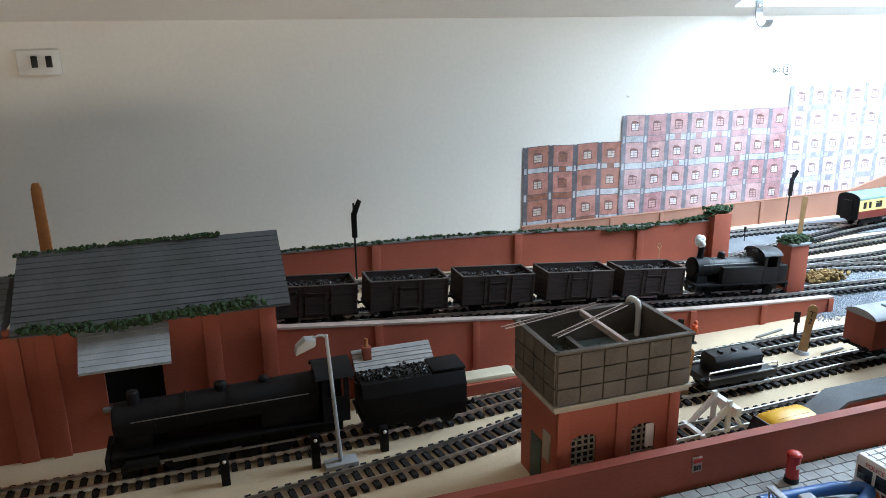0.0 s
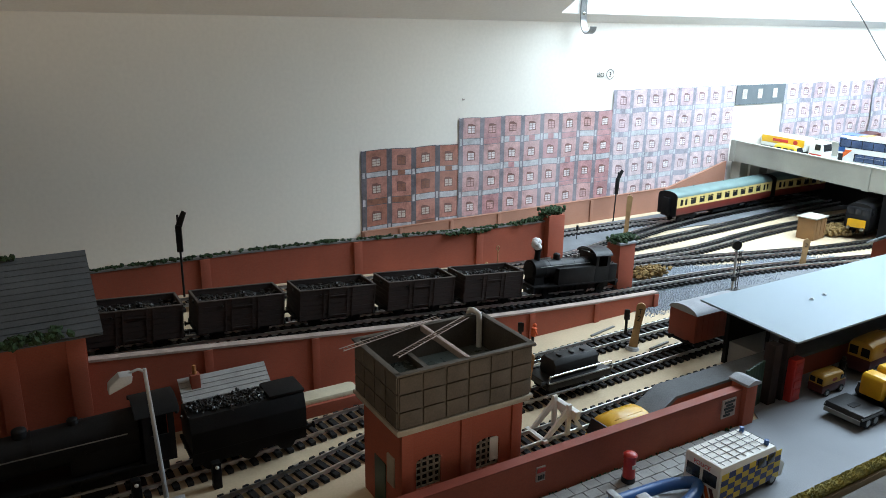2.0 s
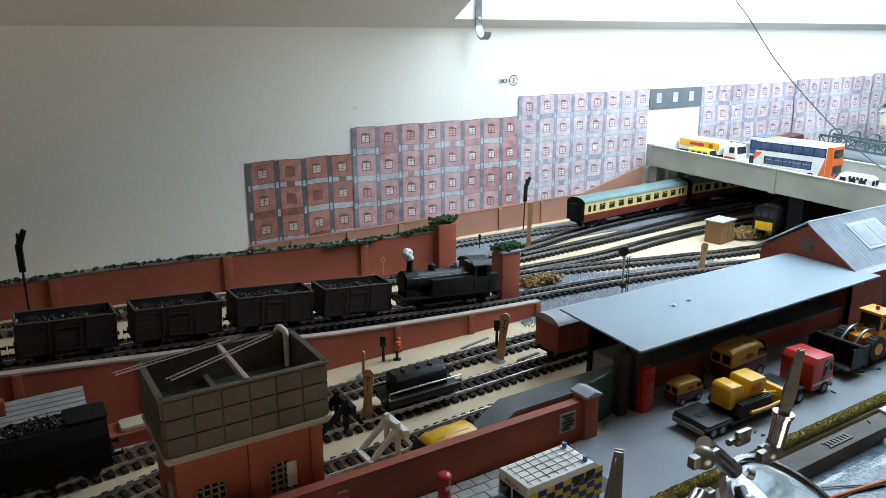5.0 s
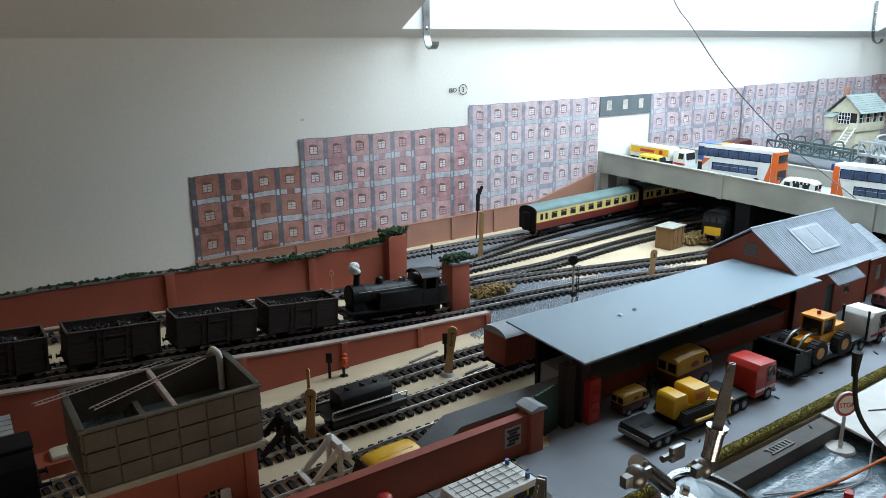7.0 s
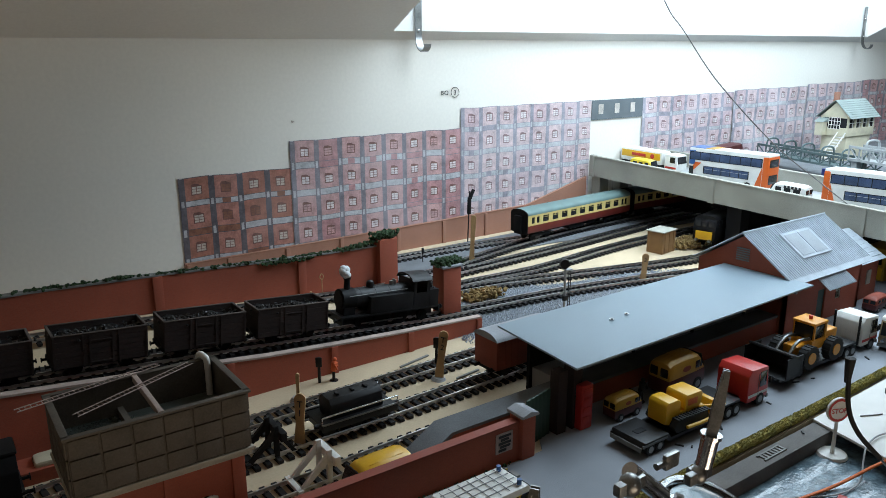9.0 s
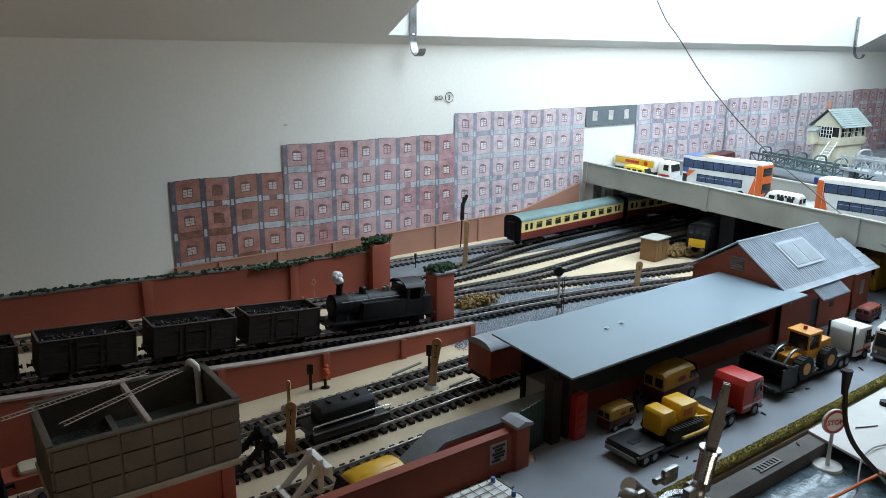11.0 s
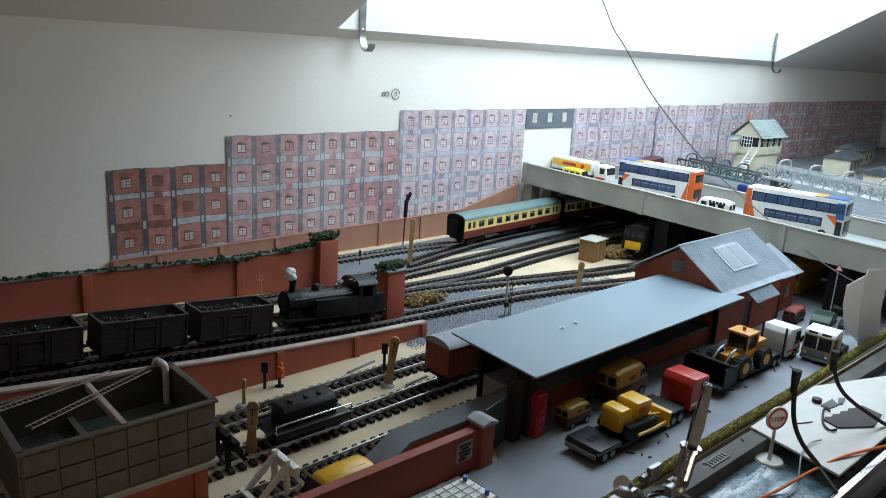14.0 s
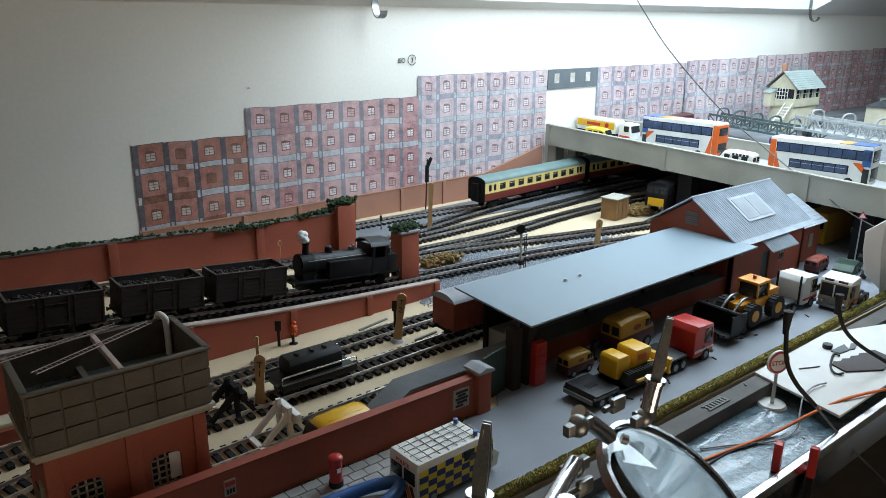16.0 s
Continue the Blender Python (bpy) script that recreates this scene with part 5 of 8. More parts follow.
def diesel(name, m, body, label, front):
    """A main line diesel with two cabs, windows, grilles and bogies; +x is the leading end."""
    ob = thing(name, m, label, "locomotive")
    L, W = 0.101, 0.0175
    bm = bm_new()
    prism(bm, [(-L, 0.0125), (L, 0.0125), (L, 0.029), (L - 0.004, 0.045), (-L + 0.004, 0.045), (-L, 0.029)], "y", -W, W, 0.0012)
    bodyp = part("body", bm, body, ob)
    bm = bm_new()
    n = 10
    arc = [(-W * 0.98 * math.cos(math.pi * i / n), 0.0445 + 0.0065 * math.sin(math.pi * i / n)) for i in range(n + 1)]
    prism(bm, arc, "x", -L + 0.005, L - 0.005)
    part("roof", bm, M_BLACK if body is M_SOOT_SHADE else M_GREYBED, ob)
    bm = bm_new()
    box(bm, -0.030, 0.035, -0.008, 0.008, 0.0500, 0.0522, 0.0006)
    part("roof_panel", bm, M_MUST if body is M_MAROON else M_BLACK, ob)
    for s in (-1, 1):
        bm = bm_new()
        x = s * (L - 0.0005)
        box(bm, min(x, x + s * 0.001), max(x, x + s * 0.001), -0.013, 0.013, 0.014, 0.027, 0.0003)
        part("warning_panel", bm, front, ob, "yellow end panel")
        for y in (-0.0105, 0, 0.0105):
            bm = bm_new()
            box(bm, s * (L - 0.0026) - 0.0016, s * (L - 0.0026) + 0.0016, y - 0.0042, y + 0.0042, 0.034, 0.0425, 0.0003)
            part("windscreen", bm, M_GLASSD, ob)
        for y in (-0.010, 0.010):
            bm = bm_new()
            cyl(bm, (s * L, y, 0.0135), (s * (L + 0.005), y, 0.0135), 0.0022, seg=10)
            part("buffer", bm, M_DULL, ob)
        for yy in (-1, 1):
            for x0 in (0.090, 0.072):
                bm = bm_new()
                box(bm, s * x0 - 0.004, s * x0 + 0.004, yy * W - 0.0004, yy * W + 0.0004, 0.033, 0.0415)
                part("cab_window", bm, M_GLASSD, ob)
    for yy in (-1, 1):
        for x in (-0.045, -0.02, 0.005, 0.03, 0.05):
            bm = bm_new()
            for k in range(5):
                box(bm, x - 0.008, x + 0.008, yy * W - 0.0006, yy * W + 0.0006, 0.032 + k * 0.0022, 0.0332 + k * 0.0022)
            part("grille", bm, M_SOOT_SHADE, bodyp)
    bm = bm_new()
    box(bm, -0.088, 0.088, -0.012, 0.012, 0.009, 0.0125)
    box(bm, -0.02, 0.02, -0.014, 0.014, 0.0045, 0.0115, 0.001)
    part("underframe", bm, M_SOOT_SHADE, ob)
    for cx in (-0.060, 0.060):
        bm = bm_new()
        for s in (-1, 1):
            box(bm, cx - 0.026, cx + 0.026, s * 0.0125 - 0.001, s * 0.0125 + 0.001, 0.004, 0.011, 0.0005)
            for x in (-0.018, 0.018):
                wheel_mesh(bm, cx + x, s * 0.0085, 0.0068)
        part("bogie", bm, M_SOOT_SHADE, ob)


diesel("diesel_locomotive", along(LOCO_S), M_MAROON, "maroon diesel locomotive with an ochre roof panel heading the coaches", M_YEL)
diesel("diesel_locomotive", pose(1.258, -0.245, 0.008, 0, 0, 193), M_SOOT_SHADE, "dark green diesel locomotive with a yellow end, under the bridge", M_YEL)


# ---- depot: canopy, building, sidings ----
def depot():
    ob = thing("goods_depot", pose(0, 0, 0), "red brick goods depot with a pale grey ribbed roof", "building")
    X0, X1, YB, YF, YR, ZE, ZR = 0.938, 1.100, -0.418, -0.530, -0.4745, 0.066, 0.1045
    bm = bm_new()
    # gable end with a doorway, side wall with door and windows, back wall
    prism(bm, [(YF, 0), (-0.49, 0), (-0.49, 0.030), (-0.46, 0.030), (-0.46, 0), (YB, 0), (YB, ZE), (YR, ZR - 0.002), (YF, ZE)], "x", X0, X0 + 0.004)
    part("gable_wall", bm, M_RED, ob)
    bm = bm_new()
    prism(bm, [(YF, 0), (YB, 0), (YB, ZE), (YR, ZR - 0.002), (YF, ZE)], "x", X1 - 0.004, X1)
    part("gable_wall", bm, M_RED, ob)
    bm = bm_new()
    for a, b, c, d in ((X0, 1.005, 0, ZE), (1.022, 1.045, 0, ZE), (1.056, X1, 0, ZE), (1.005, 1.022, 0.040, ZE), (1.045, 1.056, 0, 0.022), (1.045, 1.056, 0.042, ZE)):
        box(bm, a, b, YF, YF + 0.004, c, d)
    part("side_wall", bm, M_RED, ob)
    bm = bm_new()
    box(bm, X0 + 0.004, X1 - 0.004, YB - 0.004, YB, 0, ZE)
    part("side_wall", bm, M_RED, ob)
    bm = bm_new()
    box(bm, 1.005, 1.022, YF + 0.002, YF + 0.003, 0, 0.040)
    part("door", bm, M_DGREEN, ob)
    bm = bm_new()
    box(bm, 1.045, 1.056, YF + 0.002, YF + 0.003, 0.022, 0.042)
    win = part("window", bm, M_GLASSD, ob)
    bm = bm_new()
    for x in (1.0455, 1.0505, 1.0555):
        box(bm, x - 0.0005, x + 0.0005, YF + 0.0005, YF + 0.002, 0.022, 0.042)
    for z in (0.0225, 0.032, 0.0415):
        box(bm, 1.045, 1.056, YF + 0.0005, YF + 0.002, z - 0.0005, z + 0.0005)
    part("window_frame", bm, M_STONE, win)
    for k in range(6):
        bm = bm_new()
        z = 0.074 + k * 0.0026
        box(bm, X0 - 0.0012, X0 + 0.001, YR - 0.008, YR + 0.008, z, z + 0.0014)
        part("vent_slat", bm, M_KERB, ob)
    # ribbed roof sheets, with a roof light on the front slope
    for sgn, ye in ((-1, YF - 0.004), (1, YB + 0.004)):
        bm = bm_new()
        n, ribs = 44, []
        slate_courses(bm, X0 - 0.006, X1 + 0.005, YR, ZR + 0.001, ye, ZE - 0.001, 1, 0.0008)
        d = Vector((0, ye - YR, ZE - ZR - 0.002))
        nrm = Vector((0, -d.z, d.y)).normalized()
        nrm = nrm if nrm.z > 0 else -nrm
        for k in range(n):
            x = X0 - 0.005 + (X1 - X0 + 0.009) * k / (n - 1)
            p, q = Vector((x, YR, ZR + 0.001)) + nrm * 0.001, Vector((x, ye, ZE - 0.001)) + nrm * 0.0015
            ribs.append((p, q))
        rf = part("roof_sheet", bm, M_LSLATE, ob)
        for p, q in ribs:
            bm = bm_new()
            cyl(bm, p, q, 0.0006, seg=5)
            part("roof_rib", bm, M_LSLATE, rf)
        if sgn < 0:
            own = bmesh.new()
            c = Vector((1.015, YR, ZR)) + d * 0.45 + nrm * 0.0016
            e1, e2 = Vector((0.030, 0, 0)), d.normalized() * 0.019
            bm = bm_new()
            m4 = Matrix(((e1.x, e2.x, nrm.x, c.x), (e1.y, e2.y, nrm.y, c.y), (e1.z, e2.z, nrm.z, c.z), (0, 0, 0, 1)))
            box(bm, -1, 1, -1, 1, 0, 0.0022, 0, m4)
            part("roof_light_frame", bm, M_LSLATE, rf)
            bm = bm_new()
            box(bm, -0.86, -0.05, -0.82, 0.82, 0.0022, 0.0027, 0, m4)
            box(bm, 0.05, 0.86, -0.82, 0.82, 0.0022, 0.0027, 0, m4)
            part("roof_light_pane", bm, M_CLOUD, rf, "clouded pale pane")
            own.free()
    bm = bm_new()
    cyl(bm, (X0 - 0.006, YR, ZR + 0.0022), (X1 + 0.005, YR, ZR + 0.0022), 0.0012, seg=8)
    part("ridge", bm, M_LSLATE, ob)
    # porch roof over the side door
    bm = bm_new()
    for k in range(18):
        x = 0.988 + 0.054 * k / 17
        cyl(bm, (x, YF + 0.001, 0.0665), (x, YF - 0.022, 0.0505), 0.0007, seg=5)
    prism(bm, [(YF + 0.001, 0.0660), (YF - 0.022, 0.0500), (YF - 0.022, 0.0488), (YF + 0.001, 0.0645)], "x", 0.986, 1.044)
    part("porch_roof", bm, M_LSLATE, ob)
    # lower office at the far end
    bm = bm_new()
    box(bm, X1, 1.165, -0.520, -0.43, 0, 0.052)
    prism(bm, [(-0.520, 0.052), (-0.43, 0.052), (-0.475, 0.076)], "x", 1.160, 1.165)
    part("office_wall", bm, M_RED, ob)
    bm = bm_new()
    slate_courses(bm, X1, 1.170, -0.475, 0.079, -0.526, 0.051, 8)
    slate_courses(bm, X1, 1.170, -0.475, 0.079, -0.424, 0.051, 8)
    part("office_roof", bm, M_LSLATE, ob)
    for x in (1.115, 1.142):
        bm = bm_new()
        box(bm, x - 0.005, x + 0.005, -0.5212, -0.5195, 0.020, 0.038)
        part("office_window", bm, M_STONE, ob)

    # canopy
    ob = thing("platform_canopy", pose(0, 0, 0), "flat blue grey canopy sheet on brick and iron posts", "canopy")
    bm = bm_new()
    prism(bm, [(0.588, -0.562), (0.941, -0.5565), (0.941, -0.452), (0.598, -0.4535)], "z", 0.0640, 0.0658, 0.0003)
    part("canopy_sheet", bm, M_AWN, ob)
    for x, y in ((0.690, -0.505), (0.7125, -0.503)):
        bm = bm_new()
        cyl(bm, (x, y, 0.0658), (x, y, 0.0672), 0.0022, seg=10)
        cyl(bm, (x, y, 0.0672), (x, y, 0.0682), 0.0010, seg=8)
        part("screw_head", bm, M_CHROME, ob)
    for x in (0.64, 0.73, 0.82, 0.91):
        for y in (-0.4995,):
            bm = bm_new()
            cyl(bm, (x, y, 0.023), (x, y, 0.064), 0.0018, seg=10)
            part("post", bm, M_SOOT_SHADE, ob)
        bm = bm_new()
        box(bm, x - 0.0015, x + 0.0015, -0.556, -0.456, 0.0615, 0.0640)
        part("beam", bm, M_GREYCAP, ob)
    # wall coloured black to give the deep shadow under the canopy
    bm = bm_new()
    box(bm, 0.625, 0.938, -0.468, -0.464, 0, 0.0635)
    part("back_wall", bm, M_SOOT_SHADE, ob)
    # loading dock under the canopy and its ramp
    ob = thing("loading_dock", pose(0, 0, 0), "brick loading dock with a grey top and ramped end", "platform")
    bm = bm_new()
    prism(bm, [(0.466, 0.0), (0.938, 0.0), (0.938, 0.0205), (0.496, 0.0205), (0.466, 0.004)], "y", -0.5225, -0.503)
    part("dock_base", bm, M_RED, ob)
    bm = bm_new()
    prism(bm, [(0.462, 0.003), (0.468, 0.003), (0.498, 0.0205), (0.938, 0.0205), (0.938, 0.0230), (0.496, 0.0230)], "y", -0.5235, -0.500)
    part("dock_top", bm, M_GREYBED, ob)
    bm = bm_new()
    box(bm, 0.628, 0.9375, -0.4998, -0.4685, 0.0, 0.0228)
    part("dock_floor", bm, M_LAMPGREY, ob, "pale grey dock floor under the canopy")
    # gates and red panels at the yard entrance
    ob = thing("yard_gate", pose(0, 0, 0), "dark green boarded gate between brick posts", "gate")
    for k in range(6):
        bm = bm_new()
        x = 0.5515 + k * 0.0052
        box(bm, x, x + 0.0048, -0.546 + k * 0.0012, -0.5445 + k * 0.0012, 0.002, 0.042, 0.0002)
        part("board", bm, M_DGREEN, ob)
    for x in (0.586, 0.603):
        bm = bm_new()
        box(bm, x, x + 0.010, -0.545, -0.535, 0.0, 0.056, 0.0004)
        part("gate_post", bm, M_WAGON, ob)
    bm = bm_new()
    box(bm, 0.606, 0.619, -0.552, -0.544, 0.0017, 0.041, 0.0012)
    ob = tagged(part("red_kiosk", bm, M_RED2, None), "bright red upright kiosk standing under the canopy edge", "kiosk")
    for z in (0.008, 0.016, 0.024, 0.032):
        bm = bm_new()
        box(bm, 0.6078, 0.6172, -0.5527, -0.5518, z, z + 0.0055, 0.0002)
        part("panel", bm, M_RED2, ob)


depot()


def box_van():
    ob = thing("box_van", pose(0.640, -0.431, 0.006), "red brown covered goods van with a grey curved roof", "wagon")
    L, W = 0.037, 0.0165
    bm = bm_new()
    box(bm, -L, L, -W, W, 0.011, 0.040, 0.0004)
    body = part("body", bm, M_VANRED, ob)
    for x in [-0.034 + 0.0076 * k for k in range(10)]:
        bm = bm_new()
        box(bm, x - 0.0004, x + 0.0004, -W - 0.0003, W + 0.0003, 0.012, 0.039)
        part("plank_strip", bm, M_VANRED, body)
    bm = bm_new()
    n = 12
    arc = [(-0.0178 * math.cos(math.pi * (0.04 + 0.92 * i / n)), 0.0385 + 0.0078 * math.sin(math.pi * (0.04 + 0.92 * i / n))) for i in range(n + 1)]
    prism(bm, arc, "x", -L - 0.001, L + 0.001)
    part("roof", bm, M_GREYCAP, ob)
    bm = bm_new()
    box(bm, -L, L, -0.010, 0.010, 0.008, 0.011)
    for s in (-1, 1):
        for y in (-0.0095, 0.0095):
            cyl(bm, (s * L, y, 0.0105), (s * (L + 0.0055), y, 0.0105), 0.0018, seg=10)
    part("underframe", bm, M_SOOT_SHADE, ob)
    for x in (-0.02, 0.02):
        bm = bm_new()
        for y in (-0.0082, 0.0082):
            wheel_mesh(bm, x, y, 0.0062)
        part("wheelset", bm, M_SOOT_SHADE, ob)


box_van()


def spare_tender():
    ob = thing("tender_chassis", pose(0.4575, -0.436, 0.006), "black locomotive tender standing alone in a siding", "tender")
    L = 0.0345
    bm = bm_new()
    box(bm, -L, L, -0.0165, 0.0165, 0.0115, 0.0135, 0.0004)
    box(bm, -L + 0.002, L - 0.002, -0.0125, 0.0125, 0.0060, 0.0115)
    part("frame", bm, M_BLACK, ob)
    bm = bm_new()
    prism(bm, [(-0.0105, 0.0135), (0.0105, 0.0135), (0.0105, 0.0260), (0.0068, 0.0300), (-0.0068, 0.0300), (-0.0105, 0.0260)], "x", -0.024, 0.024, 0.0008)
    for x in (-0.014, 0.0, 0.012):
        box(bm, x - 0.0012, x + 0.0012, -0.004, 0.001, 0.0298, 0.0316, 0.0003)
    part("tank", bm, M_BLACK, ob)
    for s in (-1, 1):
        bm = bm_new()
        box(bm, -L, L, s * 0.0160 - 0.0006, s * 0.0160 + 0.0006, 0.0080, 0.0142, 0.0002)
        part("side_frame", bm, M_BLACK, ob)
        bm = bm_new()
        box(bm, -L, L, s * 0.0166 - 0.0006, s * 0.0166 + 0.0006, 0.0138, 0.0150, 0.0002)
        part("deck_edge", bm, M_DULL, ob, "worn bright deck edge")
        bm = bm_new()
        box(bm, -L - 0.002, L - 0.006, s * 0.0172 - 0.0010, s * 0.0172 + 0.0010, 0.0042, 0.0052, 0.0002)
        part("step_board", bm, M_KERB, ob)
        bm = bm_new()
        tube(bm, [(-L, s * 0.0160, 0.0140), (-L, s * 0.0160, 0.0195), (-L + 0.003, s * 0.0160, 0.0205), (0, s * 0.0160, 0.0207), (L - 0.003, s * 0.0160, 0.0205), (L, s * 0.0160, 0.0195), (L, s * 0.0160, 0.0140)], 0.0007, 8, 0.0015)
        part("handrail", bm, M_CHROME, ob, "bright steel rail")
    for x in (-0.025, 0.0, 0.025):
        bm = bm_new()
        for y in (-0.0085, 0.0085):
            wheel_mesh(bm, x, y, 0.0062)
        part("wheelset", bm, M_SOOT_SHADE, ob)
    bm = bm_new()
    for s in (-1, 1):
        for y in (-0.010, 0.010):
            cyl(bm, (s * L, y, 0.0120), (s * (L + 0.004), y, 0.0120), 0.0018, seg=10)
    part("buffer_beam", bm, M_BLACK, ob)


spare_tender()


def buffer_stop(x, y, material, label):
    ob = thing("buffer_stop", pose(x, y, 0.003), label, "buffer stop", "buffer stops")
    for s in (-1, 1):
        bm = bm_new()
        prism(bm, [(-0.024, 0.0), (-0.019, 0.0), (0.004, 0.019), (0.004, 0.023), (0.0, 0.023)], "y", s * 0.0086 - 0.0011, s * 0.0086 + 0.0011)
        part("brace", bm, material, ob)
        bm = bm_new()
        box(bm, 0.000, 0.0040, s * 0.0086 - 0.0013, s * 0.0086 + 0.0013, 0, 0.026, 0.0003)
        part("upright", bm, material, ob)
        bm = bm_new()
        prism(bm, [(0.004, 0.016), (0.004, 0.020), (0.018, 0.001), (0.014, 0.001)], "y", s * 0.0086 - 0.0009, s * 0.0086 + 0.0009)
        part("strut", bm, material, ob)
    bm = bm_new()
    box(bm, 0.0035, 0.0085, -0.0150, 0.0150, 0.0145, 0.0215, 0.0006)
    part("beam", bm, material, ob)
    bm = bm_new()
    box(bm, -0.024, -0.020, -0.0125, 0.0125, 0, 0.003, 0.0003)
    part("foot", bm, material, ob)


buffer_stop(0.4020, -0.4915, M_WHITE, "white plastic buffer stop at the siding end")
buffer_stop(0.3850, -0.4370, M_SLEEPER, "dark brown buffer stop at the siding end")


def lolly(x, y, h, txt, lean, label, wdt=0.0045):
    ob = thing("marker_stick", pose(x, y, ground_z(y), 0, lean, -40), label, "marker", "wooden markers")
    bm = bm_new()
    n = 8
    prof = [(-wdt, 0.001), (wdt, 0.001), (wdt * 0.72, h * 0.45), (wdt, h - wdt)] + [(wdt * math.cos(math.pi * i / n), h - wdt + wdt * math.sin(math.pi * i / n)) for i in range(1, n)] + [(-wdt, h - wdt), (-wdt * 0.72, h * 0.45)]
    prism(bm, prof, "y", -0.0009, 0.0009)
    part("stick", bm, M_WOOD, ob)
    bm = bm_new()
    cyl(bm, (0, 0, 0), (0, 0, 0.0028), 0.0075, 0.0055, 14)
    part("putty_foot", bm, M_LAMPGREY, ob)
    for k, ch in enumerate(txt):
        cu = bpy.data.curves.new("letter", "FONT")
        cu.body, cu.size, cu.align_x, cu.extrude = ch, 0.0078, "CENTER", 0.0002
        tmp = new("tmp", cu)
        me = bpy.data.meshes.new_from_object(tmp.evaluated_get(bpy.context.evaluated_depsgraph_get()))
        bpy.data.objects.remove(tmp)
        me.materials.append(M_INK)
        o = new("letter", me)
        o.parent = ob
        o.matrix_local = pose(0, -0.0012, h - 0.0115 - 0.0075 * k, 90)


lolly(0.571, -0.400, 0.050, "T2", 6, "wooden lolly stick marker lettered T2 beside the track")
lolly(0.410, -0.4365, 0.046, "T1", 3, "wooden lolly stick marker lettered T1 by the buffer stop")
lolly(0.970, -0.3115, 0.040, "3", 3, "wooden lolly stick marker with a figure by the siding")
lolly(0.826, -0.121, 0.072, "", 2, "tall plain wooden stick by the main line", 0.004)
lolly(0.444, -0.361, 0.026, "", 0, "thin plain wooden peg beside the wall", 0.0018)
lolly(0.556, -0.158, 0.022, "", 0, "thin wooden peg at the foot of the mossy wall", 0.0015)


def figure(x, y, z, rz, label, top, legs):
    """A plain model figure as one mesh."""
    bm = bm_new()
    for s in (-1, 1):
        cyl(bm, (s * 0.0013, 0, 0), (s * 0.0011, 0, 0.0105), 0.0013, 0.0015, 10)
    f0 = len(bm.faces)
    cyl(bm, (0, 0, 0.0100), (0, -0.0012, 0.0185), 0.0026, 0.0030, 12)
    for s in (-1, 1):
        cyl(bm, (s * 0.0030, -0.001, 0.0178), (s * 0.0036, -0.0038, 0.0125), 0.0011, 0.0009, 8)
    ball(bm, (0, -0.0015, 0.0215), 0.0021)
    bm.faces.ensure_lookup_table()
    for f in bm.faces[f0:]:
        f.material_index = 1
    cyl(bm, (0, 0, -0.0002), (0, 0, 0.0004), 0.0042, seg=14)
    ob = part("model_figure", bm, [legs, top], None)
    ob.matrix_world = pose(x, y, z, 0, 0, rz)
    tagged(ob, label, "figurine", "model figures")


figure(0.489, -0.343, 0.0, 60, "tiny painted workman figure in an orange jacket", M_SKIN, M_BLACK)
figure(0.688, -0.545, 0.0017, 0, "tiny dark painted figure under the canopy", M_BLACK, M_BLACK)
figure(1.17, -0.622, 0.0017, 30, "tiny drab painted figure by the hedge", M_KERB, M_KERB)


def marker_board(x, y, h, label):
    ob = thing("signal_board", pose(x, y, ground_z(y), 0, 0, -35), label, "signal", "trackside boards")
    bm = bm_new()
    box(bm, -0.0014, 0.0014, -0.0006, 0.0006, 0, h, 0.0002)
    part("post", bm, M_BLACK, ob)
    bm = bm_new()
    box(bm, -0.0030, 0.0030, -0.0010, 0.0, h * 0.62, h, 0.0005)
    part("board", bm, M_BLACK, ob)


marker_board(0.4755, -0.340, 0.026, "small black trackside board by the wall")
marker_board(0.588, -0.372, 0.030, "small black trackside board on bare fibreboard")


def sticks():
    for k, (x, y, r, l) in enumerate(((0.575, -0.352, 12, 0.040), (0.205, -0.436, 20, 0.014), (0.60, -0.408, 8, 0.030))):
        bm = bm_new()
        box(bm, -l / 2, l / 2, -0.0012, 0.0012, 0, 0.0016, 0.0003)
        ob = part("wood_strip", bm, M_KERB, None)
        ob.matrix_world = pose(x, y, 0.0002, 0, 0, r)
        tagged(ob, "short loose strip of grey wood on the board", "offcut", "loose offcuts")


sticks()


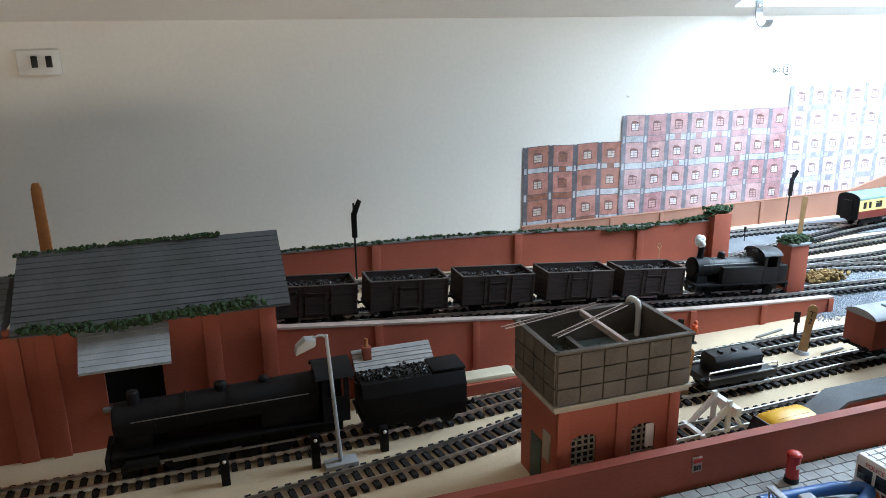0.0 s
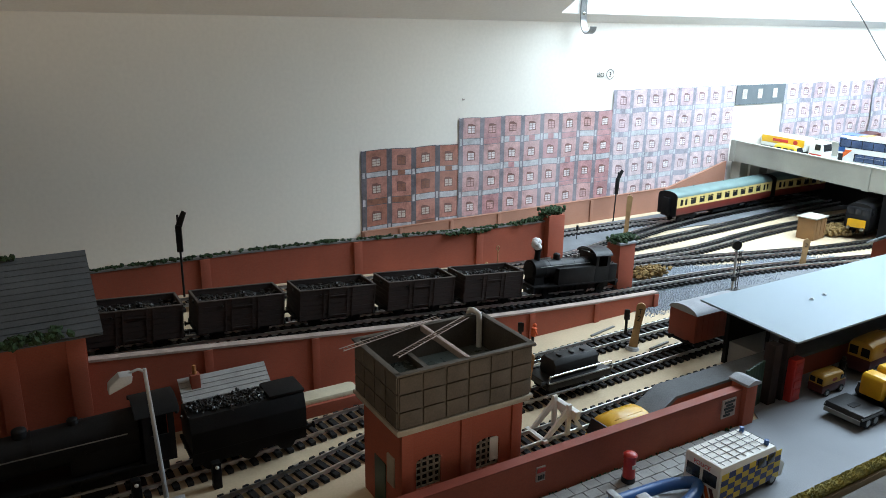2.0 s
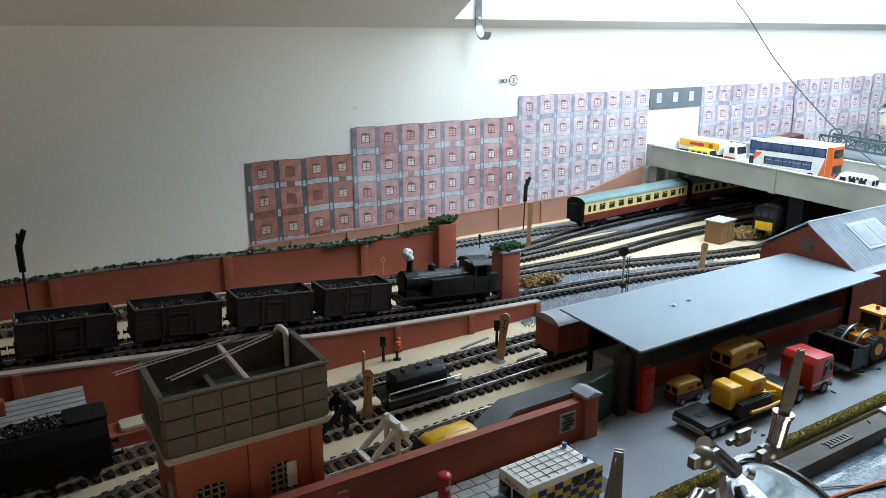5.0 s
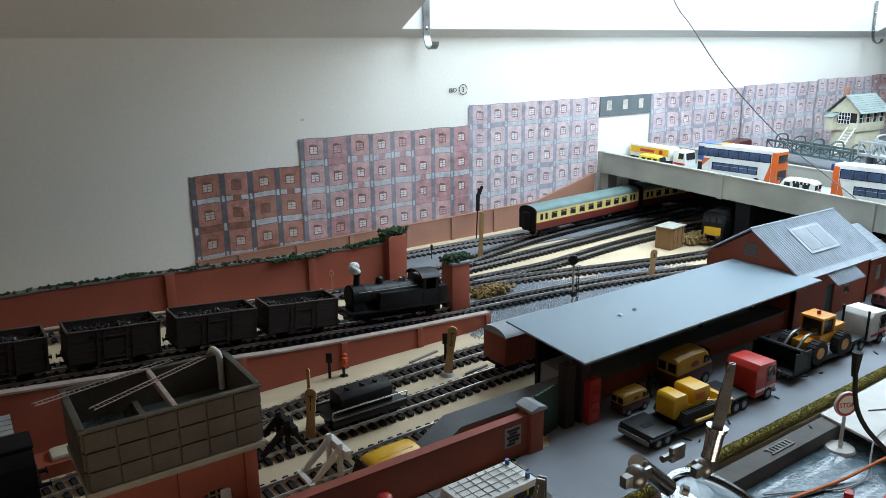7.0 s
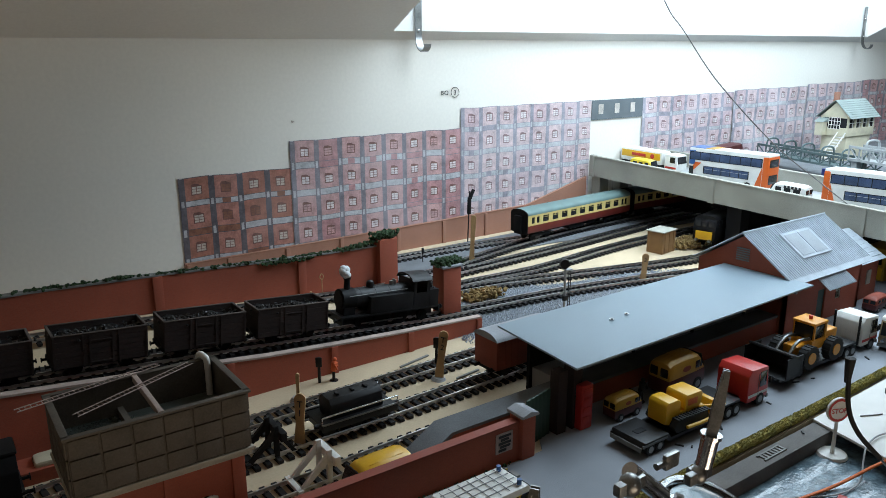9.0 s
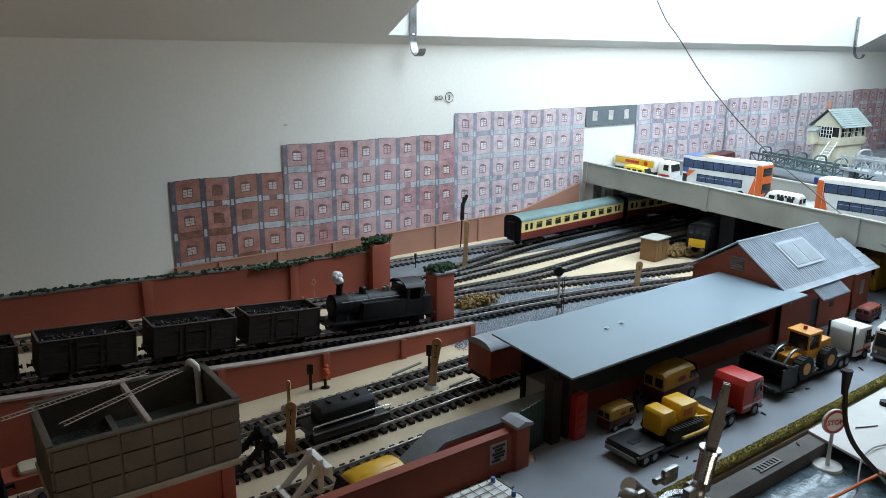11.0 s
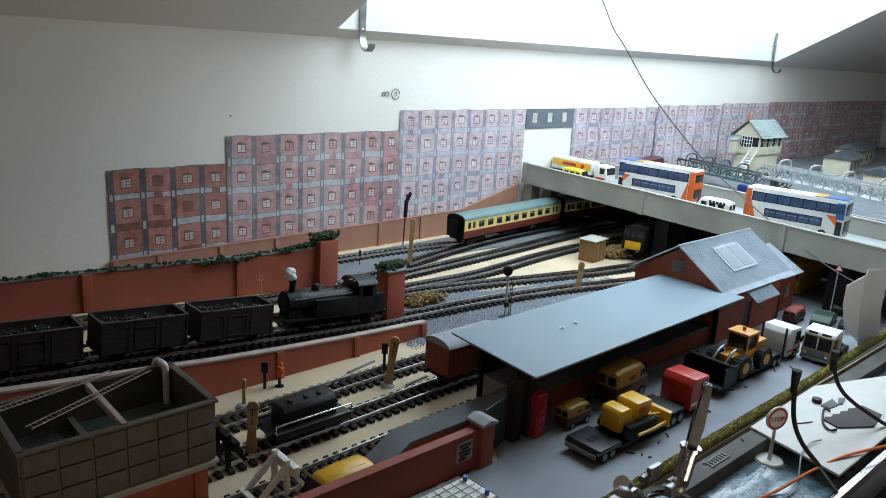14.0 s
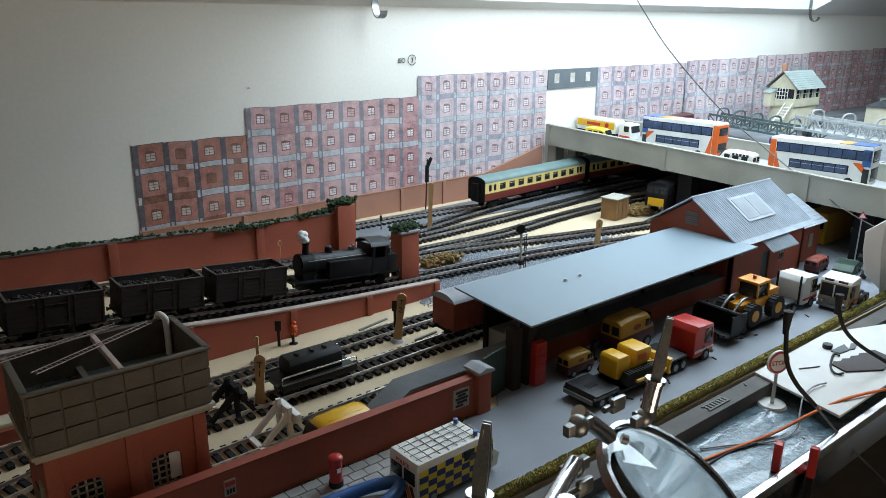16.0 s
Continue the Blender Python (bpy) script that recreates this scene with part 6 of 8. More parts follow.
def colour_signal():
    ob = thing("colour_light_signal", pose(0.806, -0.332, 0.0), "black colour light signal on a grey post with ladder", "signal")
    bm = bm_new()
    box(bm, -0.009, 0.009, -0.006, 0.006, 0, 0.0018, 0.0004)
    part("base", bm, M_BLACK, ob)
    bm = bm_new()
    cyl(bm, (-0.003, 0, 0.0018), (-0.003, 0, 0.056), 0.0014, seg=10)
    part("post", bm, M_LAMPGREY, ob)
    bm = bm_new()
    cyl(bm, (-0.007, -0.003, 0.060), (-0.005, 0.001, 0.060), 0.0058, seg=18)
    box(bm, -0.0062, -0.001, -0.002, 0.005, 0.054, 0.065, 0.001)
    part("signal_head", bm, M_BLACK, ob)
    bm = bm_new()
    for y in (-0.0015, 0.0015):
        cyl(bm, (0.0045, y, 0.0018), (0.0045, y, 0.052), 0.0005, seg=6)
    for k in range(14):
        cyl(bm, (0.0045, -0.0015, 0.004 + k * 0.0034), (0.0045, 0.0015, 0.004 + k * 0.0034), 0.0004, seg=5)
    part("ladder", bm, M_BLACK, ob)
    bm = bm_new()
    box(bm, -0.005, 0.006, -0.003, 0.003, 0.0515, 0.0525)
    part("platform", bm, M_LAMPGREY, ob)
    bm = bm_new()
    box(bm, -0.006, 0.0, -0.003, 0.001, 0.014, 0.020, 0.0006)
    part("relay_box", bm, M_BLACK, ob)


colour_signal()


def black_signal(x, y, z, h, lean, label):
    ob = thing("black_signal", pose(x, y, z, 0, lean, -20), label, "signal", "black signals")
    bm = bm_new()
    cyl(bm, (0, 0, 0), (0, 0, h), 0.0011, seg=8)
    part("post", bm, M_BLACK, ob)
    bm = bm_new()
    box(bm, -0.003, 0.003, -0.002, 0.002, h * 0.55, h * 0.88, 0.0012)
    part("signal_head", bm, M_BLACK, ob)
    bm = bm_new()
    prism(bm, [(-0.0035, h * 0.80), (0.0030, h * 0.84), (0.0085, h * 1.02), (0.0045, h * 1.05), (-0.001, h * 0.92)], "y", -0.0012, 0.0012, 0.0004)
    part("indicator_arm", bm, M_BLACK, ob)


black_signal(0.8945, -0.0225, 0.0075, 0.0815, 2, "black junction signal with a raised route indicator")
black_signal(0.190, -0.162, 0.046, 0.084, 0, "black junction signal behind the coaches")
bm = bm_new()
cyl(bm, (0.77, -0.079, 0.0065), (0.77, -0.079, 0.028), 0.0007, seg=6)
cyl(bm, (0.77, -0.079, 0.021), (0.77, -0.079, 0.029), 0.0018, seg=8)
solid("short_signal_post", bm, M_BLACK, "short black post beside the back siding", "post")
bm = bm_new()
prism(bm, [(-0.128, 0.0), (-0.114, 0.0), (-0.117, 0.150), (-0.119, 0.156), (-0.125, 0.156), (-0.127, 0.150)], "y", -0.062, -0.057, 0.0008)
solid("orange_stick", bm, M_ORWOOD, "tall orange stained wooden stick standing against the wall", "stick")


def street_lamp():
    ob = thing("street_lamp", pose(0.1155, -0.441, 0.0, 0, -3), "grey yard lamp on a tall thin post with base", "lamp")
    bm = bm_new()
    box(bm, -0.012, 0.012, -0.006, 0.006, 0, 0.004, 0.001)
    part("base", bm, M_LAMPGREY, ob)
    bm = bm_new()
    cyl(bm, (0, 0, 0.004), (0, 0, 0.103), 0.0017, 0.0012, 10)
    tube(bm, [(0, 0, 0.101), (-0.004, 0, 0.1035), (-0.010, 0, 0.102)], 0.0009, 8, 0.001)
    part("post", bm, M_LAMPGREY, ob)
    bm = bm_new()
    prism(bm, [(-0.0225, 0.0930), (-0.0085, 0.0975), (-0.0075, 0.1025), (-0.0150, 0.1035), (-0.0215, 0.0985)], "y", -0.0046, 0.0046, 0.0011)
    part("lamp_head", bm, M_LAMPGREY, ob)


street_lamp()
for x, y, h in ((0.035, -0.437, 0.022), (0.098, -0.437, 0.026), (0.150, -0.432, 0.020)):
    ob = thing("ground_signal", pose(x, y, 0), "small black ground signal lamp with a white lens", "signal", "ground signals")
    bm = bm_new()
    box(bm, -0.003, 0.003, -0.003, 0.003, 0, h, 0.0008)
    part("body", bm, M_SOOT_SHADE, ob)
    bm = bm_new()
    ball(bm, (0, -0.0032, h - 0.003), 0.0014)
    part("lens", bm, M_WHITE, ob)


def line_hut():
    ob = thing("lineside_hut", pose(1.112, -0.227, GZ(-0.227), 0, 0, 8), "small brown card hut with a flat pale roof", "hut")
    bm = bm_new()
    box(bm, -0.0185, 0.0185, -0.0135, 0.0135, 0, 0.033, 0.0004)
    part("body", bm, M_BRWOOD, ob)
    bm = bm_new()
    box(bm, -0.0205, 0.0205, -0.0155, 0.0155, 0.033, 0.0347, 0.0004)
    part("roof", bm, M_CONCRETE, ob)
    for x in (-0.012, 0.0, 0.012):
        bm = bm_new()
        box(bm, x - 0.0004, x + 0.0004, -0.0142, -0.0134, 0.001, 0.0325)
        part("batten", bm, M_BRWOOD, ob)


line_hut()
bm = bm_new()
clumps(bm, [(0.728, -0.2455, 0.003), (0.748, -0.246, 0.006), (0.768, -0.246, 0.003)], 0.0052, 520, 0.0012, 0.0032, 31, 1.5)
solid("straw_bush", bm, M_STRAW, "clump of straw coloured scatter bush beside the goods line", "bush")
bm = bm_new()
clumps(bm, [(1.150, -0.232, 0.004), (1.185, -0.238, 0.006)], 0.008, 420, 0.0015, 0.004, 32, 1.0)
solid("brown_bush", bm, M_STRAW, "clump of brown scatter beside the small hut", "bush")


# ---- yard: pavement, hedge, vehicles ----
def yard_edge():
    ob = thing("pavement", pose(0, 0, 0), "pavement of grey slabs along the yard wall", "pavement", kind="structure")
    rnd = random.Random(2)
    bm = bm_new()
    box(bm, -0.0058, 0.0058, -0.0042, 0.0042, 0, 0.0016, 0.0003)
    me = mesh_of("slab", bm, M_PAVE)
    for r in range(3):
        for k in range(26):
            o = new("slab", me)
            o.parent = ob
            o.matrix_world = pose(0.205 + k * 0.0122 + (r % 2) * 0.006, -0.5605 - r * 0.0090, 0.0016 + rnd.uniform(0, 0.0003), rnd.uniform(-1, 1), rnd.uniform(-1, 1), rnd.uniform(-1, 1))
    bm = bm_new()
    hedge_line = [Vector((0.16, -0.6455, 0.0017)), Vector((0.5, -0.6455, 0.0017)), Vector((0.9, -0.6440, 0.0017)), Vector((1.3, -0.6375, 0.0017))]
    sweep(bm, spline(hedge_line, 0.02), [(-0.0040, 0.0), (0.0040, 0.0), (0.0041, 0.0022), (0.0027, 0.0046), (0.0, 0.0056), (-0.0027, 0.0046), (-0.0041, 0.0022)])
    rnd = random.Random(41)
    rolled = spline(hedge_line, 0.002)
    for _ in range(9000):
        p, a, r = rnd.choice(rolled), rnd.uniform(-0.2, math.pi + 0.2), rnd.uniform(0.0005, 0.0011)
        c = p + Vector((rnd.uniform(-0.001, 0.001), 0.0040 * math.cos(a), max(0.0005, 0.0016 + 0.0040 * math.sin(a))))
        vs = [bm.verts.new(c + Vector(q).normalized() * r * rnd.uniform(0.6, 1.4)) for q in ((1, 0, 0), (-1, 0, 0), (0, 1, 0), (0, -1, 0), (0, 0, 1), (0, 0, -1))]
        for f in ((0, 2, 4), (2, 1, 4), (1, 3, 4), (3, 0, 4), (2, 0, 5), (1, 2, 5), (3, 1, 5), (0, 3, 5)):
            bm.faces.new([vs[q] for q in f])
    solid("hedge", bm, M_MOSSY, "low mossy yellow green hedge along the yard edge", "hedge", kind="stuff")
    bm = bm_new()
    clumps(bm, [(0.20, -0.5555, 0.0015), (0.53, -0.5555, 0.0015)], 0.0010, 300, 0.0005, 0.0013, 42)
    solid("wall_foot_moss", bm, M_MOSS, "thin dark moss along the foot of the wall", "plant", kind="stuff")
    # post box
    ob = thing("post_box", pose(0.4005, -0.5705, 0.0030), "red pillar post box with a black base", "post box")
    bm = bm_new()
    cyl(bm, (0, 0, 0), (0, 0, 0.004), 0.0049, seg=20)
    part("base", bm, M_BLACK, ob)
    bm = bm_new()
    cyl(bm, (0, 0, 0.004), (0, 0, 0.0200), 0.0043, seg=20)
    part("body", bm, M_RED2, ob)
    bm = bm_new()
    cyl(bm, (0, 0, 0.0200), (0, 0, 0.0215), 0.0050, 0.0050, 20)
    ball(bm, (0, 0, 0.0215), 0.0049, sz=0.35)
    part("cap", bm, M_RED2, ob)
    bm = bm_new()
    box(bm, -0.0014, 0.0014, -0.0046, -0.0040, 0.0120, 0.0150)
    part("plate", bm, M_WHITE, ob)


yard_edge()


def wheels(ob, xs, y, r, w=0.004, hub=None):
    for x in xs:
        for s in (-1, 1):
            bm = bm_new()
            cyl(bm, (x, s * y - w / 2, r), (x, s * y + w / 2, r), r, seg=20)
            wh = part("wheel", bm, M_RUBBER, ob)
            bm = bm_new()
            cyl(bm, (x, s * (y + w / 2) - 0.0003, r), (x, s * (y + w / 2) + 0.0004, r), r * 0.55, seg=14)
            part("hub", bm, hub or M_DULL, wh)


def police_van():
    ob = thing("police_van", pose(0.4625, -0.6085, 0.0017, 0, 0, 2), "white police van with blue and yellow chequered sides", "van")
    L, W = 0.0355, 0.0143
    bm = bm_new()
    prism(bm, [(-L, 0.004), (L, 0.004), (L + 0.002, 0.013), (L - 0.004, 0.0185), (L - 0.013, 0.0315), (-L + 0.001, 0.0325), (-L, 0.030)], "y", -W, W, 0.0009)
    body = part("body", bm, M_WHITE, ob)
    n, m = 9, 5
    for s in (-1, 1):
        for i in range(n):
            for k in range(m):
                x0 = -L + 0.002 + i * 0.0071
                z0 = 0.0050 + k * 0.0044
                if x0 + 0.007 > L - 0.004 and k > 2:
                    continue
                bm = bm_new()
                y = s * (W + 0.0001)
                box(bm, x0, x0 + 0.0070, min(y, y + s * 0.0003), max(y, y + s * 0.0003), z0, z0 + 0.0043)
                part("checker", bm, M_DBLUE if (i + k) % 2 else M_LEMON, body)
        for a, b in ((0.004, 0.013), (0.015, 0.0225)):
            bm = bm_new()
            y = s * (W + 0.0003)
            box(bm, a, b, min(y, y + s * 0.0004), max(y, y + s * 0.0004), 0.0195, 0.0268, 0.0001)
            part("side_window", bm, M_GLASSD, ob)
    for y in (-0.0067, 0.0067):
        bm = bm_new()
        box(bm, -L - 0.0005, -L + 0.0004, y - 0.0054, y + 0.0054, 0.0165, 0.0255, 0.0002)
        part("rear_window", bm, M_GLASSD, ob)
    for k in range(6):
        bm = bm_new()
        own = bmesh.new()
        a = -0.0135 + k * 0.0045
        prism(own, [(a, 0.0045), (a + 0.0026, 0.0045), (a + 0.0026 + (0.004 if k < 3 else -0.004), 0.0145), (a + (0.004 if k < 3 else -0.004), 0.0145)], "x", -L - 0.0006, -L + 0.0003)
        merge(bm, own)
        part("rear_stripe", bm, M_ORANGE if k % 2 else M_MAROON, ob)
    bm = bm_new()
    prism(bm, [(L - 0.0038, 0.0190), (L - 0.0122, 0.0305), (L - 0.0116, 0.0308), (L - 0.0032, 0.0194)], "y", -W + 0.002, W - 0.002)
    part("windscreen", bm, M_GLASSD, ob)
    bm = bm_new()
    for x in [-0.030 + 0.0075 * k for k in range(7)]:
        box(bm, x - 0.00012, x + 0.00012, -W + 0.0015, W - 0.0015, 0.0322, 0.0328)
    for y in (-0.009, -0.003, 0.003, 0.009):
        box(bm, -0.032, 0.020, y - 0.00012, y + 0.00012, 0.0322, 0.0329)
    part("roof_ribbing", bm, M_LAMPGREY, ob)
    for x, y in ((0.018, 0.010), (0.018, -0.010)):
        bm = bm_new()
        cyl(bm, (x, y, 0.0318), (x, y, 0.0355), 0.0016, seg=12)
        part("beacon", bm, M_BLUE, ob, "blue beacon")
    cu = bpy.data.curves.new("letters", "FONT")
    cu.body, cu.size, cu.align_x, cu.extrude = "POLICE", 0.0042, "CENTER", 0.0001
    tmp = new("tmp", cu)
    me = bpy.data.meshes.new_from_object(tmp.evaluated_get(bpy.context.evaluated_depsgraph_get()))
    bpy.data.objects.remove(tmp)
    me.materials.append(M_RED2)
    o = new("lettering", me)
    o.parent = ob
    o.matrix_local = Matrix.Translation((-L - 0.0005, 0, 0.0270)) @ Euler((radians(90), 0, radians(-90))).to_matrix().to_4x4()
    wheels(ob, (-0.022, 0.024), W - 0.0012, 0.0047, 0.003)


police_van()


def dinghy():
    ob = thing("inflatable_boat", pose(0.388, -0.606, 0.0017, 0, 0, -4), "blue inflatable boat with grey deck and outboard engine", "boat")
    bm = bm_new()
    tube(bm, [(-0.034, 0.0115, 0.010), (0.005, 0.0120, 0.010), (0.026, 0.008, 0.012), (0.037, 0.0, 0.0135), (0.026, -0.008, 0.012), (0.005, -0.0120, 0.010), (-0.034, -0.0115, 0.010)], 0.0042, 12, 0.002)
    part("tube", bm, M_BLUE, ob)
    bm = bm_new()
    prism(bm, [(-0.034, -0.010), (0.010, -0.010), (0.030, -0.002), (0.030, 0.002), (0.010, 0.010), (-0.034, 0.010)], "z", 0.0015, 0.0075, 0.0006)
    part("hull", bm, M_LAMPGREY, ob)
    bm = bm_new()
    box(bm, -0.012, -0.003, -0.005, 0.005, 0.0075, 0.0165, 0.0012)
    box(bm, 0.000, 0.007, -0.0045, 0.0045, 0.0075, 0.0115, 0.0012)
    part("console", bm, M_LAMPGREY, ob)
    bm = bm_new()
    for y in (-0.009, 0.009):
        cyl(bm, (-0.030, y, 0.008), (-0.030, y, 0.022), 0.0007, seg=6)
        cyl(bm, (-0.024, y, 0.008), (-0.030, y, 0.022), 0.0006, seg=6)
    box(bm, -0.032, -0.027, -0.010, 0.010, 0.021, 0.0225, 0.0003)
    part("a_frame", bm, M_LAMPGREY, ob)
    bm = bm_new()
    box(bm, -0.044, -0.036, -0.004, 0.004, 0.006, 0.016, 0.0018)
    part("outboard_engine", bm, M_BLACK, ob)


dinghy()


def small_van(m, label, sx, upper, lower, h, name="camper_van"):
    """A rounded van in two colours with windows."""
    ob = thing(name, m, label, "van", "toy vans")
    L, W = sx, sx * 0.42
    bm = bm_new()
    box(bm, -L, L, -W, W, h * 0.16, h * 0.52, 0.0012)
    part("lower_body", bm, lower, ob)
    bm = bm_new()
    rings, zb = [], h * 0.515
    for x, w, top in ((-L + 0.0004, 0.94, 0.86), (-L + 0.0016, 0.985, 0.93), (-L * 0.75, 0.985, 0.985), (0.0, 0.985, 1.0), (L - h * 0.32, 0.985, 0.975), (L - h * 0.20, 0.96, 0.90), (L - 0.0006, 0.92, 0.56)):
        t = h * top - zb
        ring = [(-W * w, zb), (-W * w, zb + t * 0.62), (-W * w * 0.93, zb + t * 0.80), (-W * w * 0.68, zb + t * 0.94), (0.0, zb + t), (W * w * 0.68, zb + t * 0.94), (W * w * 0.93, zb + t * 0.80), (W * w, zb + t * 0.62), (W * w, zb)]
        rings.append([bm.verts.new((x, y, z)) for y, z in ring])
    for a, b in zip(rings, rings[1:]):
        for q in range(9):
            bm.faces.new((a[q], a[(q + 1) % 9], b[(q + 1) % 9], b[q]))
    bm.faces.new(rings[0][::-1])
    bm.faces.new(rings[-1])
    bmesh.ops.recalc_face_normals(bm, faces=bm.faces[:])
    part("upper_body", bm, upper, ob)
    badged = upper is M_MUST
    for s in (-1, 1):
        y = s * W * 0.985
        for x0, x1 in (((0.44, 0.66), (0.70, 0.80)) if badged else ((-0.70, -0.34), (-0.18, 0.18), (0.34, 0.66))):
            bm = bm_new()
            box(bm, L * x0, L * x1, min(y, y + s * 0.0003), max(y, y + s * 0.0003), h * 0.60, h * 0.79, 0.0001)
            part("side_window", bm, M_GLASSD, ob)
        if badged:
            bm = bm_new()
            own = bmesh.new()
            cyl(own, (0, 0, -0.0003), (0, 0, 0.0003), h * 0.075, seg=18)
            own.transform(Matrix.Translation((-L * 0.05, y, h * 0.68)) @ Euler((radians(90), 0, 0)).to_matrix().to_4x4() @ Matrix.Diagonal((2.1, 1, 1, 1)))
            merge(bm, own)
            part("badge", bm, M_VANRED, ob, "red oval badge")
    for s in (-0.5, 0.5):
        bm = bm_new()
        box(bm, -L - 0.0001, -L + 0.0008, s * W * 0.95 - W * 0.34, s * W * 0.95 + W * 0.34, h * 0.58, h * 0.80, 0.0001)
        part("rear_window", bm, M_GLASSD, ob)
    bm = bm_new()
    prism(bm, [(L - 0.001, h * 0.56), (L - h * 0.15, h * 0.90), (L - h * 0.13, h * 0.90), (L + 0.0002, h * 0.56)], "y", -W * 0.85, W * 0.85)
    part("windscreen", bm, M_GLASSD, ob)
    bm = bm_new()
    for k in range(4 if badged else 2):
        y = -W * 0.6 + k * W * (0.4 if badged else 1.2)
        box(bm, -L * 0.7, L * 0.45, y - 0.0002, y + 0.0002, h * 0.93, h * (0.985 if badged and k in (1, 2) else 0.968) + 0.0002)
    part("roof_ribbing", bm, upper, ob)
    wheels(ob, (-L * 0.58, L * 0.6), W - 0.001, h * 0.17, 0.003)
    return ob


small_van(pose(0.733, -0.548, 0.0017, 0, 0, 2), "mustard and maroon delivery van parked under the canopy", 0.0270, M_MUST, M_MAROON, 0.037)
small_van(pose(0.655, -0.553, 0.0017, 0, 0, 0), "small ochre and maroon van under the canopy edge", 0.0170, M_MUST, M_MAROON, 0.0215)
yv = small_van(pose(0.4255, -0.5325, 0.0, 0, 0, 182), "yellow van parked behind the yard wall", 0.0245, M_YEL, M_YEL, 0.0325)
bm = bm_new()
prism(bm, [(0.0238, 0.004), (0.0370, 0.004), (0.0376, 0.0105), (0.0350, 0.0130), (0.0238, 0.0150)], "y", -0.0100, 0.0100, 0.0012)
part("bonnet", bm, M_YEL, yv)


def flatbed(m, label, cab, cabh, length, axles, sleeper=False):
    """A lorry: cab at +x, chassis, and a low loader behind it."""
    ob = thing("lorry", m, label, "lorry", "toy lorries")
    W = 0.0155
    bm = bm_new()
    prism(bm, [(0.0, 0.006), (0.030, 0.006), (0.031, 0.014), (0.0285, cabh), (0.004, cabh + 0.0015), (0.0, cabh - 0.004)], "y", -W, W, 0.0012)
    cabp = part("cab", bm, cab, ob)
    bm = bm_new()
    prism(bm, [(0.0305, 0.0165), (0.0288, cabh - 0.003), (0.0296, cabh - 0.003), (0.0315, 0.0165)], "y", -W + 0.002, W - 0.002)
    part("windscreen", bm, M_GLASSD, cabp)
    for s in (-1, 1):
        bm = bm_new()
        y = s * W
        box(bm, 0.017, 0.0265, min(y, y + s * 0.0004), max(y, y + s * 0.0004), 0.0175, cabh - 0.003, 0.0001)
        part("side_window", bm, M_GLASSD, cabp)
        bm = bm_new()
        box(bm, 0.001, 0.0300, min(y, y + s * 0.0003), max(y, y + s * 0.0003), 0.0105, 0.0130)
        part("stripe", bm, M_WHITE if cab is M_RED2 else M_RED2, cabp)
    if cab is M_TAN:
        bm = bm_new()
        prism(bm, [(0.0005, cabh - 0.006), (0.0292, cabh - 0.0015), (0.0270, cabh + 0.0022), (0.0040, cabh + 0.0040), (0.0005, cabh + 0.0010)], "y", -W - 0.0004, W + 0.0004, 0.0012)
        roof = part("cab_roof", bm, M_WHITE, cabp, "white moulded cab roof")
        for y in (-0.0070, 0.0070):
            bm = bm_new()
            box(bm, 0.0262, 0.0286, y - 0.0048, y + 0.0048, cabh - 0.0006, cabh + 0.0018, 0.0004)
            part("roof_window", bm, M_GLASSD, roof)
        bm = bm_new()
        box(bm, 0.0305, 0.0322, -0.0006, 0.0006, 0.0165, cabh - 0.003, 0.0002)
        part("screen_pillar", bm, M_WHITE, cabp)
    for s in (-1, 1):
        bm = bm_new()
        y = s * (W + 0.0001)
        box(bm, 0.0148, 0.0153, min(y, y + s * 0.0003), max(y, y + s * 0.0003), 0.0075, cabh - 0.003)
        part("door_seam", bm, M_GREYBED, cabp)
        bm = bm_new()
        box(bm, 0.0295, 0.0310, s * (W + 0.0016) - 0.0010, s * (W + 0.0016) + 0.0010, 0.0190, 0.0255, 0.0004)
        part("mirror", bm, M_BLACK, cabp)
        bm = bm_new()
        cyl(bm, (0.0310, s * 0.0110, 0.0105), (0.0322, s * 0.0110, 0.0105), 0.0016, seg=12)
        part("headlight", bm, M_CHROME, cabp)
    bm = bm_new()
    box(bm, 0.0295, 0.0325, -W, W, 0.004, 0.008, 0.0006)
    part("bumper", bm, M_DULL, cabp)
    bm = bm_new()
    for k in range(4):
        box(bm, 0.0305, 0.0316, -W * 0.7, W * 0.7, 0.0088 + k * 0.0015, 0.0096 + k * 0.0015)
    part("grille", bm, M_DULL, cabp)
    bm = bm_new()
    box(bm, -0.034, 0.004, -0.008, 0.008, 0.007, 0.010, 0.0004)
    box(bm, -0.030, -0.010, -0.011, 0.011, 0.010, 0.0125, 0.0008)
    for x in (-0.014, -0.024):
        cyl(bm, (x, 0, 0.0125), (x, 0, 0.0140), 0.0050, seg=16)
    part("chassis", bm, M_BLACK, ob)
    wheels(ob, (0.019, -0.016, -0.027), W - 0.002, 0.0058, 0.005)
    if sleeper:
        for s in (-1, 1):
            bm = bm_new()
            cyl(bm, (-0.003, s * 0.013, 0.008), (-0.003, s * 0.013, cabh + 0.004), 0.0012, seg=8)
            part("exhaust_pipe", bm, M_BLACK, ob)
    if length:
        r = -0.030 - length
        bm = bm_new()
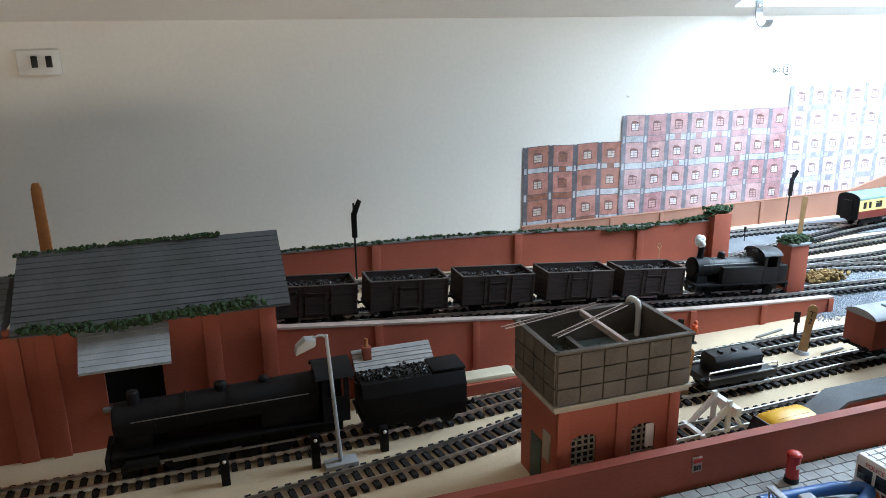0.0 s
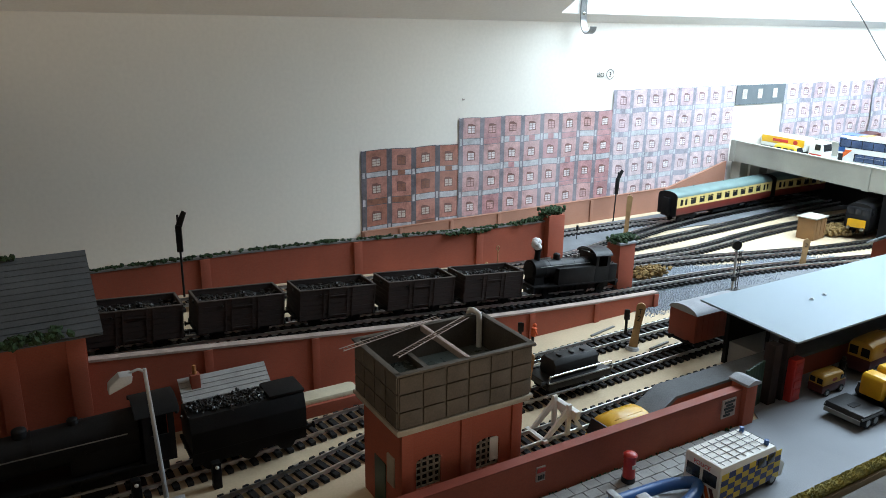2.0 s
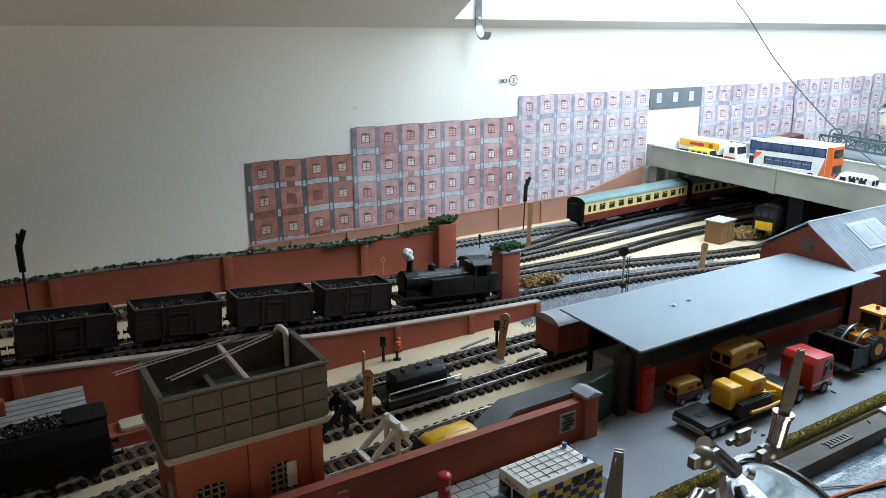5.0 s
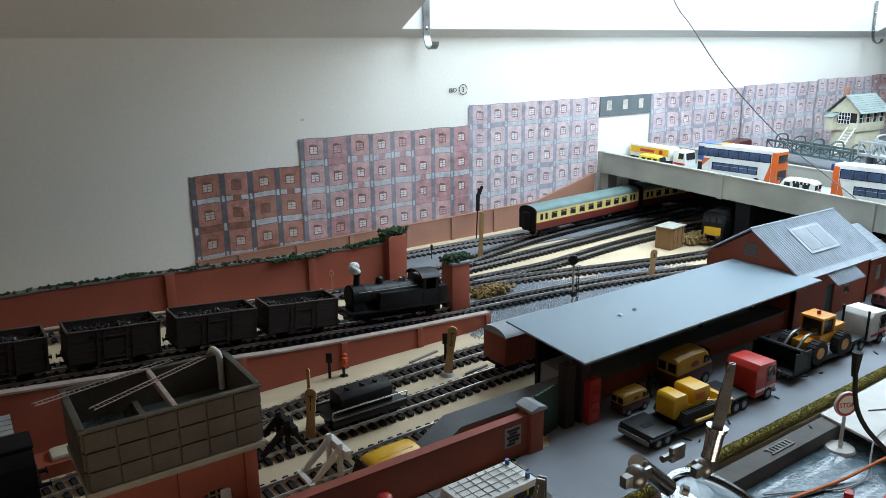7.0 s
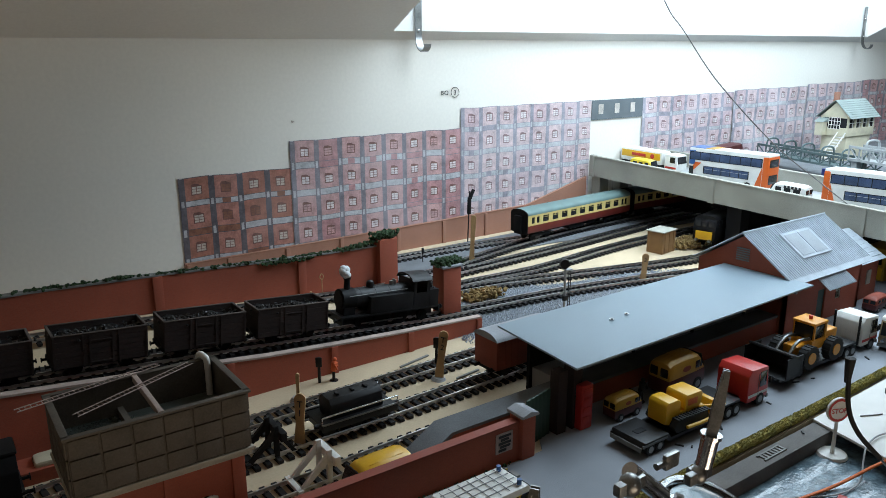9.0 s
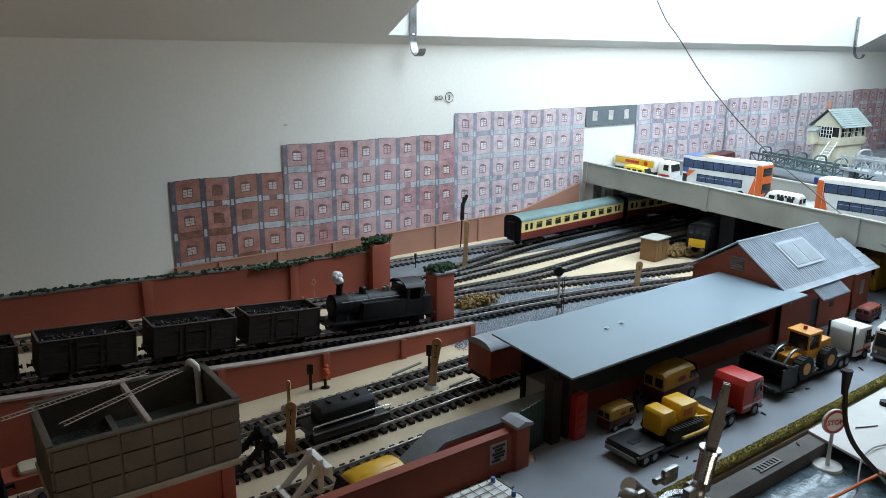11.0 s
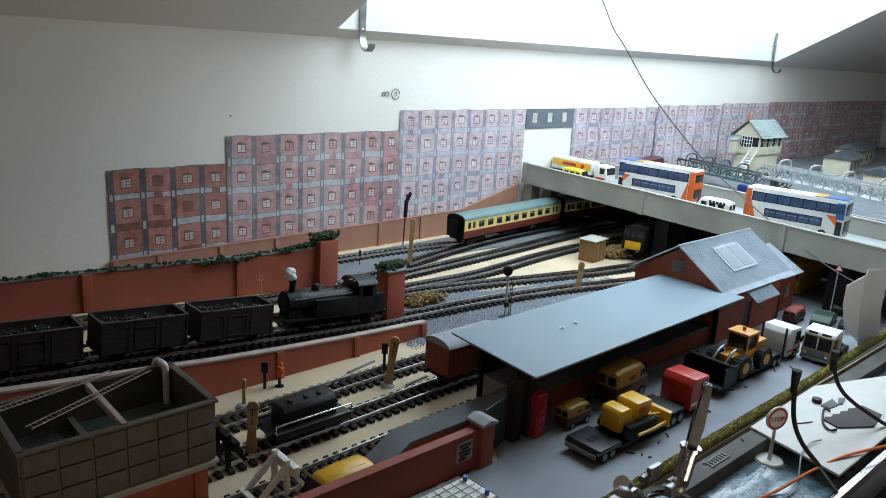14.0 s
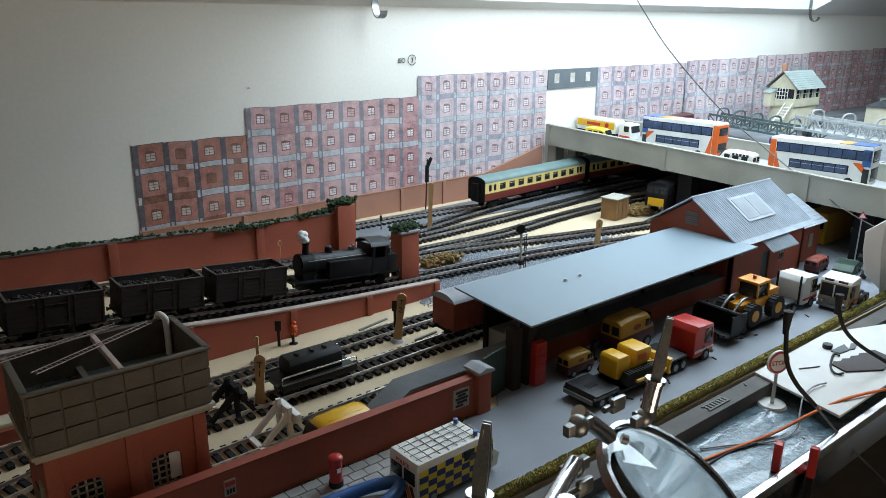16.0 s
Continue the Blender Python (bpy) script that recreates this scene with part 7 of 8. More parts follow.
        prism(bm, [(r, 0.0090), (r + 0.003, 0.0128), (r + 0.031, 0.0128), (r + 0.034, 0.0085), (-0.040, 0.0085), (-0.036, 0.0150), (-0.012, 0.0150), (-0.012, 0.0128), (-0.033, 0.0128), (-0.037, 0.0055), (r + 0.031, 0.0055), (r + 0.029, 0.0090)], "y", -W - 0.001, W + 0.001, 0.0004)
        part("low_loader_deck", bm, M_BLACK, ob)
        bm = bm_new()
        box(bm, r + 0.010, r + 0.021, -0.003, 0.003, 0.0126, 0.0133, 0.0004)
        part("deck_slot", bm, M_SOOT_SHADE, ob)
        for s in (-1, 1):
            bm = bm_new()
            box(bm, r + 0.001, r + 0.030, s * (W + 0.0004) - 0.0008, s * (W + 0.0004) + 0.0008, 0.0090, 0.0112, 0.0003)
            part("side_rail", bm, M_GREYBED, ob)
        bm = bm_new()
        box(bm, -0.0306 - length, -0.030 - length, -W, W, 0.0055, 0.0095, 0.0002)
        part("tail_plate", bm, M_KERB, ob)
        wheels(ob, [-0.030 - length + 0.011 + 0.0105 * k for k in range(axles)], W - 0.002, 0.0050, 0.005)
    return ob


flatbed(pose(0.7490, -0.5945, 0.0017, 0, 0, 0), "red cabbed lorry with a black low loader trailer in the yard", M_RED2, 0.0345, 0.1075, 2)
flatbed(pose(0.9590, -0.5885, 0.0017, 0, 0, -2), "white cabbed lorry pulling a black low loader", M_WHITE, 0.035, 0.100, 2, True)
flatbed(pose(1.0140, -0.6225, 0.0017, 0, 0, 184), "white and tan lorry tractor facing down the yard", M_TAN, 0.033, 0, 0, True)


def bulldozer():
    ob = thing("bulldozer", pose(0.6750, -0.5965, 0.0098, 0, 0, -3) @ Matrix.Diagonal((1.17, 1.12, 1.17, 1)), "yellow toy bulldozer riding on a black trailer", "bulldozer")
    for s in (-1, 1):
        bm = bm_new()
        own = bmesh.new()
        pr = [(-0.018, 0.001), (-0.021, 0.005), (-0.018, 0.010), (0.012, 0.010), (0.015, 0.005), (0.012, 0.001)]
        prism(own, pr, "y", s * 0.011 - 0.003, s * 0.011 + 0.003, 0.0008)
        merge(bm, own)
        for k in range(12):
            x = -0.018 + k * 0.0028
            box(bm, x, x + 0.0016, s * 0.011 - 0.0034, s * 0.011 + 0.0034, 0.0098, 0.0108)
        part("track", bm, M_RUBBER, ob)
        bm = bm_new()
        tube(bm, [(-0.010, s * 0.0155, 0.004), (0.006, s * 0.0158, 0.004), (0.022, s * 0.0155, 0.005)], 0.0013, 8, 0.002)
        part("push_arm", bm, M_YEL, ob)
    bm = bm_new()
    box(bm, -0.022, 0.014, -0.008, 0.008, 0.005, 0.0125, 0.001)
    part("hull", bm, M_YEL, ob)
    bm = bm_new()
    prism(bm, [(-0.0245, 0.006), (-0.010, 0.006), (-0.010, 0.0205), (-0.013, 0.0222), (-0.0225, 0.0222), (-0.0245, 0.0200)], "y", -0.0085, 0.0085, 0.0012)
    part("engine_hood", bm, M_YEL, ob)
    bm = bm_new()
    prism(bm, [(-0.006, 0.0125), (0.010, 0.0125), (0.0115, 0.0215), (0.010, 0.0238), (-0.005, 0.0238), (-0.0065, 0.0215)], "y", -0.0092, 0.0092, 0.0012)
    cab = part("cab", bm, M_YEL, ob)
    for s in (-1, 1):
        bm = bm_new()
        box(bm, -0.004, 0.006, s * 0.0090 - 0.0002, s * 0.0090 + 0.0002, 0.0155, 0.0205, 0.0001)
        part("cab_window", bm, M_ORANGE, cab)
    bm = bm_new()
    prism(bm, [(0.0235, 0.0005), (0.0265, 0.0005), (0.0250, 0.0045), (0.0262, 0.0100), (0.0275, 0.0122), (0.0245, 0.0115), (0.0228, 0.0060)], "y", -0.0170, 0.0170, 0.0004)
    part("blade", bm, M_YEL, ob)
    bm = bm_new()
    for s in (-1, 1):
        cyl(bm, (0.006, s * 0.0075, 0.012), (0.0235, s * 0.0085, 0.0085), 0.0010, seg=8)
    part("blade_ram", bm, M_YEL, ob)


bulldozer()


def wheel_loader():
    ob = thing("wheel_loader", pose(0.8740, -0.5880, 0.0116, 0, 0, 178) @ Matrix.Diagonal((1.22, 1.12, 1.14, 1)), "amber toy wheel loader with a raised black bucket", "loader")
    bm = bm_new()
    box(bm, -0.030, 0.004, -0.010, 0.010, 0.010, 0.019, 0.0014)
    box(bm, -0.032, -0.016, -0.0095, 0.0095, 0.016, 0.024, 0.0016)
    box(bm, 0.004, 0.018, -0.007, 0.007, 0.009, 0.016, 0.0012)
    part("body", bm, M_AMBER, ob)
    bm = bm_new()
    box(bm, -0.014, 0.002, -0.009, 0.009, 0.019, 0.032, 0.0012)
    cab = part("cab", bm, M_GLASSD, ob)
    bm = bm_new()
    box(bm, -0.0155, 0.0035, -0.0105, 0.0105, 0.032, 0.0345, 0.0008)
    for x in (-0.0145, 0.0015):
        for y in (-0.0093, 0.0093):
            box(bm, x - 0.0008, x + 0.0008, y - 0.0006, y + 0.0006, 0.019, 0.032)
    part("cab_frame", bm, M_AMBER, cab)
    bm = bm_new()
    cyl(bm, (-0.006, 0, 0.0345), (-0.006, 0, 0.0375), 0.0016, seg=10)
    part("beacon", bm, M_RED2, cab)
    for x in (-0.021, 0.013):
        for s in (-1, 1):
            bm = bm_new()
            cyl(bm, (x, s * 0.0135 - 0.0035, 0.0085), (x, s * 0.0135 + 0.0035, 0.0085), 0.0098, seg=24)
            for k in range(18):
                a = 2 * math.pi * k / 18
                own_m = Matrix.Translation((x, s * 0.0135, 0.0085)) @ Euler((0, a, 0)).to_matrix().to_4x4()
                box(bm, 0.0094, 0.0104, -0.0036, 0.0036, -0.0007, 0.0007, 0, own_m)
            t = part("tyre", bm, M_RUBBER, ob)
            bm = bm_new()
            cyl(bm, (x, s * 0.0172 - 0.0004, 0.0085), (x, s * 0.0172 + 0.0004, 0.0085), 0.0050, seg=18)
            part("rim", bm, M_AMBER, t)
    for s in (-1, 1):
        bm = bm_new()
        tube(bm, [(0.002, s * 0.006, 0.020), (0.018, s * 0.006, 0.021), (0.032, s * 0.006, 0.009)], 0.0014, 8, 0.002)
        part("lift_arm", bm, M_DULL, ob)
    bm = bm_new()
    prism(bm, [(0.030, 0.0), (0.052, -0.001), (0.053, 0.0005), (0.034, 0.003), (0.033, 0.012), (0.046, 0.019), (0.045, 0.0205), (0.030, 0.0145)], "y", -0.020, 0.020, 0.0004)
    box(bm, 0.030, 0.050, -0.020, -0.019, 0.0, 0.0175)
    box(bm, 0.030, 0.050, 0.019, 0.020, 0.0, 0.0175)
    for k in range(9):
        y = -0.018 + k * 0.0045
        box(bm, 0.052, 0.056, y - 0.0008, y + 0.0008, -0.0008, 0.0004)
    part("bucket", bm, M_BLACK, ob)


wheel_loader()


def toy_car(m, label, paint, L=0.030):
    ob = thing("toy_car", m, label, "car", "toy cars")
    W = 0.0115
    bm = bm_new()
    prism(bm, [(-L, 0.003), (L, 0.003), (L, 0.0085), (L * 0.45, 0.0098), (L * 0.20, 0.0160), (-L * 0.65, 0.0160), (-L * 0.95, 0.0100)], "y", -W, W, 0.0012)
    part("body", bm, paint, ob)
    for s in (-1, 1):
        bm = bm_new()
        y = s * W
        box(bm, -L * 0.6, L * 0.2, min(y, y + s * 0.0003), max(y, y + s * 0.0003), 0.0105, 0.0145, 0.0001)
        part("side_window", bm, M_GLASSD, ob)
    bm = bm_new()
    prism(bm, [(L * 0.46, 0.0102), (L * 0.24, 0.0155), (L * 0.26, 0.0158), (L * 0.49, 0.0103)], "y", -W * 0.85, W * 0.85)
    part("windscreen", bm, M_GLASSD, ob)
    wheels(ob, (-L * 0.58, L * 0.58), W - 0.001, 0.0038, 0.003)


small_van(pose(1.1080, -0.5480, 0.0017, 0, 0, 4), "dull maroon box van parked at the depot end", 0.0190, M_VANRED, M_MAROON, 0.0190)
toy_car(pose(1.1300, -0.5760, 0.0017, 0, 0, 12), "dark green toy car among the parked vehicles", M_DGREEN)
toy_car(pose(1.2080, -0.5720, 0.0017, 0, 0, 14), "black toy car among the parked vehicles", M_BLACK)
def bare_chassis():
    ob = thing("lorry_chassis", pose(1.1550, -0.6050, 0.0017, 0, 0, 12), "bare black toy lorry chassis with bright fittings by the hedge", "lorry chassis")
    for s in (-1, 1):
        bm = bm_new()
        box(bm, -0.042, 0.042, s * 0.0060 - 0.0012, s * 0.0060 + 0.0012, 0.0065, 0.0095, 0.0004)
        part("frame_rail", bm, M_BLACK, ob)
    for x in (-0.036, -0.014, 0.010, 0.036):
        bm = bm_new()
        box(bm, x - 0.0015, x + 0.0015, -0.0110, 0.0110, 0.0085, 0.0105, 0.0003)
        part("cross_member", bm, M_GREYBED, ob)
    for x in (-0.026, 0.022):
        bm = bm_new()
        cyl(bm, (x, -0.0085, 0.0115), (x + 0.010, -0.0085, 0.0115), 0.0028, seg=12)
        part("air_tank", bm, M_DULL, ob)
    wheels(ob, (-0.030, -0.018, 0.030), 0.0125, 0.0055, 0.005)


bare_chassis()
bm = bm_new()
box(bm, 1.22, 1.30, -0.505, -0.475, 0.003, 0.048, 0.003)
mb = solid("mustard_lorry_body", bm, M_MUST, "mustard box body with a yellow end parked under the bridge", "lorry body")
bm = bm_new()
box(bm, 1.2184, 1.2206, -0.5025, -0.4775, 0.0060, 0.0220, 0.0005)
part("end_panel", bm, M_YEL, mb, "yellow lower end panel")
for y in (-0.4960, -0.4840):
    bm = bm_new()
    box(bm, 1.2188, 1.2206, y - 0.0045, y + 0.0045, 0.0260, 0.0400, 0.0004)
    part("end_window", bm, M_GLASSD, mb)


# ---- road bridge ----
def bx(y):
    """The near edge of the road bridge."""
    return 1.179 + 0.004 * y


def road_rise(y):
    """The road falls gently away from the wall."""
    return 0.0112 + 0.030 * y


def road_bridge():
    ob = thing("road_bridge", pose(0, 0, 0), "weathered concrete road bridge crossing the tracks", "bridge")
    ya, yb = -0.0095, -0.86

    def skew(bm, x0, x1, y0, y1, z0, z1, bev=0.0):
        own = bmesh.new()
        box(own, 0, 1, y0, y1, z0, z1)
        for v in own.verts:
            v.co.x = bx(v.co.y) + (x0 if v.co.x < 0.5 else x1)
            if v.co.z > 0.05:
                v.co.z += road_rise(v.co.y)
        if bev:
            bmesh.ops.bevel(own, geom=own.edges[:], offset=bev, segments=2, affect="EDGES")
        merge(bm, own)

    for nm, a in (("near_parapet", 0.0), ("far_parapet", 0.168)):
        bm = bm_new()
        skew(bm, a, a + 0.006, yb, ya, 0.0735, 0.1075)
        skew(bm, a - 0.001, a + 0.0075, yb, ya, 0.1075, 0.1100, 0.0004)
        par = part(nm, bm, M_CONCRETE, ob)
        for y in (-0.014, -0.262, -0.487, -0.71):
            bm = bm_new()
            skew(bm, a - 0.0025, a + 0.007, y - 0.005, y + 0.005, 0.0725, 0.1105, 0.0006)
            part("pier_panel", bm, M_CONCRETE, par)
    bm = bm_new()
    skew(bm, 0.006, 0.168, yb, ya, 0.0800, 0.0850)
    part("deck", bm, M_LAMPGREY, ob)
    # piers away from the wall are black: shade under the deck as colour
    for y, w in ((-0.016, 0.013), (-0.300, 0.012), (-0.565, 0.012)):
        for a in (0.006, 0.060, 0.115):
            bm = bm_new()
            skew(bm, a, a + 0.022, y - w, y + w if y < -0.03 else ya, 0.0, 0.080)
            part("pier", bm, M_CONCRETE if y > -0.1 else M_SOOT_SHADE, ob)
    # back wall of the road, black for the shade beneath the deck
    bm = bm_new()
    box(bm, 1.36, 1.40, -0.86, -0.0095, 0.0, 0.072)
    part("abutment", bm, M_SOOT_SHADE, ob)


road_bridge()


def double_decker(m, rear_first, label):
    """A double deck bus; the orange rear is at -x."""
    ob = thing("double_decker_bus", m, label, "bus", "toy buses")
    L, W, H = 0.0690, 0.0165, 0.0575
    bm = bm_new()
    box(bm, -L, L, -W, W, 0.004, H, 0.0022)
    body = part("body", bm, M_WHITE, ob)
    bm = bm_new()
    box(bm, -L - 0.0004, -L + 0.009, -W - 0.0004, W + 0.0004, 0.006, H - 0.003, 0.0018)
    part("rear_panel", bm, M_ORANGE, body, "orange rear panel")
    for s in (-1, 1):
        y = s * (W + 0.0001)

        def sq(name, x0, x1, z0, z1, mm, t=0.0004, parent=body):
            bm2 = bm_new()
            box(bm2, x0, x1, min(y, y + s * t), max(y, y + s * t), z0, z1, 0.0001)
            return part(name, bm2, mm, parent)

        sq("upper_glazing", -L + 0.0095, L - 0.0015, 0.0375, 0.0512, M_GLASSD, 0.0003)
        for k in range(7):
            x = -L + 0.0110 + k * 0.0178
            sq("upper_window", x, x + 0.0165, 0.0385, 0.0500, M_GLASSB, 0.0006)
        sq("lower_glazing", -L + 0.030, L - 0.028, 0.0165, 0.0292, M_GLASSD, 0.0003)
        for k in range(5):
            x = -L + 0.0315 + k * 0.0155
            sq("lower_window", x, x + 0.0142, 0.0175, 0.0282, M_GLASSB, 0.0006)
            sq("window_rail", x, x + 0.0142, 0.0240, 0.0245, M_LAMPGREY, 0.0008)
        sq("front_swoosh", L - 0.012, L - 0.001, 0.030, 0.053, M_BLUE, 0.0003)
        bm2 = bm_new()
        own = bmesh.new()
        prism(own, [(L - 0.024, 0.034), (L - 0.012, 0.034), (L - 0.004, 0.020), (L - 0.007, 0.018)], "y", min(y, y + s * 0.0003), max(y, y + s * 0.0003))
        merge(bm2, own)
        part("orange_swoosh", bm2, M_ORANGE, body)
        own = bmesh.new()
        bm2 = bm_new()
        prism(own, [(-L + 0.009, 0.006), (-L + 0.020, 0.006), (-L + 0.009, 0.040)], "y", min(y, y + s * 0.0003), max(y, y + s * 0.0003))
        merge(bm2, own)
        part("orange_swoosh", bm2, M_ORANGE, body)
        sq("door", L - 0.010, L - 0.002, 0.007, 0.027, M_GLASSD)
    bm = bm_new()
    box(bm, L - 0.030, L - 0.001, -W + 0.001, W - 0.001, H - 0.0003, H + 0.0006)
    part("blue_roof", bm, M_BLUE, body)
    bm = bm_new()
    box(bm, L - 0.045, L - 0.030, -W + 0.001, W - 0.001, H - 0.0003, H + 0.0006)
    part("yellow_roof_band", bm, M_MUST, body)
    for z0, z1 in ((0.036, 0.052), (0.010, 0.028)):
        bm = bm_new()
        box(bm, L - 0.0003, L + 0.0005, -W + 0.002, W - 0.002, z0, z1, 0.0002)
        part("windscreen", bm, M_GLASSD, ob)
        bm = bm_new()
        box(bm, -L - 0.0009, -L - 0.0002, -W + 0.004, W - 0.004, z0 + 0.002, z1 - 0.002, 0.0002)
        part("rear_window", bm, M_GLASSD, ob)
    wheels(ob, (-0.038, 0.043), W - 0.001, 0.0063, 0.003)


double_decker(pose(1.266, -0.235, 0.085 + road_rise(-0.235), 0, 0, 93), True, "white double decker bus with orange and blue ends")
double_decker(pose(1.268, -0.463, 0.085 + road_rise(-0.463), 0, 0, -84), False, "second white double decker bus with orange rear and blue front")


def tanker():
    ob = thing("tanker_lorry", pose(1.282, -0.062, 0.085 + road_rise(-0.062), 0, 1.7, -86), "white and yellow tanker lorry on the bridge", "lorry")
    bm = bm_new()
    box(bm, -0.060, 0.030, -0.0145, 0.0145, 0.010, 0.034, 0.005)
    tank = part("tank", bm, M_WHITE, ob)
    for s in (-1, 1):
        bm = bm_new()
        y = s * 0.0147
        box(bm, -0.056, 0.026, min(y, y + s * 0.0004), max(y, y + s * 0.0004), 0.018, 0.030, 0.0001)
        part("yellow_panel", bm, M_YEL, tank)
        bm = bm_new()
        box(bm, -0.034, -0.004, min(y, y + s * 0.0008), max(y, y + s * 0.0008), 0.0215, 0.0265, 0.0001)
        part("red_mark", bm, M_RED2, tank)
        bm = bm_new()
        cyl(bm, (0.010, y, 0.024), (0.010, y + s * 0.0008, 0.024), 0.0042, seg=14)
        part("round_mark", bm, M_RED2, tank)
    bm = bm_new()
    prism(bm, [(0.036, 0.004), (0.062, 0.004), (0.062, 0.016), (0.059, 0.031), (0.036, 0.032)], "y", -0.0150, 0.0150, 0.001)
    cab = part("cab", bm, M_WHITE, ob)
    bm = bm_new()
    prism(bm, [(0.0618, 0.017), (0.0594, 0.0285), (0.0602, 0.0285), (0.0628, 0.017)], "y", -0.0125, 0.0125)
    part("windscreen", bm, M_GLASSD, cab)
    for s in (-1, 1):
        bm = bm_new()
        y = s * 0.0150
        box(bm, 0.047, 0.057, min(y, y + s * 0.0004), max(y, y + s * 0.0004), 0.0180, 0.0280)
        part("side_window", bm, M_GLASSD, cab)
        bm = bm_new()
        box(bm, 0.038, 0.060, min(y, y + s * 0.0003), max(y, y + s * 0.0003), 0.008, 0.011)
        part("stripe", bm, M_RED2, cab)
    bm = bm_new()
    box(bm, -0.060, 0.040, -0.008, 0.008, 0.006, 0.0105)
    part("chassis", bm, M_BLACK, ob)
    wheels(ob, (-0.050, -0.037, 0.050), 0.0130, 0.0058, 0.004)


tanker()
small_van(pose(1.2260, -0.0900, 0.085 + road_rise(-0.09), 0, 1.7, -86), "small lemon yellow van on the bridge", 0.0230, M_LEMON, M_LEMON, 0.0270)
wv = small_van(pose(1.2250, -0.3600, 0.085 + road_rise(-0.36), 0, -1.7, 93), "small white van with dark marks between the buses", 0.0270, M_WHITE, M_WHITE, 0.0310)
for k in range(5):
    bm = bm_new()
    box(bm, -0.020 + k * 0.0055, -0.0165 + k * 0.0055, -0.0119, -0.0111, 0.0245, 0.0285, 0.0002)
    part("text_bar", bm, M_INK, wv)
    bm = bm_new()
    box(bm, -0.020 + k * 0.0055, -0.0165 + k * 0.0055, 0.0111, 0.0119, 0.0235, 0.0275, 0.0002)
    part("text_bar", bm, M_INK, wv)
toy_car(pose(1.215, -0.590, 0.085 + road_rise(-0.59), 0, -1.7, 93), "pale toy car at the bridge end", M_WHITE, 0.026)
toy_car(pose(1.318, -0.045, 0.085 + road_rise(-0.045), 0, -1.7, 93), "grey toy car behind the tanker", M_LAMPGREY, 0.024)


def far_layout():
    # plain high-level board behind the bridge
    bm = bm_new()
    box(bm, 1.40, 3.2, -0.70, -0.0095, 0.0002, 0.070)
    solid("upper_board", bm, M_GREYBED, "grey raised board behind the road bridge", "ground", kind="structure")
    # low white wall along the road
    bm = bm_new()
    box(bm, 1.358, 1.3635, -0.70, -0.10, 0.0702, 0.106)
    solid("road_back_wall", bm, M_LAMPGREY, "low pale wall along the far side of the road", "wall", kind="structure")

    def girder(p, q, h, material, label, arches):
        p, q = Vector(p), Vector(q)
        d = q - p
        m = Matrix.Translation(p) @ Euler((0, 0, math.atan2(d.y, d.x))).to_matrix().to_4x4()
        L = math.hypot(d.x, d.y)
        ob = thing("girder_bridge", m, label, "bridge", "girder bridges")
        for y in (-0.016, 0.016):
            bm = bm_new()
            box(bm, 0, L, y - 0.0016, y + 0.0016, 0, 0.004)
            box(bm, 0, L, y - 0.0016, y + 0.0016, h - 0.004, h)
            n = max(4, int(L / 0.022))
            for k in range(n):
                x0, x1 = L * k / n, L * (k + 1) / n
                box(bm, x0 - 0.001, x0 + 0.001, y - 0.001, y + 0.001, 0, h)
                cyl(bm, (x0, y, 0.002 if k % 2 else h - 0.002), (x1, y, h - 0.002 if k % 2 else 0.002), 0.0012, seg=5)
            part("truss", bm, material, ob)
        for k in range(arches):
            x = L * (k + 0.5) / arches
            bm = bm_new()
            tube(bm, [(x, -0.016, h * 0.6), (x, -0.013, h + 0.008), (x, 0, h + 0.012), (x, 0.013, h + 0.008), (x, 0.016, h * 0.6)], 0.0018, 8, 0.003)
            part("arched_brace", bm, material, ob)
        bm = bm_new()
        box(bm, 0, L, -0.014, 0.014, 0.001, 0.003)
        part("deck", bm, material, ob)
        for x in (0.01, L - 0.01):
            bm = bm_new()
            box(bm, x - 0.006, x + 0.006, -0.012, 0.012, 0.0705 - p.z, 0.0)
            part("support", bm, material, ob)

    girder((1.640, -0.060, 0.092), (1.560, -0.330, 0.092), 0.022, M_GANTRY, "grey green girder bridge with arched braces", 6)
    girder((1.560, -0.285, 0.112), (1.460, -0.600, 0.100), 0.026, M_LGIRD, "pale grey lattice girder bridge with arched braces", 5)

    # signal box
    ob = thing("signal_box", pose(1.86, -0.115, 0.0702, 0, 0, -3) @ Matrix.Diagonal((1.15, 1.15, 1.15, 1)), "cream signal box with a grey green roof and stairs", "building")
    bm = bm_new()
    box(bm, -0.040, 0.040, -0.024, 0.024, 0, 0.045, 0.0006)
    part("lower_wall", bm, M_CREAMP, ob)
    bm = bm_new()
    box(bm, -0.044, 0.044, -0.027, 0.027, 0.045, 0.060, 0.0005)
    prism(bm, [(-0.027, 0.080), (0.027, 0.080), (0, 0.106)], "x", -0.044, -0.041)
    prism(bm, [(-0.027, 0.080), (0.027, 0.080), (0, 0.106)], "x", 0.041, 0.044)
    for x in (-0.044, -0.022, 0.0, 0.022, 0.041):
        for y in (-0.027, 0.024):
            box(bm, x, x + 0.003, y, y + 0.003, 0.060, 0.080)
    box(bm, -0.044, 0.044, -0.027, 0.027, 0.078, 0.081)
    part("cabin", bm, M_CREAMP, ob)
    bm = bm_new()
    box(bm, -0.041, 0.041, -0.0245, 0.0245, 0.060, 0.078)
    win = part("glazing", bm, M_GLASSD, ob)
    for s, y in ((-1, -0.026), (1, 0.026)):
        bm = bm_new()
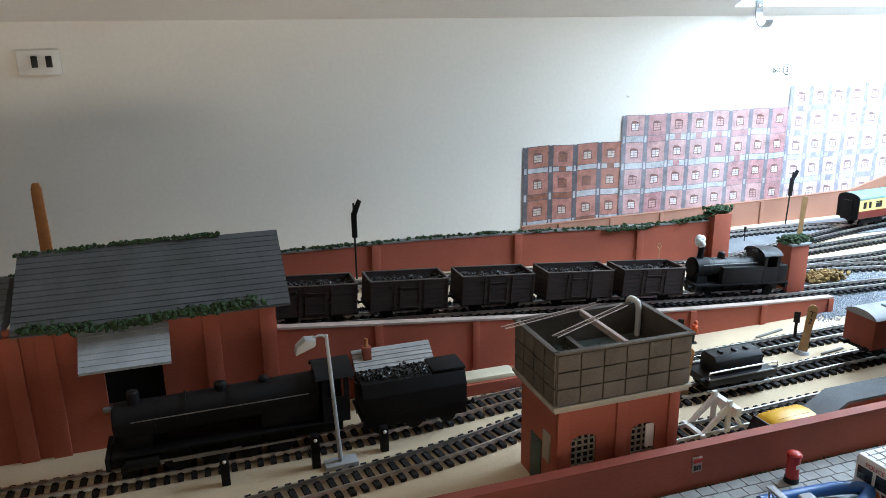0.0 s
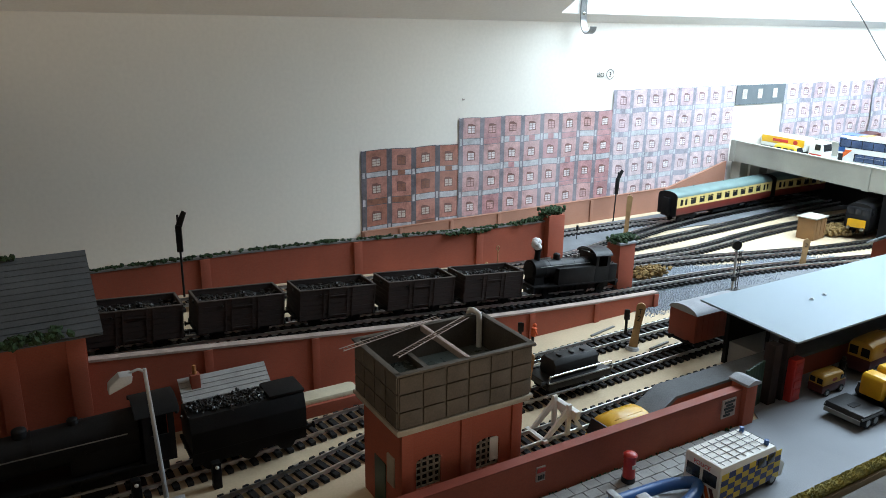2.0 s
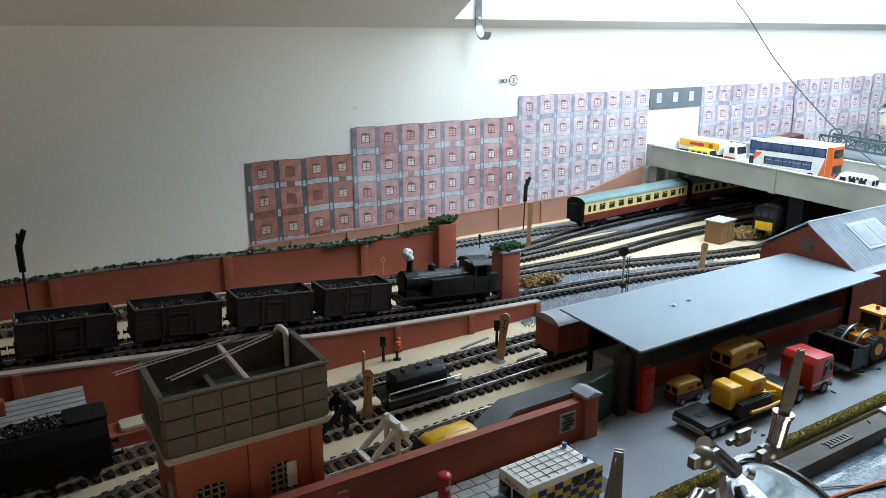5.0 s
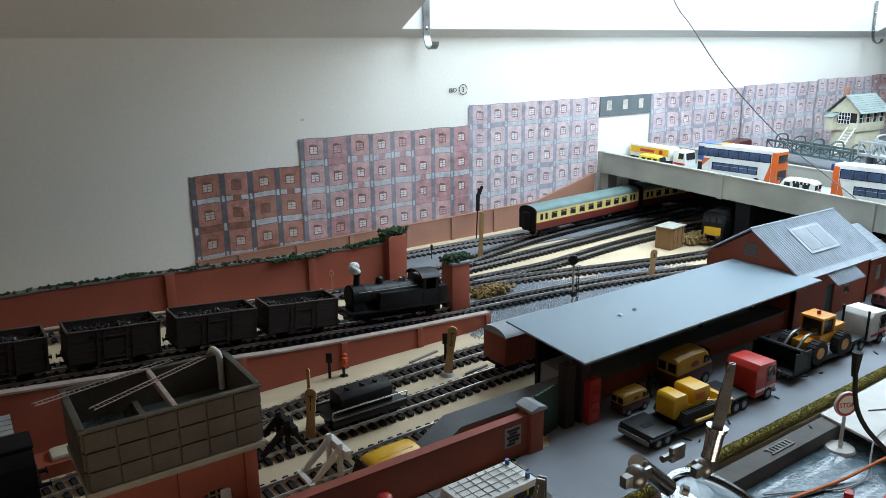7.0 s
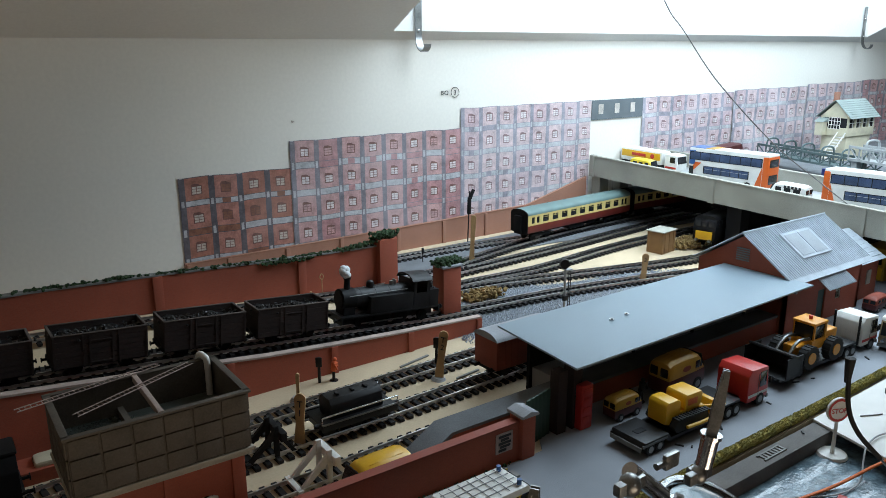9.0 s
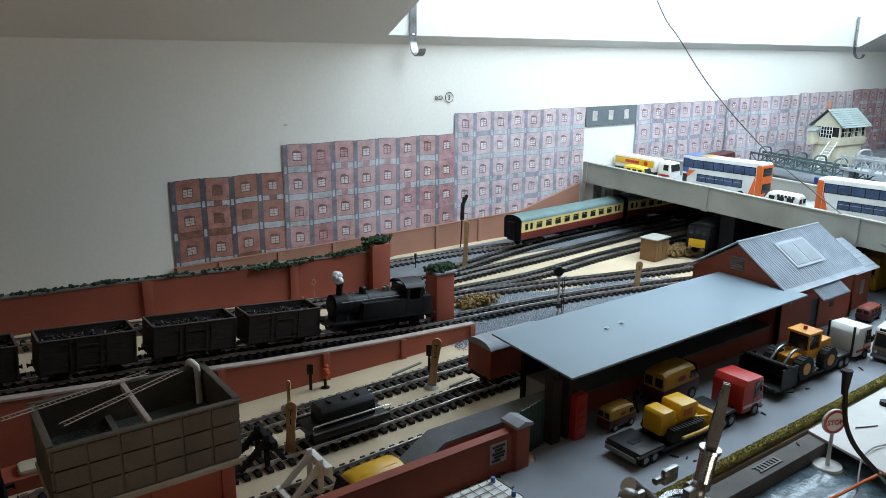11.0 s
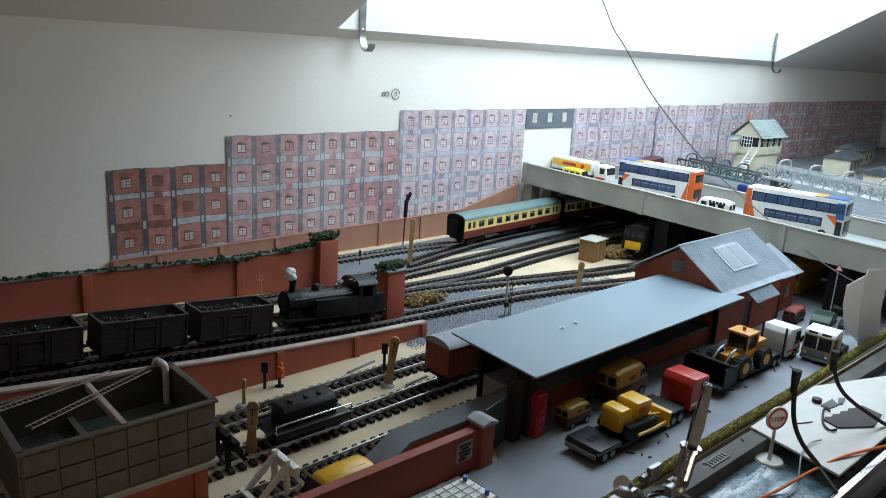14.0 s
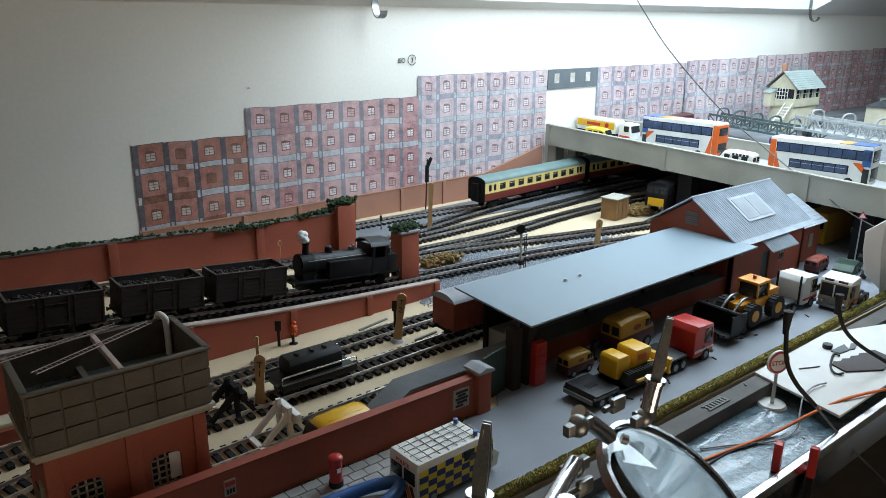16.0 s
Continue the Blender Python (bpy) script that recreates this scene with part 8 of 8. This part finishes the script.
        for k in range(8):
            box(bm, -0.040 + k * 0.0114, -0.0393 + k * 0.0114, y - 0.0006, y + 0.0006, 0.060, 0.078)
        box(bm, -0.041, 0.041, y - 0.0006, y + 0.0006, 0.0685, 0.0695)
        part("glazing_grid", bm, M_WHITE, win)
    bm = bm_new()
    box(bm, -0.0448, -0.0438, -0.012, 0.010, 0.058, 0.079)
    gable = part("gable_window", bm, M_GLASSD, ob)
    bm = bm_new()
    for k in range(5):
        box(bm, -0.0455, -0.0447, -0.0122 + k * 0.0055, -0.0114 + k * 0.0055, 0.058, 0.079)
    for z in (0.058, 0.065, 0.072, 0.0785):
        box(bm, -0.0455, -0.0447, -0.0122, 0.0106, z - 0.0004, z + 0.0004)
    part("glazing_grid", bm, M_WHITE, gable)
    bm = bm_new()
    box(bm, -0.060, -0.0442, 0.013, 0.027, 0.045, 0.070, 0.0004)
    part("porch", bm, M_CREAMP, ob)
    bm = bm_new()
    prism(bm, [(-0.063, 0.070), (-0.043, 0.070), (-0.043, 0.077)], "y", 0.011, 0.030)
    part("porch_roof", bm, M_GREENGREY, ob)
    bm = bm_new()
    slate_courses(bm, -0.050, 0.050, 0.0, 0.110, -0.034, 0.078, 9)
    slate_courses(bm, -0.050, 0.050, 0.0, 0.110, 0.034, 0.078, 9)
    part("roof", bm, M_GREENGREY, ob)
    bm = bm_new()
    box(bm, -0.036, -0.028, 0.004, 0.012, 0.095, 0.124, 0.0006)
    part("chimney", bm, M_SALMON, ob)
    bm = bm_new()
    for k in range(9):
        box(bm, -0.052 - k * 0.005, -0.047 - k * 0.005, -0.024, -0.010, 0.043 - k * 0.005, 0.0445 - k * 0.005)
    for y in (-0.0245, -0.0095):
        cyl(bm, (-0.046, y, 0.052), (-0.092, y, 0.008), 0.001, seg=6)
    part("stair", bm, M_WHITE, ob)

    # far station buildings, in shade
    for x, y, w2, d2, h2, label in ((2.15, -0.20, 0.06, 0.03, 0.040, "small cream station building in shade"), (1.95, -0.36, 0.05, 0.03, 0.036, "cream shed with a flat roof in shade"), (2.40, -0.14, 0.10, 0.03, 0.045, "long dark station building in shade")):
        ob = thing("station_building", pose(x, y, 0.0702, 0, 0, 8), label, "building", "far buildings")
        bm = bm_new()
        box(bm, -w2, w2, -d2, d2, 0, h2, 0.0006)
        part("wall", bm, M_CREAMP, ob)
        bm = bm_new()
        prism(bm, [(-d2 - 0.008, h2), (d2 + 0.008, h2), (0, h2 + 0.016)], "x", -w2 - 0.006, w2 + 0.006)
        part("roof", bm, M_SLATE, ob)
        for k in range(3):
            bm = bm_new()
            xx = -w2 * 0.6 + k * w2 * 0.6
            box(bm, xx - 0.006, xx + 0.006, -d2 - 0.0006, -d2 + 0.0006, 0.012, 0.028)
            part("window", bm, M_GLASSD, ob)
    bm = bm_new()
    prism(bm, [(-0.02, 0.0), (0.02, 0.0), (0.012, 0.014), (-0.012, 0.014)], "y", -0.012, 0.012, 0.002)
    ob = part("green_skip", bm, M_GREENP, None)
    ob.matrix_world = pose(1.47, -0.56, 0.0702, 0, 0, 10)
    tagged(ob, "bright green plastic skip behind the road", "skip")
    bm = bm_new()
    box(bm, -0.06, 0.06, -0.018, 0.018, 0, 0.046, 0.010)
    ob = part("red_van_body", bm, M_MAROON, None)
    ob.matrix_world = pose(1.530, -0.040, 0.0702, 0, 0, 12)
    tagged(ob, "rounded dark red vehicle roof behind the bridge", "vehicle")
    bm = bm_new()
    box(bm, -0.014, 0.014, -0.010, 0.010, 0, 0.020, 0.003)
    ob = part("blue_van_body", bm, M_DBLUE, None)
    ob.matrix_world = pose(1.56, -0.245, 0.0702, 0, 0, 60)
    tagged(ob, "small blue van behind the road wall", "vehicle")


far_layout()

bm = bm_new()
tube(bm, [(0.567, -0.166, 0.020), (0.567, -0.166, 0.040), (0.5645, -0.166, 0.044), (0.567, -0.166, 0.0485), (0.5695, -0.166, 0.044), (0.567, -0.166, 0.040)], 0.0005, 6, 0.001)
solid("wire_loop", bm, M_WOOD, "thin brass wire loop standing beside the main line", "wire")

# warning triangle on the bridge end
ob = thing("warning_sign", pose(1.150, -0.575, 0.0, 0, 0, -55), "small red bordered triangle road sign on a post", "sign")
bm = bm_new()
cyl(bm, (0, 0, 0), (0, 0, 0.071), 0.0008, seg=8)
part("post", bm, M_LAMPGREY, ob)
bm = bm_new()
prism(bm, [(-0.0056, 0.068), (0.0056, 0.068), (0, 0.0776)], "y", -0.0016, -0.0008, 0.0002)
tri = part("red_border", bm, M_RED2, ob)
bm = bm_new()
prism(bm, [(-0.0034, 0.0694), (0.0034, 0.0694), (0, 0.0752)], "y", -0.0021, -0.0015)
part("white_face", bm, M_WHITE, tri)


# ---- front edge: water tray, white board, tools ----
def front_edge():
    bm = bm_new()
    own = bmesh.new()
    nx, ny = 90, 16
    rnd = random.Random(9)
    grid = [[own.verts.new((0.20 + 1.3 * i / nx, -0.672 - 0.066 * j / ny, -0.0105 + 0.0011 * noise.noise(Vector((i * 0.42, j * 0.5, 0.3))) + 0.0006 * noise.noise(Vector((i * 1.3, j * 1.5, 5))))) for j in range(ny + 1)] for i in range(nx + 1)]
    for i in range(nx):
        for j in range(ny):
            own.faces.new((grid[i][j], grid[i + 1][j], grid[i + 1][j + 1], grid[i][j + 1]))
    bmesh.ops.recalc_face_normals(own, faces=own.faces[:])
    merge(bm, own)
    box(bm, 0.20, 1.5, -0.738, -0.672, -0.030, -0.0130)
    solid("water", bm, M_WAVE, "rippled glossy blue grey modelled harbour water", "water", kind="structure")
    # white board lying over the water
    bm = bm_new()
    prism(bm, [(0.776, -0.6545), (0.915, -0.6525), (1.04, -0.7000), (1.00, -0.7370), (0.757, -0.7365)], "z", 0.0023, 0.0045, 0.0003)
    solid("white_board", bm, M_SHEET, "white board lying across the edge of the yard", "board")
    bm = bm_new()
    edge = [(0.905 - 0.0062 * k, -0.7000 + 0.0011 * k + (0.0013 if k % 2 else -0.0013)) for k in range(11)]
    prism(bm, edge + [(0.838, -0.7050), (0.868, -0.7240), (0.900, -0.7200)], "z", 0.0046, 0.0062, 0.0002)
    solid("brown_card_piece", bm, M_DKBROWN, "dark brown card with a wavy cut edge on the white board", "card")
    for poly in ([(0.872, -0.676), (0.897, -0.677), (0.888, -0.686), (0.873, -0.684)], [(0.904, -0.680), (0.910, -0.684), (0.894, -0.688), (0.889, -0.685)]):
        bm = bm_new()
        prism(bm, poly, "z", 0.0046, 0.0058, 0.0002)
        solid("slate_offcut", bm, M_GREYBED, "dark grey offcut of slate card on the white board", "card", "card offcuts")
    # a loose round black cap, filed under buttons
    bm = bm_new()
    cyl(bm, (0.878, -0.6700, 0.0046), (0.878, -0.6700, 0.0085), 0.0044, seg=18)
    solid("black_cap", bm, M_BLACK, "small round black cap on the white board", "button")
    bm = bm_new()
    tube(bm, [(0.866, -0.6865, 0.006), (0.868, -0.6835, 0.006), (0.862, -0.6825, 0.006), (0.836, -0.6925, 0.006), (0.826, -0.7020, 0.006), (0.834, -0.7060, 0.006)], 0.0010, 8, 0.002)
    solid("bent_wire_clip", bm, M_BLACK, "bent black wire clip on the white board", "clip")
    bm = bm_new()
    tube(bm, [(0.812, -0.676, 0.0052), (0.824, -0.682, 0.0052), (0.833, -0.686, 0.0052)], 0.0006, 6, 0.003)
    solid("steel_pin", bm, M_DULL, "thin steel pin lying on the white board", "pin")
    # stop sign
    ob = thing("stop_sign", pose(0.7590, -0.6815, -0.0107, 0, 0, -24), "round red and white STOP sign on a white base", "sign")
    bm = bm_new()
    cyl(bm, (0, 0, 0), (0, 0, 0.0022), 0.0118, 0.0108, 28)
    part("base", bm, M_WHITE, ob)
    bm = bm_new()
    cyl(bm, (0, 0, 0.0022), (0, 0, 0.031), 0.0017, 0.0013, 12)
    part("post", bm, M_WHITE, ob)
    bm = bm_new()
    cyl(bm, (0, -0.001, 0.0400), (0, 0.001, 0.0400), 0.0104, seg=32)
    disc = part("disc", bm, M_WHITE, ob)
    bm = bm_new()
    for k in range(36):
        a, b = 2 * math.pi * k / 36, 2 * math.pi * (k + 1) / 36
        own = bmesh.new()
        vs = [own.verts.new((r * math.cos(t), -0.0014, 0.0400 + r * math.sin(t))) for r, t in ((0.0078, a), (0.0098, a), (0.0098, b), (0.0078, b))]
        own.faces.new(vs)
        merge(bm, own)
    part("red_ring", bm, M_RED2, disc)
    cu = bpy.data.curves.new("letters", "FONT")
    cu.body, cu.size, cu.align_x, cu.extrude = "STOP", 0.0058, "CENTER", 0.0002
    tmp = new("tmp", cu)
    me = bpy.data.meshes.new_from_object(tmp.evaluated_get(bpy.context.evaluated_depsgraph_get()))
    bpy.data.objects.remove(tmp)
    me.materials.append(M_RED2)
    o = new("lettering", me)
    o.parent = disc
    o.matrix_local = pose(0, -0.0014, 0.0376, 90)
    # small grating on the edging
    bm = bm_new()
    for k in range(7):
        box(bm, 0.688 + k * 0.0042, 0.690 + k * 0.0042, -0.6665, -0.6605, 0.0021, 0.0030)
    box(bm, 0.686, 0.7155, -0.6675, -0.6662, 0.0021, 0.0032)
    box(bm, 0.686, 0.7155, -0.6608, -0.6595, 0.0021, 0.0032)
    solid("plastic_ladder", bm, M_KERB, "short grey plastic ladder lying on the edging", "ladder")
    rnd = random.Random(4)
    for k in range(16):
        bm = bm_new()
        l = rnd.uniform(0.001, 0.004)
        box(bm, -l, l, -0.0007, 0.0007, 0, 0.0010, 0.0002)
        o = part("debris_chip", bm, M_BLACK, None)
        o.matrix_world = pose(rnd.uniform(0.62, 1.0), rnd.uniform(-0.635, -0.600), 0.0017, 0, 0, rnd.uniform(0, 180)) if k < 11 else pose(rnd.uniform(0.7, 0.95), rnd.uniform(-0.664, -0.658), 0.0021, 0, 0, rnd.uniform(0, 180))
        tagged(o, "tiny dark chip of debris on the yard road", "debris", "debris chips")
    # aluminium edging of the board
    bm = bm_new()
    sweep(bm, [Vector((0.30, -0.7430, -0.012)), Vector((0.7, -0.7430, -0.012)), Vector((1.5, -0.7430, -0.012))], [(-0.005, -0.020), (0.006, -0.020), (0.006, 0.006), (0.003, 0.009), (-0.002, 0.009), (-0.005, 0.006)])
    solid("metal_edging", bm, M_CHROME, "bright metal rail along the front of the board", "rail", kind="structure")
    # two spring wires with black sleeves
    for pts, n in ((((0.6964, -0.7127, 0.1000), (0.6940, -0.7145, 0.084), (0.6925, -0.7185, 0.064), (0.7000, -0.7240, 0.046), (0.7200, -0.7320, 0.024), (0.7600, -0.7480, -0.020), (0.81, -0.768, -0.070)), 4),
                   (((0.8254, -0.6941, 0.0778), (0.8245, -0.6965, 0.062), (0.8290, -0.7020, 0.046), (0.8450, -0.7110, 0.030), (0.880, -0.7300, 0.006), (0.93, -0.756, -0.030)), 4)):
        ob = thing("spring_wire", pose(0, 0, 0), "bent brass wire with a black rubber sleeve", "wire", "bent wires")
        bm = bm_new()
        tube(bm, pts, 0.0009, 8, 0.003)
        part("wire", bm, M_DULL, ob)
        bm = bm_new()
        tube(bm, pts[:n + 1], 0.0017, 10, 0.002)
        cyl(bm, Vector(pts[0]) + Vector((0, 0, -0.018)), pts[0], 0.0020, 0.0036, 12)
        part("sleeve", bm, M_RUBBER, ob)
    for pts, mm, r, label in ((((0.635, -0.694, -0.0095), (0.665, -0.699, -0.0090), (0.715, -0.708, -0.0080), (0.752, -0.718, 0.0005), (0.790, -0.7290, 0.0062), (0.84, -0.7460, 0.0070)), M_ORCABLE, 0.0012, "orange insulated wire draped across the water"),
                              (((0.650, -0.684, -0.0095), (0.672, -0.695, -0.0095), (0.705, -0.713, -0.0095), (0.732, -0.7160, -0.0080), (0.748, -0.7100, 0.0005), (0.762, -0.7050, 0.0070), (0.785, -0.7020, 0.0068), (0.802, -0.7050, 0.0062)), M_LAMPGREY, 0.0007, "grey insulated wire curling over the white board"),
                              (((0.625, -0.700, -0.0095), (0.66, -0.700, -0.0095), (0.70, -0.708, -0.0095)), M_BLACK, 0.0008, "thin black wire lying on the water")):
        bm = bm_new()
        tube(bm, pts, r, 8, 0.003)
        solid("loose_wire", bm, mm, label, "wire", "loose wires")
    for x, y, tilt in ((0.6690, -0.7330, 3), (0.6800, -0.7530, 14)):
        ob = thing("red_handled_tool", pose(x, y, -0.010, 0, tilt, 20), "red plastic handled tool standing at the metal edging", "tool", "red tools")
        bm = bm_new()
        box(bm, -0.0045, 0.0045, -0.0030, 0.0030, 0.0, 0.022, 0.0014)
        part("handle", bm, M_RED2, ob)
        bm = bm_new()
        box(bm, -0.0042, 0.0042, -0.0026, 0.0026, -0.018, 0.0, 0.0008)
        part("black_shank", bm, M_BLACK, ob)
    # boxes below the edge
    for x, y, z, l, label, mm in ((0.86, -0.80, -0.075, 0.05, "grey plastic tray below the board edge", M_LAMPGREY), (0.72, -0.83, -0.12, 0.07, "dark storage box below the board edge", M_BLACK)):
        ob = thing("storage_tray", pose(x, y, z, 0, 0, 15), label, "tray", "trays")
        bm = bm_new()
        for a, b, c, d in ((-l, l, -0.035, -0.032), (-l, l, 0.032, 0.035), (-l, -l + 0.003, -0.032, 0.032), (l - 0.003, l, -0.032, 0.032)):
            box(bm, a, b, c, d, 0, 0.055, 0.0006)
        part("sides", bm, mm, ob)
        bm = bm_new()
        box(bm, -l, l, -0.035, 0.035, -0.003, 0)
        part("bottom", bm, mm, ob)
    bm = bm_new()
    box(bm, 0.2, 1.6, -1.05, -0.755, -0.145, -0.125, 0.002)
    solid("bench_shelf", bm, M_FLOOR, "dark cluttered shelf below the layout edge", "shelf")
    # white paper folded near the bridge
    bm = bm_new()
    own = bmesh.new()
    cols = [(1.045, -0.622, 0.080, 0.030), (1.062, -0.634, 0.092, 0.012), (1.085, -0.628, 0.094, -0.004), (1.12, -0.640, 0.092, -0.01)]
    vs = [[own.verts.new((x, y, a)), own.verts.new((x + 0.01, y + 0.003, (a + b) / 2)), own.verts.new((x + 0.006, y - 0.004, b))] for x, y, a, b in cols]
    for p, q in zip(vs, vs[1:]):
        for k in range(2):
            own.faces.new((p[k], q[k], q[k + 1], p[k + 1]))
    geom = bmesh.ops.extrude_face_region(own, geom=own.faces[:])
    for v in [g for g in geom["geom"] if isinstance(g, bmesh.types.BMVert)]:
        v.co += Vector((0.0004, 0.0006, 0))
    merge(bm, own)
    solid("folded_paper", bm, M_PAPER, "folded sheet of white paper standing by the hedge", "paper")


front_edge()


def helping_hand():
    ob = thing("magnifier_stand", pose(0, 0, 0), "soldering stand with a round magnifier and crocodile clips", "magnifier")
    c, r = Vector((0.494, -0.762, 0.062)), 0.046
    nrm = Vector((0.25, -0.45, 0.86)).normalized()
    u = nrm.cross(Vector((0, 1, 0))).normalized()
    v = nrm.cross(u).normalized()
    bm = bm_new()
    ring = [c + u * r * math.cos(2 * math.pi * k / 48) + v * r * math.sin(2 * math.pi * k / 48) for k in range(48)]
    prof = [(-0.0014, -0.0030), (0.0014, -0.0030), (0.0014, 0.0030), (-0.0014, 0.0030)]
    rows = []
    for k, p in enumerate(ring):
        o = (p - c).normalized()
        rows.append([bm.verts.new(p + o * a + nrm * b) for a, b in prof])
    for k in range(48):
        a, b = rows[k], rows[(k + 1) % 48]
        for j in range(4):
            bm.faces.new((a[j], a[(j + 1) % 4], b[(j + 1) % 4], b[j]))
    part("lens_ring", bm, M_CHROME, ob)
    bm = bm_new()
    own = bmesh.new()
    bmesh.ops.create_uvsphere(own, u_segments=32, v_segments=16, radius=1.0)
    own.transform(Matrix(((u.x, v.x, nrm.x, c.x), (u.y, v.y, nrm.y, c.y), (u.z, v.z, nrm.z, c.z), (0, 0, 0, 1))) @ Matrix.Diagonal((r * 0.965, r * 0.965, 0.0035, 1)))
    merge(bm, own)
    glass = bpy.data.materials.new("lens_glass")
    glass.use_nodes = True
    gb = glass.node_tree.nodes["Principled BSDF"]
    gb.inputs["Transmission Weight"].default_value, gb.inputs["Roughness"].default_value, gb.inputs["IOR"].default_value = 1.0, 0.02, 1.5
    gb.inputs["Base Color"].default_value = (0.93, 0.97, 0.97, 1)
    part("lens", bm, glass, ob, "clear glass lens")
    bm = bm_new()
    cyl(bm, (0.330, -0.790, 0.094), (0.428, -0.748, 0.100), 0.0040, seg=18)
    part("cross_arm", bm, M_CHROME, ob)
    bm = bm_new()
    cyl(bm, (0.440, -0.738, 0.118), (0.462, -0.741, 0.098), 0.0042, seg=16)
    part("swivel_arm", bm, M_CHROME, ob)
    for p, rr in (((0.436, -0.742, 0.114), 0.0060), ((0.428, -0.748, 0.098), 0.0058), ((0.494, -0.738, 0.096), 0.0052), ((0.347, -0.768, 0.104), 0.0050)):
        bm = bm_new()
        ball(bm, p, rr, sx=0.9, sy=0.9)
        box(bm, p[0] - 0.009, p[0] + 0.009, p[1] - 0.0022, p[1] + 0.0022, p[2] - 0.003, p[2] + 0.003, 0.001)
        part("ball_joint", bm, M_DULL, ob)
    for p in ((0.424, -0.752, 0.088), (0.470, -0.733, 0.108), (0.494, -0.735, 0.098)):
        bm = bm_new()
        cyl(bm, (p[0] - 0.004, p[1], p[2]), (p[0] + 0.004, p[1], p[2]), 0.0018, seg=10)
        box(bm, p[0] + 0.002, p[0] + 0.0125, p[1] - 0.0016, p[1] + 0.0016, p[2] - 0.0042, p[2] + 0.0042, 0.0013)
        part("wing_nut", bm, M_DULL, ob)

    def clip(p, q):
        p, q = Vector(p), Vector(q)
        d = (q - p).normalized()
        bm2 = bm_new()
        cyl(bm2, p, p + d * 0.016, 0.0042, 0.0046, 14)
        cl = part("clip_socket", bm2, M_CHROME, ob)
        bm2 = bm_new()
        cyl(bm2, p + d * 0.016, p + d * 0.018, 0.0056, seg=14)
        part("collar", bm2, M_CHROME, cl)
        s = d.cross(Vector((0.6, -0.8, 0))).normalized()
        for k in (-1, 1):
            bm2 = bm_new()
            a = p + d * 0.018 + s * k * 0.0010
            b = q + s * k * 0.0008
            w = d.cross(s).normalized()
            own = bmesh.new()
            vs = []
            for t, ww, th in ((a, 0.0026, 0.0014), (a + (b - a) * 0.35 + s * k * 0.0020, 0.0029, 0.0011), (b, 0.0016, 0.0009)):
                vs.append([own.verts.new(t + w * i * ww + s * k * h) for i, h in ((-1, 0), (1, 0), (1, th), (-1, th))])
            for x, y in zip(vs, vs[1:]):
                for j in range(4):
                    own.faces.new((x[j], x[(j + 1) % 4], y[(j + 1) % 4], y[j]))
            own.faces.new(vs[0][::-1])
            own.faces.new(vs[-1])
            bmesh.ops.recalc_face_normals(own, faces=own.faces[:])
            merge(bm2, own)
            for j in range(8):
                t = a + (b - a) * (0.45 + 0.065 * j)
                box(bm2, -0.0018, 0.0018, -0.0004, 0.0004, -0.0007, 0.0007, 0, Matrix.Translation(t))
            part("clip_jaw", bm2, M_DULL, cl)

    clip((0.498, -0.738, 0.100), (0.505, -0.741, 0.152))
    clip((0.348, -0.768, 0.110), (0.3545, -0.766, 0.156))
    bm = bm_new()
    cyl(bm, (0.40, -0.775, -0.125), (0.40, -0.768, 0.104), 0.004, seg=14)
    part("stand_rod", bm, M_CHROME, ob)
    bm = bm_new()
    cyl(bm, (0.40, -0.775, -0.125), (0.40, -0.775, -0.112), 0.035, 0.032, 28)
    part("stand_base", bm, M_BLACK, ob)
    bm = bm_new()
    cyl(bm, (0.472, -0.745, 0.094), c - nrm * 0.002 - u * 0.0 + (Vector((0.472, -0.745, 0.094)) - c).normalized() * r, 0.0026, seg=10)
    part("lens_link", bm, M_DULL, ob)


helping_hand()

bm = bm_new()
tube(bm, [(0.955, -0.285, 0.46), (0.972, -0.29, 0.40), (0.985, -0.30, 0.366), (1.005, -0.30, 0.345), (1.022, -0.305, 0.328), (1.070, -0.33, 0.262), (1.134, -0.38, 0.181), (1.175, -0.43, 0.130), (1.180, -0.50, 0.088), (1.170, -0.56, 0.064), (1.168, -0.61, 0.050), (1.17, -0.66, 0.040), (1.2, -0.75, 0.03)], 0.0008, 8, 0.006)
solid("hanging_wire", bm, M_CABLE, "thin grey wire hanging from the skylight across the layout", "wire")
